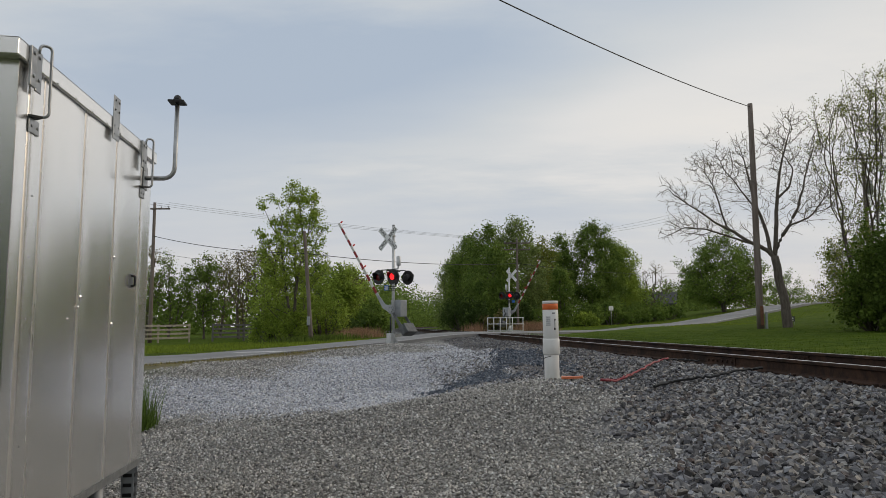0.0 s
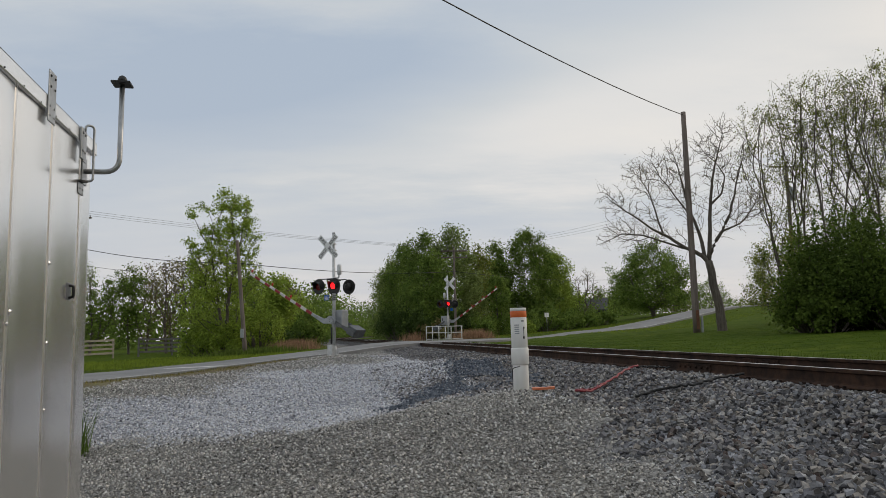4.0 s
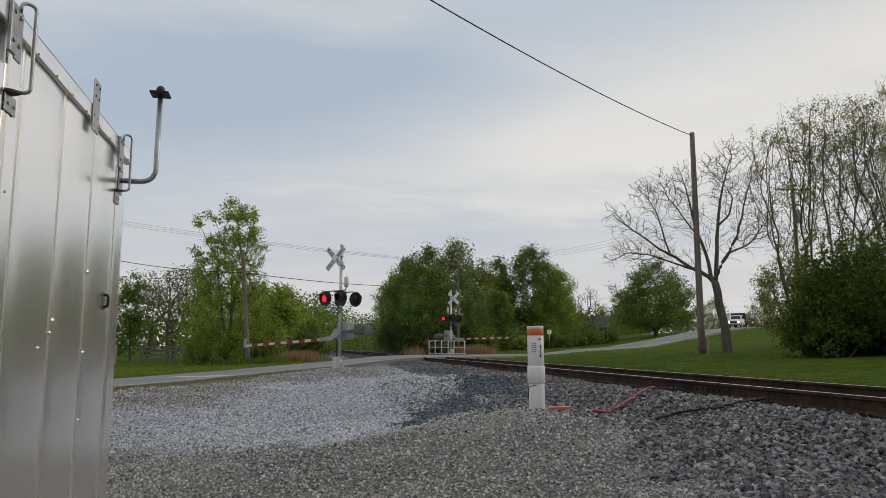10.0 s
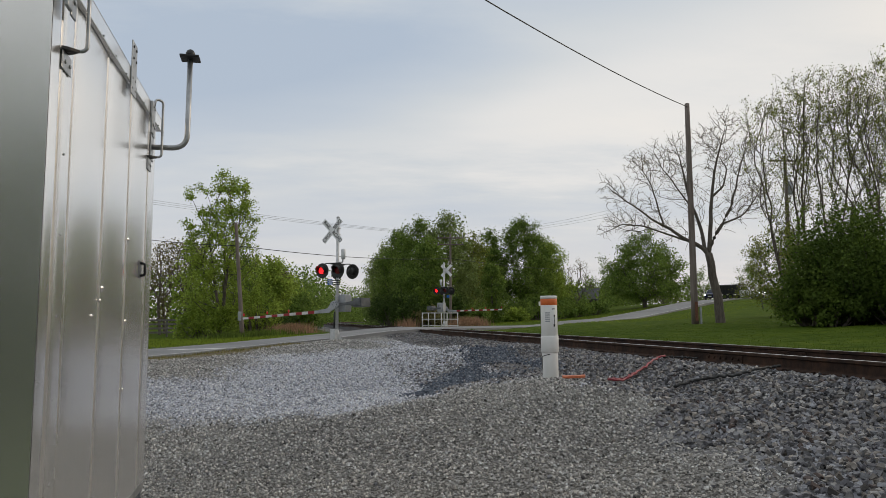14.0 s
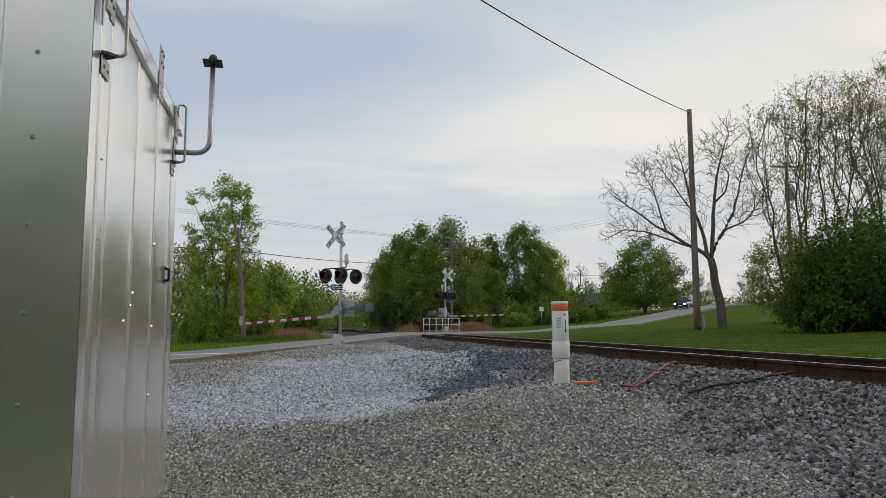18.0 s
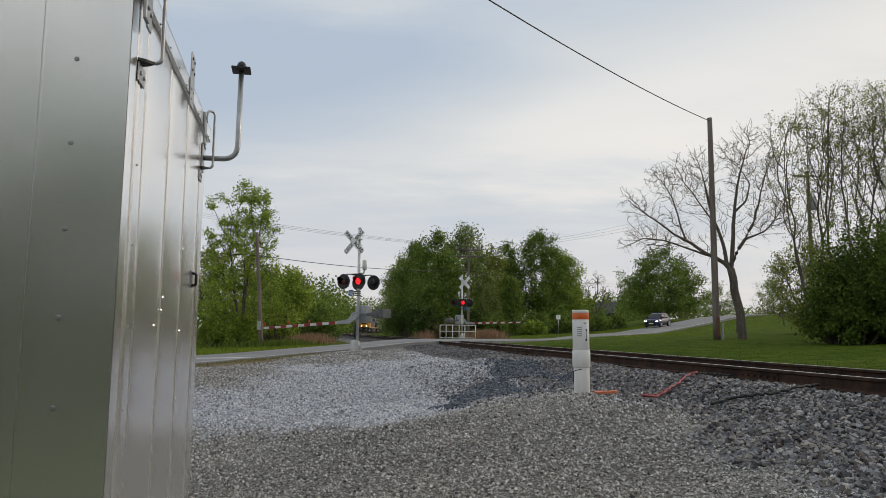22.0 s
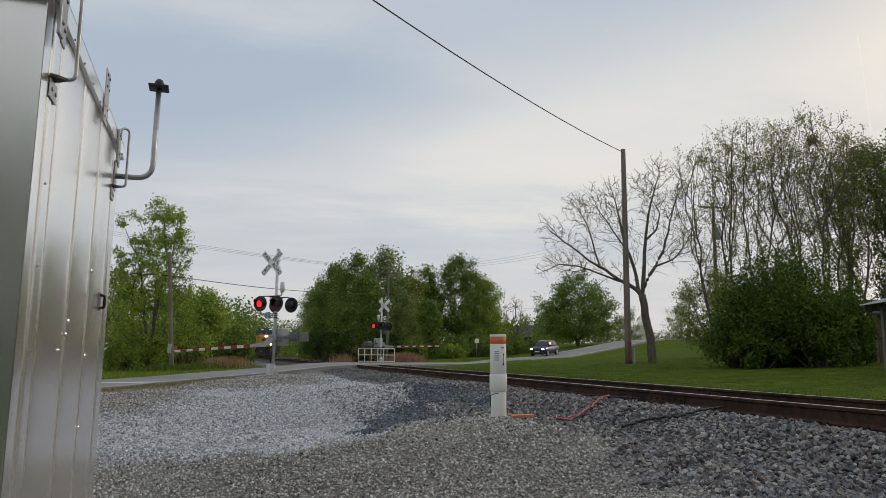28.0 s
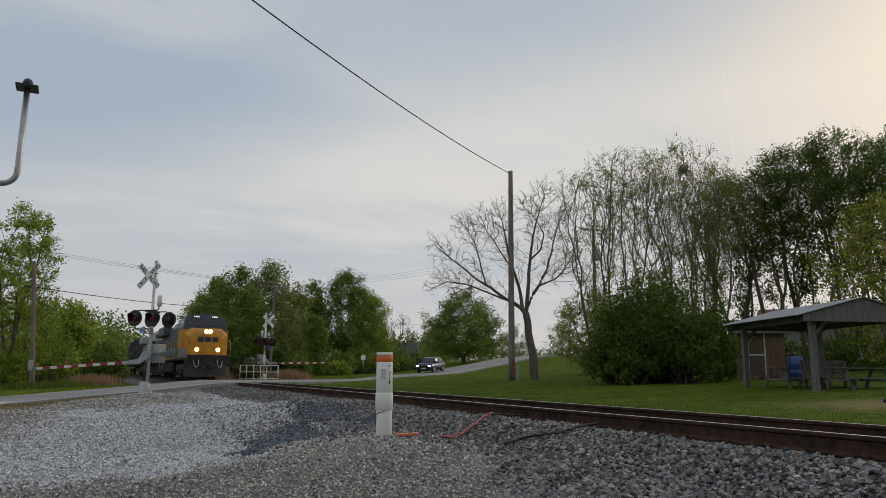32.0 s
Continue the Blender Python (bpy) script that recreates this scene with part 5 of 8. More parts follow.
def build_signal(name, base, xdir, label):
    """Mast with crossed boards, four lamps, gate drive and gate. Local x runs along the gate, y faces the traffic."""
    az = math.degrees(math.atan2(xdir.y, xdir.x))
    sig = thing(name, label, "crossing signal", pose(*base, 0, 0, az), "crossing signals")
    bm = bmesh.new()
    tube(bm, [(0, 0, 0.10), (0, 0, 5.0)], 0.064, 18)
    part("mast", bm, MAST, sig, "galvanised steel mast")
    bm = bmesh.new()
    disc(bm, (0, 0, 4.99), (0, 0, 1), 0.07, 0.05, 18, 0.05)
    part("mast_cap", bm, MAST, sig)
    bm = bmesh.new()
    box(bm, -0.24, 0.24, -0.24, 0.24, -0.30, 0.02, 0.02)
    part("footing", bm, CONCRETE, sig, "concrete footing")
    bm = bmesh.new()
    box(bm, -0.20, 0.20, -0.20, 0.20, 0.03, 0.07, 0.005)
    tube(bm, [(0, 0, 0.07), (0, 0, 0.42)], [0.11, 0.085], 16)
    for k in range(4):
        a = radians(45 + 90 * k)
        plate(bm, [(0.08 * math.cos(a), 0.08 * math.sin(a), 0.07), (0.2 * math.cos(a), 0.2 * math.sin(a), 0.07), (0.08 * math.cos(a), 0.08 * math.sin(a), 0.36)], (-math.sin(a), math.cos(a), 0), 0.012)
    part("mast_base", bm, MAST, sig)
    bm = bmesh.new()
    box(bm, -0.12, 0.12, 0.12, 0.30, 0.05, 0.46, 0.012)
    part("junction_box", bm, MAST, sig)
    # crossed boards: on the traffic side, lettered
    for k, ang in enumerate((45, -45)):
        bm = bmesh.new()
        box(bm, -0.61, 0.61, -0.004, 0.004, -0.115, 0.115, 0.002)
        blade = part("crossbuck_blade", bm, SIGNW, sig, "white crossbuck board with black letters")
        blade.matrix_basis = pose(0.06, 0.30 + 0.012 * k, 4.42, 0, ang, 0)
        words = ("CROS", "SING") if k == 0 else ("RAIL", "ROAD")
        for w, cx in ((words[0], 0.345), (words[1], -0.345)):
            letters("lettering", w, 0.21, BLACK, blade, pose(cx, 0.0055, 0, 90, 0, 180), 0.001)
    for z in (4.28, 4.54):
        bm = bmesh.new()
        box(bm, -0.075, 0.075, -0.10, 0.29, z, z + 0.035, 0.004)
        part("clamp", bm, STEEL, sig)
    # lamp arms
    bm = bmesh.new()
    for sy in (-0.36, 0.36):
        tube(bm, arc_pts([(-0.38, sy, 2.8), (-0.38, sy, 3.10), (0.38, sy, 3.10), (0.38, sy, 2.8)], 0.06), 0.022, 10)
    box(bm, -0.08, 0.08, -0.38, 0.38, 3.05, 3.12, 0.01)
    part("crossarm", bm, DARK, sig)
    leds = {}
    for face in (1, -1):
        for sx in (-0.38, 0.38):
            leds[face, sx] = build_lamp(sig, sx, face * 0.50, 2.8, face)
    # bell on a bent bracket
    bm = bmesh.new()
    tube(bm, arc_pts([(-0.05, 0, 3.15), (-0.24, -0.02, 3.15), (-0.24, -0.02, 3.32)], 0.07), 0.03, 10)
    part("bell_bracket", bm, STEEL, sig)
    bm = bmesh.new()
    tube(bm, [(-0.26, -0.02, 3.28), (-0.26, -0.02, 3.32), (-0.26, -0.02, 3.66), (-0.26, -0.02, 3.70)], [0.07, 0.09, 0.09, 0.05], 16)
    part("bell", bm, MAST, sig, "grey electronic bell")
    # blue notice
    bm = bmesh.new()
    box(bm, 0.20, 0.44, 0.066, 0.072, 2.26, 2.48, 0.002)
    sign = part("notice", bm, BLUE, sig, "small blue emergency notice")
    bm = bmesh.new()
    for k in range(4):
        box(bm, 0.23, 0.41 - 0.03 * (k % 2), 0.0722, 0.074, 2.42 - 0.045 * k, 2.44 - 0.045 * k)
    part("print", bm, SIGNW, sign)
    for z in (2.25, 2.33, 2.41):
        bm = bmesh.new()
        box(bm, -0.08, 0.20, -0.08, 0.08, z, z + 0.03, 0.004)
        part("clamp", bm, DARK, sig)
    # gate drive
    bm = bmesh.new()
    box(bm, -0.34, 0.18, -0.52, -0.06, 1.16, 1.86, 0.03)
    drive = part("gate_drive", bm, GREY, sig, "grey steel gate drive housing")
    bm = bmesh.new()
    box(bm, -0.27, 0.11, -0.545, -0.518, 1.22, 1.80, 0.012)
    part("door", bm, GREY, drive)
    bm = bmesh.new()
    box(bm, -0.20, -0.14, -0.56, -0.54, 1.48, 1.72, 0.004)
    part("nameplate", bm, BLACK, drive)
    bm = bmesh.new()
    box(bm, -0.10, 0.0, -0.549, -0.5455, 1.34, 1.42, 0.001)
    part("label", bm, SIGNW, drive)
    bm = bmesh.new()
    tube(bm, [(0.06, 0.10, 1.16), (0.06, 0.11, 0.5)], 0.03, 10)
    part("conduit", bm, BLACK, sig)
    # the gate turns on an axle through the drive
    gate = new("gate")
    gate.parent = sig
    gate.matrix_basis = pose(0, 0, 1.44)
    bm = bmesh.new()
    disc(bm, (0, 0.10, 0), (0, 1, 0), 0.17, 0.05, 22)
    disc(bm, (0, -0.60, 0), (0, 1, 0), 0.12, 0.05, 22)
    tube(bm, [(0, -0.6, 0), (0, 0.14, 0)], 0.04, 12)
    part("hub", bm, GREY, gate)
    bm = bmesh.new()
    prof = [(0.05, 0.16), (0.19, 0.11), (0.24, -0.02), (0.36, -0.13), (0.78, -0.16), (0.78, -0.30), (0.30, -0.31), (0.10, -0.20), (-0.10, -0.10), (-0.08, 0.10)]
    plate(bm, [(x, 0.14, z) for x, z in prof], (0, 1, 0), 0.05)
    bmesh.ops.bevel(bm, geom=bm.edges[:], offset=0.01, segments=1, affect="EDGES")
    part("arm_bracket", bm, GREY, gate, "curved grey cast arm bracket")
    for k in range(6):
        a = radians(60 * k)
        bm = bmesh.new()
        disc(bm, (0.10 * math.cos(a), 0.19, 0.10 * math.sin(a)), (0, 1, 0), 0.014, 0.012, 8)
        part("bolt", bm, DARK, gate)
    drop = math.tan(radians(-0.4))
    x0, n = 0.70, 13
    step = (4.85 - x0) / n
    for k in range(n):
        a, b = x0 + k * step, x0 + (k + 1) * step
        hw = 0.060 - 0.0012 * k
        bm = bmesh.new()
        box(bm, a, b, 0.15, 0.19, -0.23 - hw + drop * a, -0.23 + hw + drop * a, 0.003)
        colour = ARMW if k % 2 == 0 else RED
        part("arm_section", bm, GREY if k == 0 else colour, gate, "" if k else "grey arm end with stickers")
    for sx in (4.80, 3.50, 2.35):
        bm = bmesh.new()
        tube(bm, [(sx, 0.17, -0.16), (sx, 0.17, -0.08), (sx, 0.17, -0.04)], [0.032, 0.034, 0.014], 12)
        part("gate_lamp", bm, TIPLAMP, gate, "small red gate lamp")
    # counterweight arms behind the axle
    for yy in (-0.62, 0.10):
        bm = bmesh.new()
        plate(bm, [(0.02, yy, 0.06), (-0.5, yy, 0.06), (-0.92, yy, 0.11), (-1.18, yy, 0.11), (-1.18, yy, -0.08), (-0.92, yy, -0.08), (-0.5, yy, -0.05), (0.02, yy, -0.06)], (0, 1, 0), 0.03)
        part("counterweight_arm", bm, DARKGREY, gate)
    bm = bmesh.new()
    box(bm, -1.22, -0.80, -0.58, 0.08, -0.15, 0.20, 0.012)
    part("counterweight", bm, DARKGREY, gate, "grey steel counterweight")
    return sig, gate, leds


near_signal, near_gate, near_leds = build_signal("crossing_signal", (-1.38, 30.5, -0.36), ROAD_NRM, "crossing signal with crossbuck, red lamps and striped gate")
far_signal, far_gate, far_leds = build_signal("crossing_signal", (5.59, 57.9, -0.06), -ROAD_NRM, "crossing signal with a striped gate beyond the track")


def build_guard_rail():
    g = thing("guard_railing", "white-painted tubular steel railing round the signal base", "railing", pose(4.75, 57.2, -0.1, 0, 0, -4))
    xs = (-0.92, -0.45, 0.05, 0.55, 1.0, 1.82)
    for x in xs:
        bm = bmesh.new()
        tube(bm, [(x, 0, -0.15), (x, 0, 1.12)], 0.032, 10)
        part("post", bm, WHITE, g)
    for z in (0.12, 0.62, 1.1):
        bm = bmesh.new()
        tube(bm, [(-0.92, 0, z), (1.82, 0, z)], 0.028, 10)
        part("bar", bm, WHITE, g)
    for x in (-0.92, 1.82):
        for z in (0.12, 0.62, 1.1):
            bm = bmesh.new()
            tube(bm, [(x, 0, z), (x + 0.1, 1.4, z)], 0.028, 10)
            part("bar", bm, WHITE, g)


build_guard_rail()

# ---- marker post, flag and cables ----


def build_marker():
    p = thing("marker_post", "white plastic pipe marker post with an orange band standing in gravel", "marker post", pose(2.63, 11.1, -0.44, 0, -0.6, 0))
    def ring(name, z0, z1, r, mat, lab="", r2=None):
        bm = bmesh.new()
        b = min(0.008, (z1 - z0) / 4)
        r2 = r if r2 is None else r2
        tube(bm, [(0, 0, z0), (0, 0, z0 + b), (0, 0, z1 - b), (0, 0, z1)], [r - b * 0.6, r, r2, r2 - b * 0.6], 36)
        return part(name, bm, mat, p, lab)
    ring("lower_pipe", -0.25, 0.50, 0.113, PVC, "white pipe, scuffed")
    ring("coupling", 0.42, 0.66, 0.127, PVC, "wider white coupling")
    up = ring("upper_pipe", 0.62, 1.10, 0.118, PVC)
    ring("band", 1.10, 1.19, 0.120, ORANGE, "orange band")
    ring("cap", 1.19, 1.235, 0.119, PVC, "white cap")
    def patch(name, a0, a1, z0, z1, mat, lab=""):
        bm = bmesh.new()
        n = 6
        lo, hi = [], []
        for k in range(n + 1):
            a = radians(a0 + (a1 - a0) * k / n)
            x, y = 0.1195 * math.cos(a), 0.1195 * math.sin(a)
            lo.append(bm.verts.new((x, y, z0)))
            hi.append(bm.verts.new((x, y, z1)))
        for k in range(n):
            bm.faces.new((lo[k], lo[k + 1], hi[k + 1], hi[k]))
        part(name, bm, mat, up, lab)
    for k in range(3):
        patch("print", 277 + 8 * k, 282 + 8 * k, 1.035, 1.055, BLACK, "small dark print")
    patch("print", 292, 297, 0.80, 0.95, BLACK, "dark mark")
    patch("print", 287, 300, 0.79, 0.825, BLACK)
    patch("print", 290, 302, 0.935, 0.96, BLACK)
    for k in range(5):
        patch("sticker", 228, 262, 0.86 + 0.03 * k, 0.875 + 0.03 * k, GREY, "faded grey print")
    bm = bmesh.new()
    tube(bm, [(-0.03, -0.119, 0.40), (-0.10, -0.06, 0.38), (-0.118, 0, 0.36), (-0.118, 0.01, 0.2)], 0.006, 6)
    part("strap", bm, DARK, p)


build_marker()

CABLE_RED = surf("red_cable", (0.30, 0.03, 0.045), (0.20, 0.025, 0.035), 20, 0.5)
FLAGM = surf("orange_plastic", (0.72, 0.22, 0.10), (0.60, 0.16, 0.07), 20, 0.5)


def lay(name, label, pts, r, mat, category, lift=0.02, ups=()):
    """A cable laid over the stones."""
    rng = np.random.default_rng(len(name) + int(r * 1e4))
    out = []
    pts = np.array(pts)
    t = np.linspace(0, len(pts) - 1, 8 * len(pts))
    for i, k in enumerate(t):
        a = min(int(k), len(pts) - 2)
        x, y = pts[a] + (pts[a + 1] - pts[a]) * (k - a)
        out.append((x + float(rng.normal(0, 0.012)), y + float(rng.normal(0, 0.012)), float(land_z(x, y)) + lift + r + float(rng.normal(0, 0.006))))
    bm = bmesh.new()
    tube(bm, out, r, 8)
    return tagged(part(name, bm, mat), label, category)


lay("cable", "black rubber cable lying over the ballast to the rail", [(3.6, 9.06), (3.85, 9.16), (4.08, 9.10), (4.3, 8.98), (4.6, 9.05), (4.9, 9.2), (5.05, 9.3)], 0.016, WIRE, "cable", 0.05)
lay("red_cable", "loose red cable coiled on the ballast near the rail", [(3.35, 10.42), (3.18, 10.20), (3.22, 10.10), (3.36, 10.22), (3.6, 10.5), (4.0, 10.95), (4.3, 11.35), (4.55, 11.6)], 0.015, CABLE_RED, "cable", 0.055)
lay("red_cable", "loose red cable coiled on the ballast near the rail", [(3.16, 10.16), (3.3, 10.32), (3.5, 10.42), (3.7, 10.62)], 0.014, CABLE_RED, "cable", 0.06)
lay("cable", "dark cable running from the red one to the rail joint", [(4.52, 11.58), (4.68, 11.66), (4.8, 11.5), (4.92, 11.3)], 0.014, WIRE, "cable", 0.045)
flag = bmesh.new()
plate(flag, [(0, 0, 0), (0.30, 0.02, 0.015), (0.31, 0.12, 0.02), (0.10, 0.14, 0.0), (-0.01, 0.10, 0.01)], (0, 0, 1), 0.03)
flag = tagged(part("marker_flag", flag, FLAGM), "orange plastic marker plate lying on gravel", "marker")
flag.matrix_basis = pose(2.72, 10.72, float(land_z(2.8, 10.75)) + 0.02, 0, 0, -8)

# ---- sleepers, plates, joints ----


def build_sleepers():
    bm = bmesh.new()
    box(bm, -1.30, 1.30, -0.115, 0.115, -0.37, -0.20, 0.012)
    first = part("sleeper", bm, TIE, rail_near)
    tie = first.data
    bm = bmesh.new()
    box(bm, -0.10, 0.10, -0.10, 0.10, -0.20, -0.188, 0.003)
    for sx in (-0.085, 0.085):
        for sy in (-0.05, 0.05):
            box(bm, sx - 0.012, sx + 0.012, sy - 0.012, sy + 0.012, -0.188, -0.165)
    pm = part("tie_plate", bm, RUST, None)
    plate_mesh = pm.data
    bpy.data.objects.remove(pm)
    bpy.data.objects.remove(first)
    rng = np.random.default_rng(9)
    for k in range(118):
        y = 1.0 + 0.52 * k
        x = float(track_x(y))
        o = new("sleeper", tie)
        o.parent = rail_near
        o.matrix_basis = pose(x + float(rng.normal(0, 0.03)), y, float(rng.normal(0, 0.008)), 0, 0, TRACK_A + float(rng.normal(0, 0.8)))
        for off, rail in ((-0.7535, rail_near), (0.7535, rail_far)):
            q = new("tie_plate", plate_mesh)
            q.parent = rail
            q.matrix_basis = pose(x + off, y + off * 0.09, 0, 0, 0, TRACK_A)
    # the rest of the line, out of close view
    vs, fs = [], []
    for k in range(150):
        y = 62.5 + 0.9 * k
        x = float(track_x(y))
        b = len(vs)
        for dx in (-1.3, 1.3):
            for dy in (-0.12, 0.12):
                for z in (-0.37, -0.195):
                    vs.append((x + dx, y + dy + dx * 0.09, z))
        fs += [[b + i for i in q] for q in ((0, 1, 3, 2), (4, 6, 7, 5), (0, 4, 5, 1), (2, 3, 7, 6), (1, 5, 7, 3))]
    far = soup("far_sleepers", vs, fs, TIE, rail_far)
    far["kind"] = "stuff"
    # joint bars with bolts
    for yc, off, rail in ((10.75, -0.7535, rail_near), (11.6, 0.7535, rail_far), (22.6, -0.7535, rail_near)):
        for side in (-1, 1):
            bm = bmesh.new()
            prof = [(side * 0.014, -0.052), (side * 0.034, -0.058), (side * 0.026, -0.10), (side * 0.034, -0.145), (side * 0.045, -0.165), (side * 0.014, -0.16)]
            extrude_profile(bm, prof, -0.46, 0.46)
            bmesh.ops.recalc_face_normals(bm, faces=bm.faces[:])
            jb = part("joint_bar", bm, RUST, rail, "rusty bolted joint bar")
            jb.matrix_basis = pose(float(track_x(yc)) + off, yc, 0, 0, 0, TRACK_A)
            for k in range(6):
                bm = bmesh.new()
                disc(bm, (side * 0.026, -0.38 + 0.152 * k, -0.10), (side, 0, 0), 0.021, 0.026, 6)
                part("bolt", bm, RUST, jb)
    # rail anchors along the near rail
    for k in range(40):
        y = 3.1 + 0.52 * k
        bm = bmesh.new()
        box(bm, -0.09, -0.06, -0.02, 0.02, -0.20, -0.168, 0.004)
        a = part("rail_anchor", bm, RUST, rail_near)
        a.matrix_basis = pose(float(track_x(y)) - 0.7535, y, 0, 0, 0, TRACK_A)


build_sleepers()

# ---- stones ----


def stones(name, label, xs, ys, sizes, mat, seed, sub=0, lift=0.25, tilt=1.0):
    """Scattered angular stones on the ground, as one mesh."""
    rng = np.random.default_rng(seed)
    bm = bmesh.new()
    if sub == -2:
        # small grain: its buried underside is left away
        v0 = np.array([(1, 0, -0.3), (-0.2, 1, -0.35), (-1, 0.1, -0.3), (0.1, -1, -0.35), (0.35, 0.2, 0.9), (-0.4, -0.1, 0.8)], float)
        f0 = np.array([(0, 1, 4), (1, 5, 4), (1, 2, 5), (2, 3, 5), (3, 4, 5), (3, 0, 4)])
    elif sub < 0:
        v0 = np.array([(x, y, z) for x in (-0.72, 0.72) for y in (-0.72, 0.72) for z in (-0.72, 0.72)])
        f0 = np.array([(0, 1, 3), (0, 3, 2), (4, 6, 7), (4, 7, 5), (0, 4, 5), (0, 5, 1), (2, 3, 7), (2, 7, 6), (0, 2, 6), (0, 6, 4), (1, 5, 7), (1, 7, 3)])
    else:
        bmesh.ops.create_icosphere(bm, subdivisions=1 + sub, radius=1)
        v0 = np.array([v.co[:] for v in bm.verts])
        f0 = np.array([[v.index for v in f.verts] for f in bm.faces])
    bm.free()
    protos = []
    for k in range(10):
        p = (v0 * (1 + rng.normal(0, 0.20, (len(v0), 1))) + (rng.normal(0, 0.13, v0.shape) if sub == -1 else 0)) * np.array([1.0, 0.78, 0.6]) * (1 + rng.normal(0, 0.10, 3))
        c = rng.normal(0, 1, (5, 3))
        c /= np.linalg.norm(c, axis=1, keepdims=True)
        for d in c:
            h = p @ d
            p = p - np.maximum(h - 0.62, 0)[:, None] * d * 0.85
        protos.append(p)
    protos = np.array(protos)
    n = len(xs)
    a, b, g = rng.random(n) * 6.283, rng.normal(0, 0.5, n) * tilt, rng.normal(0, 0.5, n) * tilt
    ca, sa, cb, sb, cg, sg = np.cos(a), np.sin(a), np.cos(b), np.sin(b), np.cos(g), np.sin(g)
    R = np.empty((n, 3, 3))
    R[:, 0] = np.stack([ca * cb, ca * sb * sg - sa * cg, ca * sb * cg + sa * sg], -1)
    R[:, 1] = np.stack([sa * cb, sa * sb * sg + ca * cg, sa * sb * cg - ca * sg], -1)
    R[:, 2] = np.stack([-sb, cb * sg, cb * cg], -1)
    P = protos[rng.integers(0, 10, n)] * sizes[:, None, None]
    z = land_z(xs, ys) + sizes * lift
    V = np.einsum("nij,nkj->nki", R, P) + np.stack([xs, ys, z], -1)[:, None]
    F = f0[None] + (np.arange(n) * len(v0))[:, None, None]
    ob = soup(name, V.reshape(-1, 3), F.reshape(-1, 3), mat)
    tone = ob.data.attributes.new("tone", "FLOAT", "POINT")
    tone.data.foreach_set("value", np.repeat(rng.random(n), len(v0)).astype(np.float32))
    return tagged(ob, label, "gravel", kind="stuff")


def scatter_all():
    rng = np.random.default_rng(11)
    # coarse ballast on the shoulder of the track
    n = 28000
    y = 1.5 + 38 * rng.random(n) ** 2.2
    u = -0.95 - 3.8 * rng.random(n)
    x = track_x(y) + u
    g, fine = zone_masks(x, y)
    q, s = road_s(x, y)
    ok = (fine < 0.5 + 0.4 * rng.random(n)) & (q < -0.4)
    x, y = x[ok], y[ok]
    stones("ballast", "coarse grey crushed-stone ballast beside the rail", x, y, rng.uniform(0.014, 0.034, len(x)) * (1 + 0.25 * rng.random(len(x)) ** 4), STONE, 12, sub=-1, lift=0.3)
    # second, looser layer of larger stones close by
    n = 11500
    y = 1.8 + 14 * rng.random(n) ** 1.3
    x = track_x(y) - 1.0 - 3.5 * rng.random(n)
    g, fine = zone_masks(x, y)
    ok = fine < 0.6
    stones("ballast", "loose larger ballast stones on the shoulder", x[ok], y[ok], rng.uniform(0.018, 0.036, ok.sum()), STONE, 13, sub=-1, lift=0.8)
    # between and beyond the rails
    n = 5500
    y = 2 + 50 * rng.random(n) ** 1.3
    x = track_x(y) + np.where(rng.random(n) < 0.75, rng.uniform(-0.68, 0.68, n), rng.uniform(0.85, 2.6, n))
    stones("ballast", "ballast between the rails", x, y, rng.uniform(0.020, 0.040, n), STONE, 14, sub=-1, lift=0.5)
    # a bank of darker blue-grey stone
    n = 9000
    x = 0.9 + 2.5 * rng.random(n) ** 0.9
    edge = np.interp(x, [0.3, 0.8, 1.2, 2.1, 3.4], [10.6, 11.5, 12.4, 13.1, 13.6])
    y = edge + rng.normal(0, 0.35, n) + (0.3 + (x - 0.3) * 1.6) * rng.random(n) ** 1.5
    x = x + rng.normal(0, 0.18, n)
    ok = (x < track_x(y) - 2.0 - 0.5 * rng.random(n)) & (np.sin(x * 3.1) * np.sin(y * 1.7) > -0.35 + 0.5 * rng.random(n))
    stones("dark_stone", "bank of dark blue-grey crushed stone", x[ok], y[ok], rng.uniform(0.020, 0.042, ok.sum()), DARKSTONE, 18, sub=-1, lift=0.7)
    # pale stone over the yard
    n = 62000
    y = 9.0 + 21.6 * rng.random(n) ** 1.4
    x = track_x(y) - 3.2 - 8.6 * rng.random(n)
    g, fine = zone_masks(x, y)
    q, s = road_s(x, y)
    ok = (fine < 0.12 + 0.85 * rng.random(n)) & (g < 0.5) & (bare_mask(x, y) < 0.25 + 0.4 * rng.random(n)) & (q < -0.7 - 0.8 * rng.random(n)) & ~((np.abs(x + 2.2) < 1.1) & (np.abs(y - 4.9) < 1.3))
    x, y = x[ok], y[ok]
    stones("yard_stone", "pale blue-grey crushed limestone over the yard", x, y, rng.uniform(0.015, 0.036, len(x)) * (0.75 + 0.03 * (y - 8)), PALE, 15, sub=-2, tilt=1.1, lift=0.6)
    # fine gravel in front, its grain coarser to the eye farther off
    n = 112000
    r = 2.5 + 12.5 * rng.random(n) ** 1.6
    a = rng.uniform(-0.64, 0.64, n)
    x, y = 0.3 + r * np.sin(a), 0.3 + r * np.cos(a)
    g, fine = zone_masks(x, y)
    ok = (fine > 0.08 + 0.8 * rng.random(n)) & (y > 3.3) & ~((x < -1.27 - 0.09 * (y - 3.79)) & (y > 3.7) & (y < 6.1))
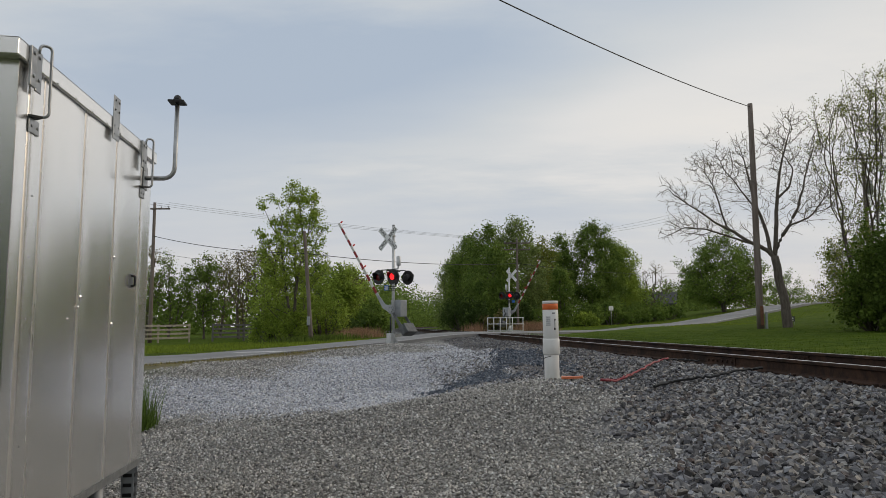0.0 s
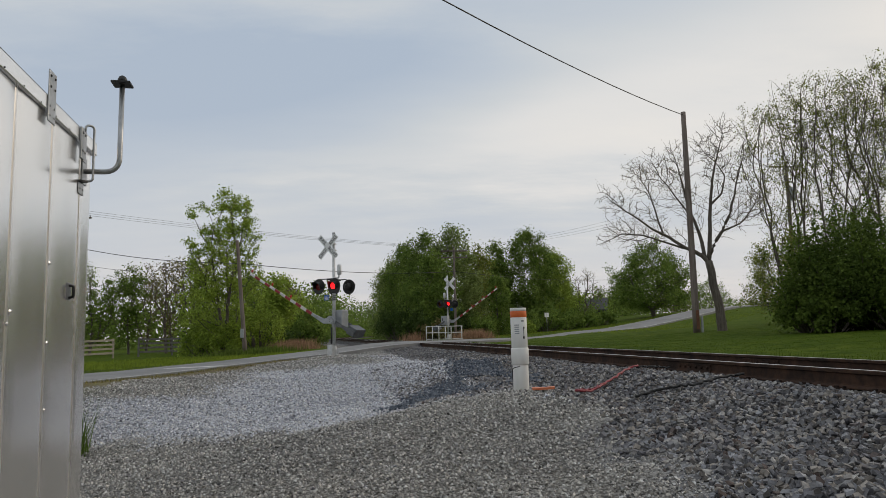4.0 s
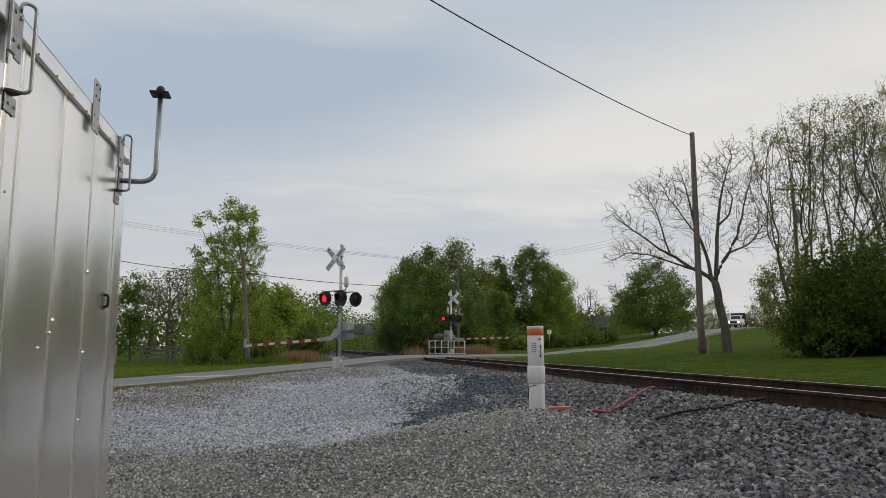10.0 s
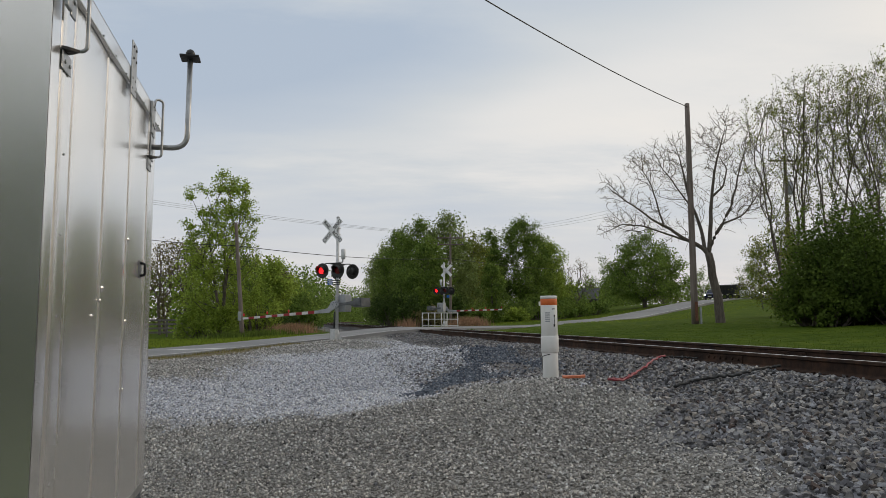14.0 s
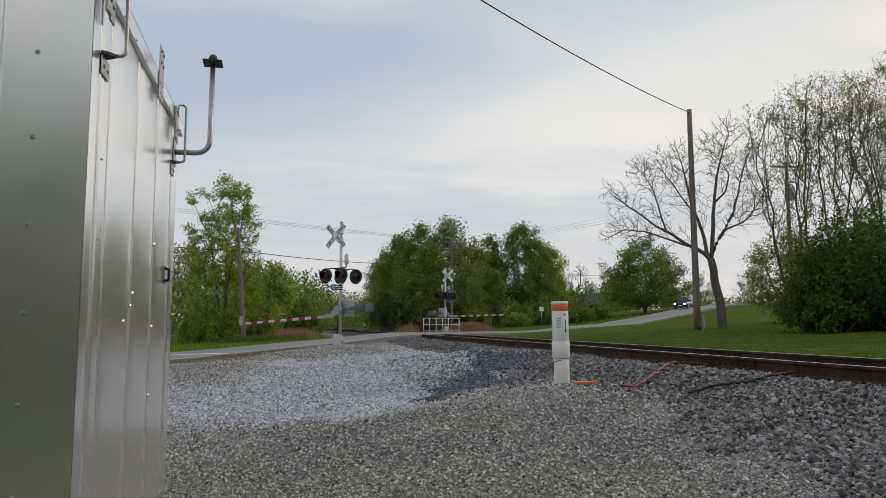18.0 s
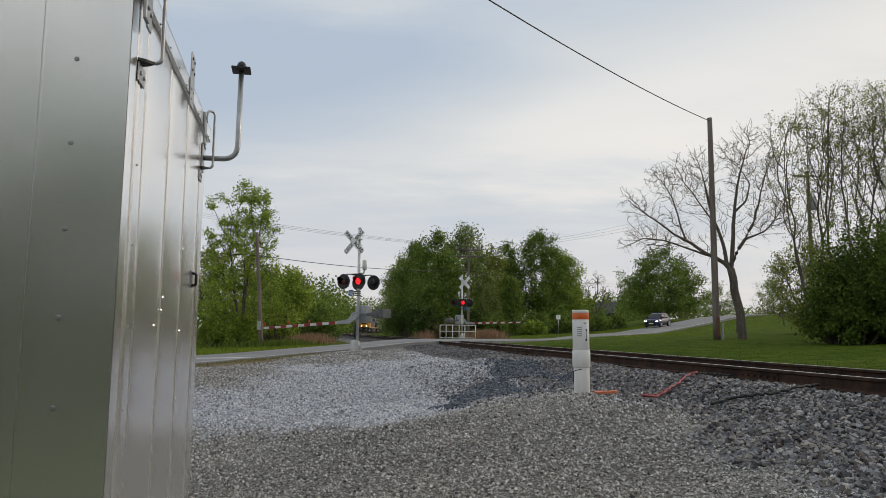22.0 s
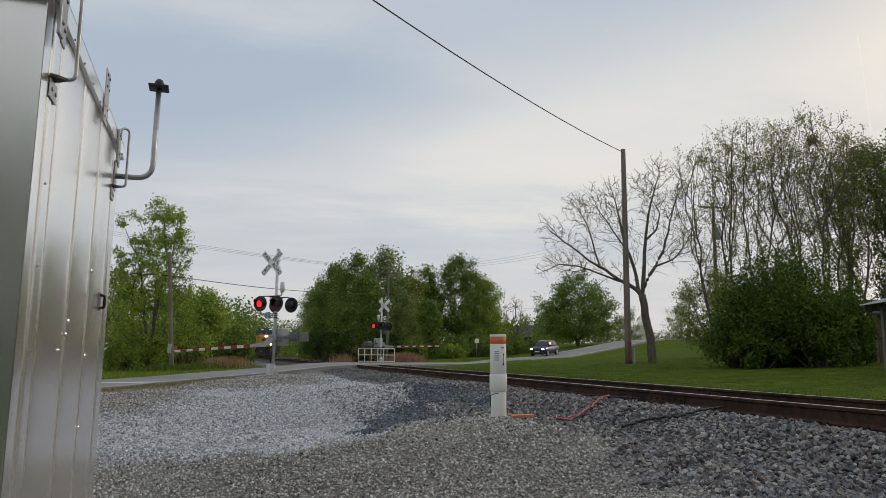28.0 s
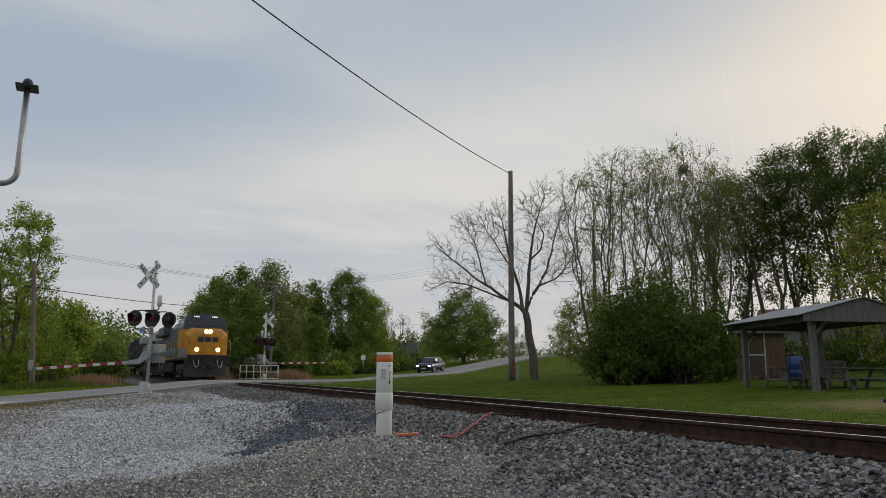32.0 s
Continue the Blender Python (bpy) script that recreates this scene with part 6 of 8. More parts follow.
    x, y, r = x[ok], y[ok], r[ok]
    stones("fine_gravel", "fine brown-grey gravel of the yard", x, y, (0.0052 + 0.0105 * rng.random(len(x)) ** 1.7) * (1 + 0.10 * (r - 2.5)), PEBBLE, 16, sub=-2, tilt=1.1, lift=0.55)
    # grit along the road's shoulder
    n = 30000
    s_, q_ = rng.uniform(-17, 6, n), -0.6 - 6.5 * rng.random(n)
    x, y = ROAD_BASE.x + ROAD_DIR.x * s_ + ROAD_NRM.x * q_, ROAD_BASE.y + ROAD_DIR.y * s_ + ROAD_NRM.y * q_
    g, fine = zone_masks(x, y)
    ok = (fine > 0.3 + 0.5 * rng.random(n)) & (bare_mask(x, y) < 0.2 + 0.5 * rng.random(n)) & (x < track_x(y) - 2.2) & (g < 0.4)
    stones("shoulder_gravel", "grey grit on the shoulder of the road", x[ok], y[ok], rng.uniform(0.016, 0.034, ok.sum()), PEBBLE, 19, sub=-2, tilt=1.0, lift=0.5)
    n = 700
    r = 3 + 9 * rng.random(n)
    a = rng.uniform(-0.6, 0.6, n)
    x, y = 0.3 + r * np.sin(a), 0.3 + r * np.cos(a)
    stones("stray_stone", "stray larger stones on the fine gravel", x, y, rng.uniform(0.012, 0.026, n), STONE, 17, lift=0.35)


scatter_all()

# ---- grass and weeds ----


def blades(name, label, x, y, h, mat, seed, width=0.012, lean=0.35):
    rng = np.random.default_rng(seed)
    n = len(x)
    z = land_z(x, y)
    a = rng.random(n) * 6.283
    hh = h * (0.5 + rng.random(n))
    w = width * (0.6 + 0.8 * rng.random(n))
    base = np.stack([x, y, z - 0.01], -1)
    side = np.stack([np.cos(a), np.sin(a), 0 * a], -1) * w[:, None]
    tip = base + np.stack([np.cos(a + 1.4) * lean * hh * rng.random(n), np.sin(a + 1.4) * lean * hh * rng.random(n), hh], -1)
    v = np.stack([base - side, base + side, tip], 1).reshape(-1, 3)
    ob = soup(name, v, np.arange(3 * n).reshape(-1, 3), mat)
    return tagged(ob, label, "grass", kind="stuff")


def grass_all():
    rng = np.random.default_rng(21)
    n = 64000
    y = 5 + 36 * rng.random(n) ** 1.2
    u = 2.8 + 17 * rng.random(n) ** 1.6
    x = track_x(y) + u
    ok = bare_mask(x, y) < 0.15 + 0.5 * rng.random(n)
    x, y = x[ok], y[ok]
    blades("lawn_grass", "mown lawn grass beyond the track", x, y, 0.03, GRASSM, 22, 0.008)
    n = 9000
    y = 1 + 60 * rng.random(n)
    x = track_x(y) + rng.normal(2.9, 0.22, n)
    blades("verge_grass", "longer grass along the edge of the ballast", x, y, 0.12, GRASSM, 23, 0.012)
    n = 26000
    s = -16 + 24 * rng.random(n)
    q = ROAD_W + 0.5 + 12 * rng.random(n) ** 1.3
    x, y = ROAD_BASE.x + ROAD_DIR.x * s + ROAD_NRM.x * q, ROAD_BASE.y + ROAD_DIR.y * s + ROAD_NRM.y * q
    ok = x - track_x(y) < -4
    blades("verge_grass", "fresh green verge beyond the road", x[ok], y[ok], 0.10, GRASSV, 24, 0.014)
    # tall weeds by the pole, dry stalks by the track
    x, y = rng.normal(-7.6, 1.2, 2600), rng.normal(46.4, 0.7, 2600)
    blades("weeds", "tall green weeds round the utility pole", x, y, 0.34, leafmat("weed_leaf", (0.13, 0.19, 0.035), (0.10, 0.14, 0.03)), 25, 0.03)
    x, y = rng.normal(-5.5, 0.7, 3600), rng.normal(50.2, 0.9, 3600)
    blades("dry_grass", "tan dead grass standing by the track", x, y, 0.55, DRYM, 26, 0.014, 0.6)
    x, y = rng.normal(7.9, 0.7, 2400), rng.normal(61.5, 0.9, 2400)
    blades("dry_grass", "tan dead grass beyond the railing", x, y, 0.62, DRYM, 27, 0.015, 0.6)
    x, y = rng.normal(3.0, 0.5, 500), rng.normal(64.5, 0.8, 500)
    blades("dry_grass", "tan dead grass beside the track", x, y, 0.7, DRYM, 28, 0.018)
    # sparse yellowed grass at the road's near edge
    n = 2200
    s = -13 + 9 * rng.random(n)
    q = -0.15 - 1.5 * rng.random(n) ** 1.4
    x, y = ROAD_BASE.x + ROAD_DIR.x * s + ROAD_NRM.x * q, ROAD_BASE.y + ROAD_DIR.y * s + ROAD_NRM.y * q
    blades("verge_grass", "thin yellowed grass at the road edge", x, y, 0.07, leafmat("yellowed_grass", (0.26, 0.22, 0.08), (0.17, 0.16, 0.06)), 29, 0.014)
    # weeds at the foot of the hut
    x, y = rng.normal(-3.95, 0.10, 260), rng.normal(11.8, 0.2, 260)
    blades("weeds", "green weeds standing in the gravel beside the hut", x, y, 0.62, LEAF_B, 30, 0.012, 0.6)
    n = 16000
    s = 26 + 66 * rng.random(n)
    q = np.where(rng.random(n) < 0.55, ROAD_W + 0.3 + 6 * rng.random(n), -0.3 - 7 * rng.random(n))
    x, y = BASE2.x + DIR2.x * (s - BEND) + NRM2.x * q, BASE2.y + DIR2.y * (s - BEND) + NRM2.y * q
    blades("verge_grass", "grass verge along the rising road", x, y, 0.07, GRASSV, 31, 0.02)


grass_all()

# ---- poles and wires ----


def build_pole(x, y, h, r, label, arm=None, lean=(0, 0), z=None, transformer=False):
    zz = float(land_z(x, y)) if z is None else z
    p = thing("utility_pole", label, "utility pole", pose(x, y, zz - 0.15), "utility poles")
    bm = bmesh.new()
    pts = [(lean[0] * k / 8, lean[1] * k / 8, (h + 0.15) * k / 8) for k in range(9)]
    tube(bm, pts, [r * (1 - 0.32 * k / 8) for k in range(9)], 14)
    part("shaft", bm, POLE, p)
    if arm:
        for dz in arm:
            bm = bmesh.new()
            box(bm, lean[0] - 1.2, lean[0] + 1.2, lean[1] - 0.16, lean[1] - 0.05, h - dz, h - dz + 0.11, 0.01)
            a = part("crossarm", bm, POLE, p)
            for sx in (-1.1, -0.55, 0.55, 1.1):
                bm = bmesh.new()
                tube(bm, [(lean[0] + sx, lean[1] - 0.1, h - dz + 0.11), (lean[0] + sx, lean[1] - 0.1, h - dz + 0.2), (lean[0] + sx, lean[1] - 0.1, h - dz + 0.26)], [0.02, 0.05, 0.03], 8)
                part("insulator", bm, GREY, a)
    if transformer:
        bm = bmesh.new()
        tube(bm, [(0.34, 0, h - 2.7), (0.34, 0, h - 2.65), (0.34, 0, h - 1.8), (0.34, 0, h - 1.72)], [0.2, 0.24, 0.24, 0.16], 16)
        part("transformer", bm, GREY, p, "grey can transformer")
    return p


big_pole = build_pole(17.16, 38.35, 12.1, 0.19, "weathered bare utility pole on the lawn", lean=(0.12, 0.3), z=0.22)
bm = bmesh.new()
box(bm, 0.19, 0.27, -0.28, -0.12, 0.0, 1.0, 0.01)
part("meter_box", bm, GREY, big_pole, "grey conduit box")
bm = bmesh.new()
box(bm, -0.06, 0.10, -0.205, -0.17, 0.3, 1.3, 0.01)
part("worn_patch", bm, surf("red_brown_bare_wood", (0.19, 0.085, 0.05), (0.13, 0.06, 0.04), 9, 0.9, 0, 0.4, 30), big_pole, "red-brown bared wood near the foot")
verge_pole = build_pole(-7.75, 45.8, 7.0, 0.14, "grey weathered pole on the verge beyond the road", lean=(-0.55, 0))
bm = bmesh.new()
box(bm, -0.28, -0.08, -0.2, 0.0, 1.2, 1.75, 0.02)
part("meter_box", bm, GREY, verge_pole, "grey meter box")
build_pole(6.96, 66.0, 8.3, 0.12, "distant utility pole with two crossarms", arm=(0.3, 0.9))
build_pole(29.9, 50.5, 11.6, 0.16, "utility pole with a crossarm and transformer among the trees", arm=(0.3,), transformer=True)
build_pole(-21.1, 53.4, 10.4, 0.15, "utility pole with a crossarm beside the fence", arm=(0.4,))
build_pole(-22.0, -8.0, 12.0, 0.18, "utility pole behind the yard")


def wire(name, label, a, b, sag, r):
    pts = []
    a, b = Vector(a), Vector(b)
    for k in range(25):
        t = k / 24
        p = a.lerp(b, t)
        p.z -= 4 * sag * t * (1 - t)
        pts.append(p)
    bm = bmesh.new()
    tube(bm, pts, r, 5)
    return tagged(part(name, bm, WIRE), label, "wire", "overhead wires")


wire("overhead_wire", "black overhead wire from the bare pole across the yard", (17.26, 38.62, 12.15), (-22.0, -8.0, 10.9), 1.5, 0.022)
wire("overhead_wire", "black overhead wire along the road", (-21.1, 53.4, 7.1), (-8.2, 45.8, 5.0), 0.3, 0.022)
wire("overhead_wire", "black overhead wire over the crossing", (-8.2, 45.8, 5.0), (6.96, 66.0, 6.0), 0.35, 0.022)
wire("overhead_wire", "black overhead wire along the road", (-21.1, 53.4, 6.0), (-8.2, 45.8, 5.3), 0.7, 0.012)
for k, sx in enumerate((-1.1, 0.0, 1.1)):
    wire("overhead_wire", "thin high power wire above the road", (-21.1 + sx, 53.3, 9.6), (6.96 + sx, 66.0, 8.1), 0.3, 0.008)
    wire("overhead_wire", "thin high power wire above the grove", (6.96 + sx, 66.0, 8.1), (29.9 + sx, 50.4, 12.1), 1.2, 0.006)
wire("overhead_wire", "overhead wire past the grove", (6.96, 66.0, 6.0), (46, 120, 9.5), 0.9, 0.02)

# ---- fence ----


def build_fence(pts, label, wood):
    f = thing("fence", label, "fence")
    pts = [Vector(p) for p in pts]
    prev = None
    for a, b in zip(pts, pts[1:]):
        n = max(1, round((b - a).length / 2.3))
        for k in range(n + 1):
            p = a.lerp(b, k / n)
            z = float(land_z(p.x, p.y))
            if k or prev is None:
                bm = bmesh.new()
                box(bm, p.x - 0.06, p.x + 0.06, p.y - 0.06, p.y + 0.06, z - 0.2, z + 1.35, 0.008)
                part("post", bm, wood, f)
            if prev is not None and (p - prev[0]).length > 0.5:
                o, zo = prev
                for h in (0.28, 0.58, 0.88, 1.18):
                    bm = bmesh.new()
                    d = (p - o).normalized()
                    side = Vector((d.y, -d.x)) * 0.075
                    plate(bm, [(o.x + side.x, o.y + side.y, zo + h), (p.x + side.x, p.y + side.y, z + h), (p.x + side.x, p.y + side.y, z + h + 0.14), (o.x + side.x, o.y + side.y, zo + h + 0.14)], (side.x, side.y, 0), 0.03)
                    part("board", bm, wood, f)
            prev = (p, z)


build_fence([(-27, 46.5), (-18.6, 54.5)], "pale four-board wooden fence in the field", FENCE)
build_fence([(-17.2, 55.6), (-13.2, 58.2)], "old grey wooden fence by the wood", PLANK)

# ---- shelter, shed and garden things ----


def build_shelter():
    m = pose(17.1, 17.3, 0.06, 0, 0, -15.0)
    sh = thing("picnic_shelter", "grey weathered open picnic shelter with a metal roof on the lawn", "shelter", m)
    X, Y, E, P = 2.7, 4.1, 2.10, 2.72
    for x, y in ((0, 0), (0, Y), (X, 0), (X, Y), (0.0, 0.0 + Y / 2)):
        if (x, y) == (0.0, Y / 2):
            continue
        bm = bmesh.new()
        box(bm, x - 0.085, x + 0.085, y - 0.085, y + 0.085, -0.15, E, 0.01)
        part("post", bm, PLANK, sh)
        bm = bmesh.new()
        sx = 1 if x == 0 else -1
        plate(bm, [(x + sx * 0.05, y - 0.04, 1.75), (x + sx * 0.42, y - 0.04, E), (x + sx * 0.52, y - 0.04, E), (x + sx * 0.05, y - 0.04, 1.62)], (0, 1, 0), 0.08)
        part("brace", bm, PLANK, sh)
    for x in (0, X):
        bm = bmesh.new()
        box(bm, x - 0.05, x + 0.05, -0.35, Y + 0.35, E - 0.02, E + 0.18, 0.008)
        part("beam", bm, PLANK, sh)
    for y in (0, Y / 3, 2 * Y / 3, Y):
        bm = bmesh.new()
        plate(bm, [(-0.45, y - 0.03, E + 0.06), (X / 2, y - 0.03, P - 0.08), (X + 0.45, y - 0.03, E + 0.06), (X + 0.45, y - 0.03, E + 0.16), (X / 2, y - 0.03, P), (-0.45, y - 0.03, E + 0.16)], (0, 1, 0), 0.05)
        part("rafter", bm, PLANK, sh)
    # gable boards
    for y in (-0.36, Y + 0.33):
        n = 16
        for k in range(n):
            x0, x1 = -0.45 + (X + 0.9) * k / n + 0.003, -0.45 + (X + 0.9) * (k + 1) / n - 0.003
            def top(x):
                return E + 0.16 + (P - E - 0.16) * (1 - abs(x - X / 2) / (X / 2 + 0.45))
            bm = bmesh.new()
            plate(bm, [(x0, y, E - 0.05), (x1, y, E - 0.05), (x1, y, top(x1)), (x0, y, top(x0))], (0, 1, 0), 0.025)
            part("gable_board", bm, PLANK, sh)
    # ribbed metal roof
    for s in (-1, 1):
        bm = bmesh.new()
        n = 30
        a, b = [], []
        for k in range(n * 4 + 1):
            y = -0.45 + (Y + 0.9) * k / (n * 4)
            h = 0.0 if k % 4 else 0.022
            a.append(bm.verts.new((X / 2, y, P + 0.03 + h)))
            b.append(bm.verts.new((X / 2 + s * (X / 2 + 0.55), y, E + 0.13 + h)))
        for k in range(n * 4):
            bm.faces.new((a[k], a[k + 1], b[k + 1], b[k]))
        r = part("roof_sheet", bm, ROOFM, sh, "ribbed grey metal roof sheet")
        so = r.modifiers.new("thick", "SOLIDIFY")
        so.thickness = 0.01
    bm = bmesh.new()
    for y0 in (-0.12,):
        box(bm, -0.4, X + 0.4, y0 - 0.09, y0 + 0.05, -0.1, 0.06, 0.02)
        box(bm, -0.14, 0.0, -0.1, Y, -0.1, 0.05, 0.02)
    part("sill_timber", bm, PLANK, sh)
    return m


SHELTER = build_shelter()


def build_table(m, label):
    t = thing("picnic_table", label, "picnic table", m, "picnic tables")
    for k in range(5):
        bm = bmesh.new()
        box(bm, -0.9, 0.9, -0.36 + 0.146 * k, -0.225 + 0.146 * k, 0.72, 0.757, 0.006)
        part("top_board", bm, PLANK, t)
    for s in (-1, 1):
        for k in range(2):
            bm = bmesh.new()
            y = s * (0.62 + 0.14 * k)
            box(bm, -0.9, 0.9, y - 0.065, y + 0.065, 0.42, 0.456, 0.006)
            part("seat_board", bm, PLANK, t)
    for x in (-0.65, 0.65):
        for s in (-1, 1):
            bm = bmesh.new()
            plate(bm, [(x, s * 0.22, 0.72), (x, s * 0.32, 0.72), (x, s * 0.70, 0), (x, s * 0.58, 0)], (1, 0, 0), 0.045)
            part("leg", bm, PLANK, t)
        bm = bmesh.new()
        box(bm, x - 0.045, x, -0.8, 0.8, 0.35, 0.42, 0.005)
        part("seat_support", bm, PLANK, t)


build_table(SHELTER @ pose(1.0, 2.9, 0.0, 0, 0, 10), "old grey wooden picnic table under the shelter")
build_table(SHELTER @ pose(1.9, 0.9, 0.0, 0, 0, 4), "weathered picnic table near the front of the shelter")


def build_bench(m):
    b = thing("bench", "grey plank bench with a high back under the shelter", "bench", m)
    for k in range(4):
        bm = bmesh.new()
        box(bm, -0.8, 0.8, 0.24 + 0.03 * k, 0.27 + 0.03 * k, 0.50 + 0.13 * k, 0.61 + 0.13 * k, 0.005)
        part("back_slat", bm, PLANK, b)
    for k in range(3):
        bm = bmesh.new()
        box(bm, -0.8, 0.8, -0.22 + 0.15 * k, -0.09 + 0.15 * k, 0.42, 0.45, 0.005)
        part("seat_slat", bm, PLANK, b)
    for x in (-0.7, 0.7):
        for y in (-0.18, 0.24):
            bm = bmesh.new()
            box(bm, x - 0.04, x + 0.04, y - 0.04, y + 0.04, 0, 0.42 if y < 0 else 0.95, 0.005)
            part("leg", bm, PLANK, b)


build_bench(SHELTER @ pose(1.7, 2.0, 0.0, 0, 0, 5))


def build_barrel(m):
    d = thing("barrel", "blue plastic barrel under the shelter", "barrel", m)
    bm = bmesh.new()
    tube(bm, [(0, 0, 0), (0, 0, 0.05), (0, 0, 0.30), (0, 0, 0.33), (0, 0, 0.36), (0, 0, 0.62), (0, 0, 0.65), (0, 0, 0.68), (0, 0, 0.92), (0, 0, 0.96)], [0.26, 0.28, 0.29, 0.30, 0.29, 0.29, 0.30, 0.29, 0.28, 0.25], 24)
    part("drum", bm, surf("blue_plastic", (0.02, 0.045, 0.20), (0.015, 0.03, 0.15), 6, 0.4), d)
    bm = bmesh.new()
    disc(bm, (0, 0, 0.958), (0, 0, 1), 0.24, 0.02, 24, 0.22)
    part("lid", bm, surf("blue_plastic", (0, 0, 0)), d)


build_barrel(pose(23.05, 24.0, float(land_z(23.05, 24.0)) + 0.02))


def build_shed():
    m = pose(25.9, 29.0, 0.55, 0, 0, -38)
    s = thing("garden_shed", "small brown board shed with a pale door frame behind the shelter", "shed", m)
    brown = surf("brown_boards", (0.10, 0.062, 0.04), (0.15, 0.10, 0.07), 6, 0.85, 0, 0.3, 30, stretch=(4, 4, 0.4))
    W, D, H = 2.0, 2.0, 2.0
    for k in range(14):
        x0 = -W / 2 + W * k / 14
        for y in (-D / 2, D / 2):
            if y < 0 and 3 <= k <= 7:
                continue
            bm = bmesh.new()
            box(bm, x0 + 0.004, x0 + W / 14 - 0.004, y - 0.012, y + 0.012, -0.3, H, 0.003)
            part("wall_board", bm, brown, s)
    for k in range(12):
        y0 = -D / 2 + 0.014 + (D - 0.028) * k / 12
        for x in (-W / 2, W / 2):
            bm = bmesh.new()
            box(bm, x - 0.012, x + 0.012, y0 + 0.004, y0 + D / 12 - 0.006, -0.3, H + 0.45 * (1 - abs(y0) / (D / 2)), 0.003)
            part("wall_board", bm, brown, s)
    x0, x1 = -W / 2 + W * 3 / 14, -W / 2 + W * 8 / 14
    bm = bmesh.new()
    box(bm, x0 + 0.03, x1 - 0.03, -D / 2 - 0.02, -D / 2 + 0.02, -0.2, 1.95, 0.006)
    door = part("door", bm, surf("dark_brown_door", (0.07, 0.045, 0.03), (0.10, 0.07, 0.05), 6, 0.8), s)
    pale = surf("pale_green_trim", (0.42, 0.46, 0.38), (0.34, 0.38, 0.30), 7, 0.7)
    bm = bmesh.new()
    box(bm, x0 - 0.03, x0 + 0.03, -D / 2 - 0.035, -D / 2 - 0.022, -0.25, 1.96, 0.003)
    box(bm, x1 - 0.03, x1 + 0.03, -D / 2 - 0.035, -D / 2 - 0.022, -0.25, 2.0, 0.003)
    box(bm, x0 - 0.03, x1 + 0.03, -D / 2 - 0.036, -D / 2 - 0.023, 0.95, 1.02, 0.003)
    part("trim", bm, pale, door, "pale trim boards")
    for sy in (-1, 1):
        bm = bmesh.new()
        plate(bm, [(-W / 2 - 0.25, 0, H + 0.62), (W / 2 + 0.25, 0, H + 0.62), (W / 2 + 0.25, sy * (D / 2 + 0.3), H - 0.05), (-W / 2 - 0.25, sy * (D / 2 + 0.3), H - 0.05)], (0, 0, 1), 0.06)
        part("roof_slope", bm, surf("dark_shingle", (0.05, 0.047, 0.045), (0.08, 0.075, 0.07), 9, 0.9, 0, 0.4, 30), s)


build_shed()


def build_house(x, y, rot, W, D, H, R, wallm, roofm, label, windows):
    h = thing("house", label, "house", pose(x, y, float(land_z(x, y)) - 0.1, 0, 0, rot))
    bm = bmesh.new()
    box(bm, -W / 2, W / 2, -D / 2, D / 2, -0.2, H, 0.02)
    for sx in (-1, 1):
        plate(bm, [(sx * W / 2, -D / 2, H), (sx * W / 2, D / 2, H), (sx * W / 2, 0, H + R)], (-sx, 0, 0), 0.1)
    part("wall", bm, wallm, h)
    for sy in (-1, 1):
        bm = bmesh.new()
        plate(bm, [(-W / 2 - 0.3, 0, H + R + 0.05), (W / 2 + 0.3, 0, H + R + 0.05), (W / 2 + 0.3, sy * (D / 2 + 0.35), H - 0.15), (-W / 2 - 0.3, sy * (D / 2 + 0.35), H - 0.15)], (0, 0, 1), 0.1)
        part("roof_slope", bm, roofm, h)
    for wx in windows:
        bm = bmesh.new()
        box(bm, wx - 0.5, wx + 0.5, -D / 2 - 0.05, -D / 2 - 0.005, 0.95, 2.15, 0.01)
        win = part("window", bm, WHITE, h, "white-framed window")
        bm = bmesh.new()
        box(bm, wx - 0.42, wx + 0.42, -D / 2 - 0.062, -D / 2 - 0.051, 1.03, 2.07)
        part("pane", bm, surf("dark_glass", (0.03, 0.035, 0.04), rough=0.08), win)


# pale siding toned down: the shade on the house is put into its colour
SIDING = surf("shaded_pale_siding", (0.34, 0.34, 0.33), (0.28, 0.28, 0.27), 4, 0.7)
build_house(46.0, 41.5, -48, 12, 6, 2.4, 1.2, SIDING, surf("red_brown_shingle", (0.16, 0.075, 0.06), (0.12, 0.06, 0.05), 9, 0.9), "pale low house behind the picnic shelter", (-2.6, 0.2, 2.8))
build_house(36.5, 137.0, -20, 12, 8, 2.2, 2.0, surf("dark_siding", (0.06, 0.055, 0.05), (0.08, 0.075, 0.07), 4, 0.8), surf("dark_roof", (0.06, 0.062, 0.065), (0.08, 0.082, 0.085), 5, 0.9), "dark house with a low grey roof behind the grove", (-3, 0, 3))


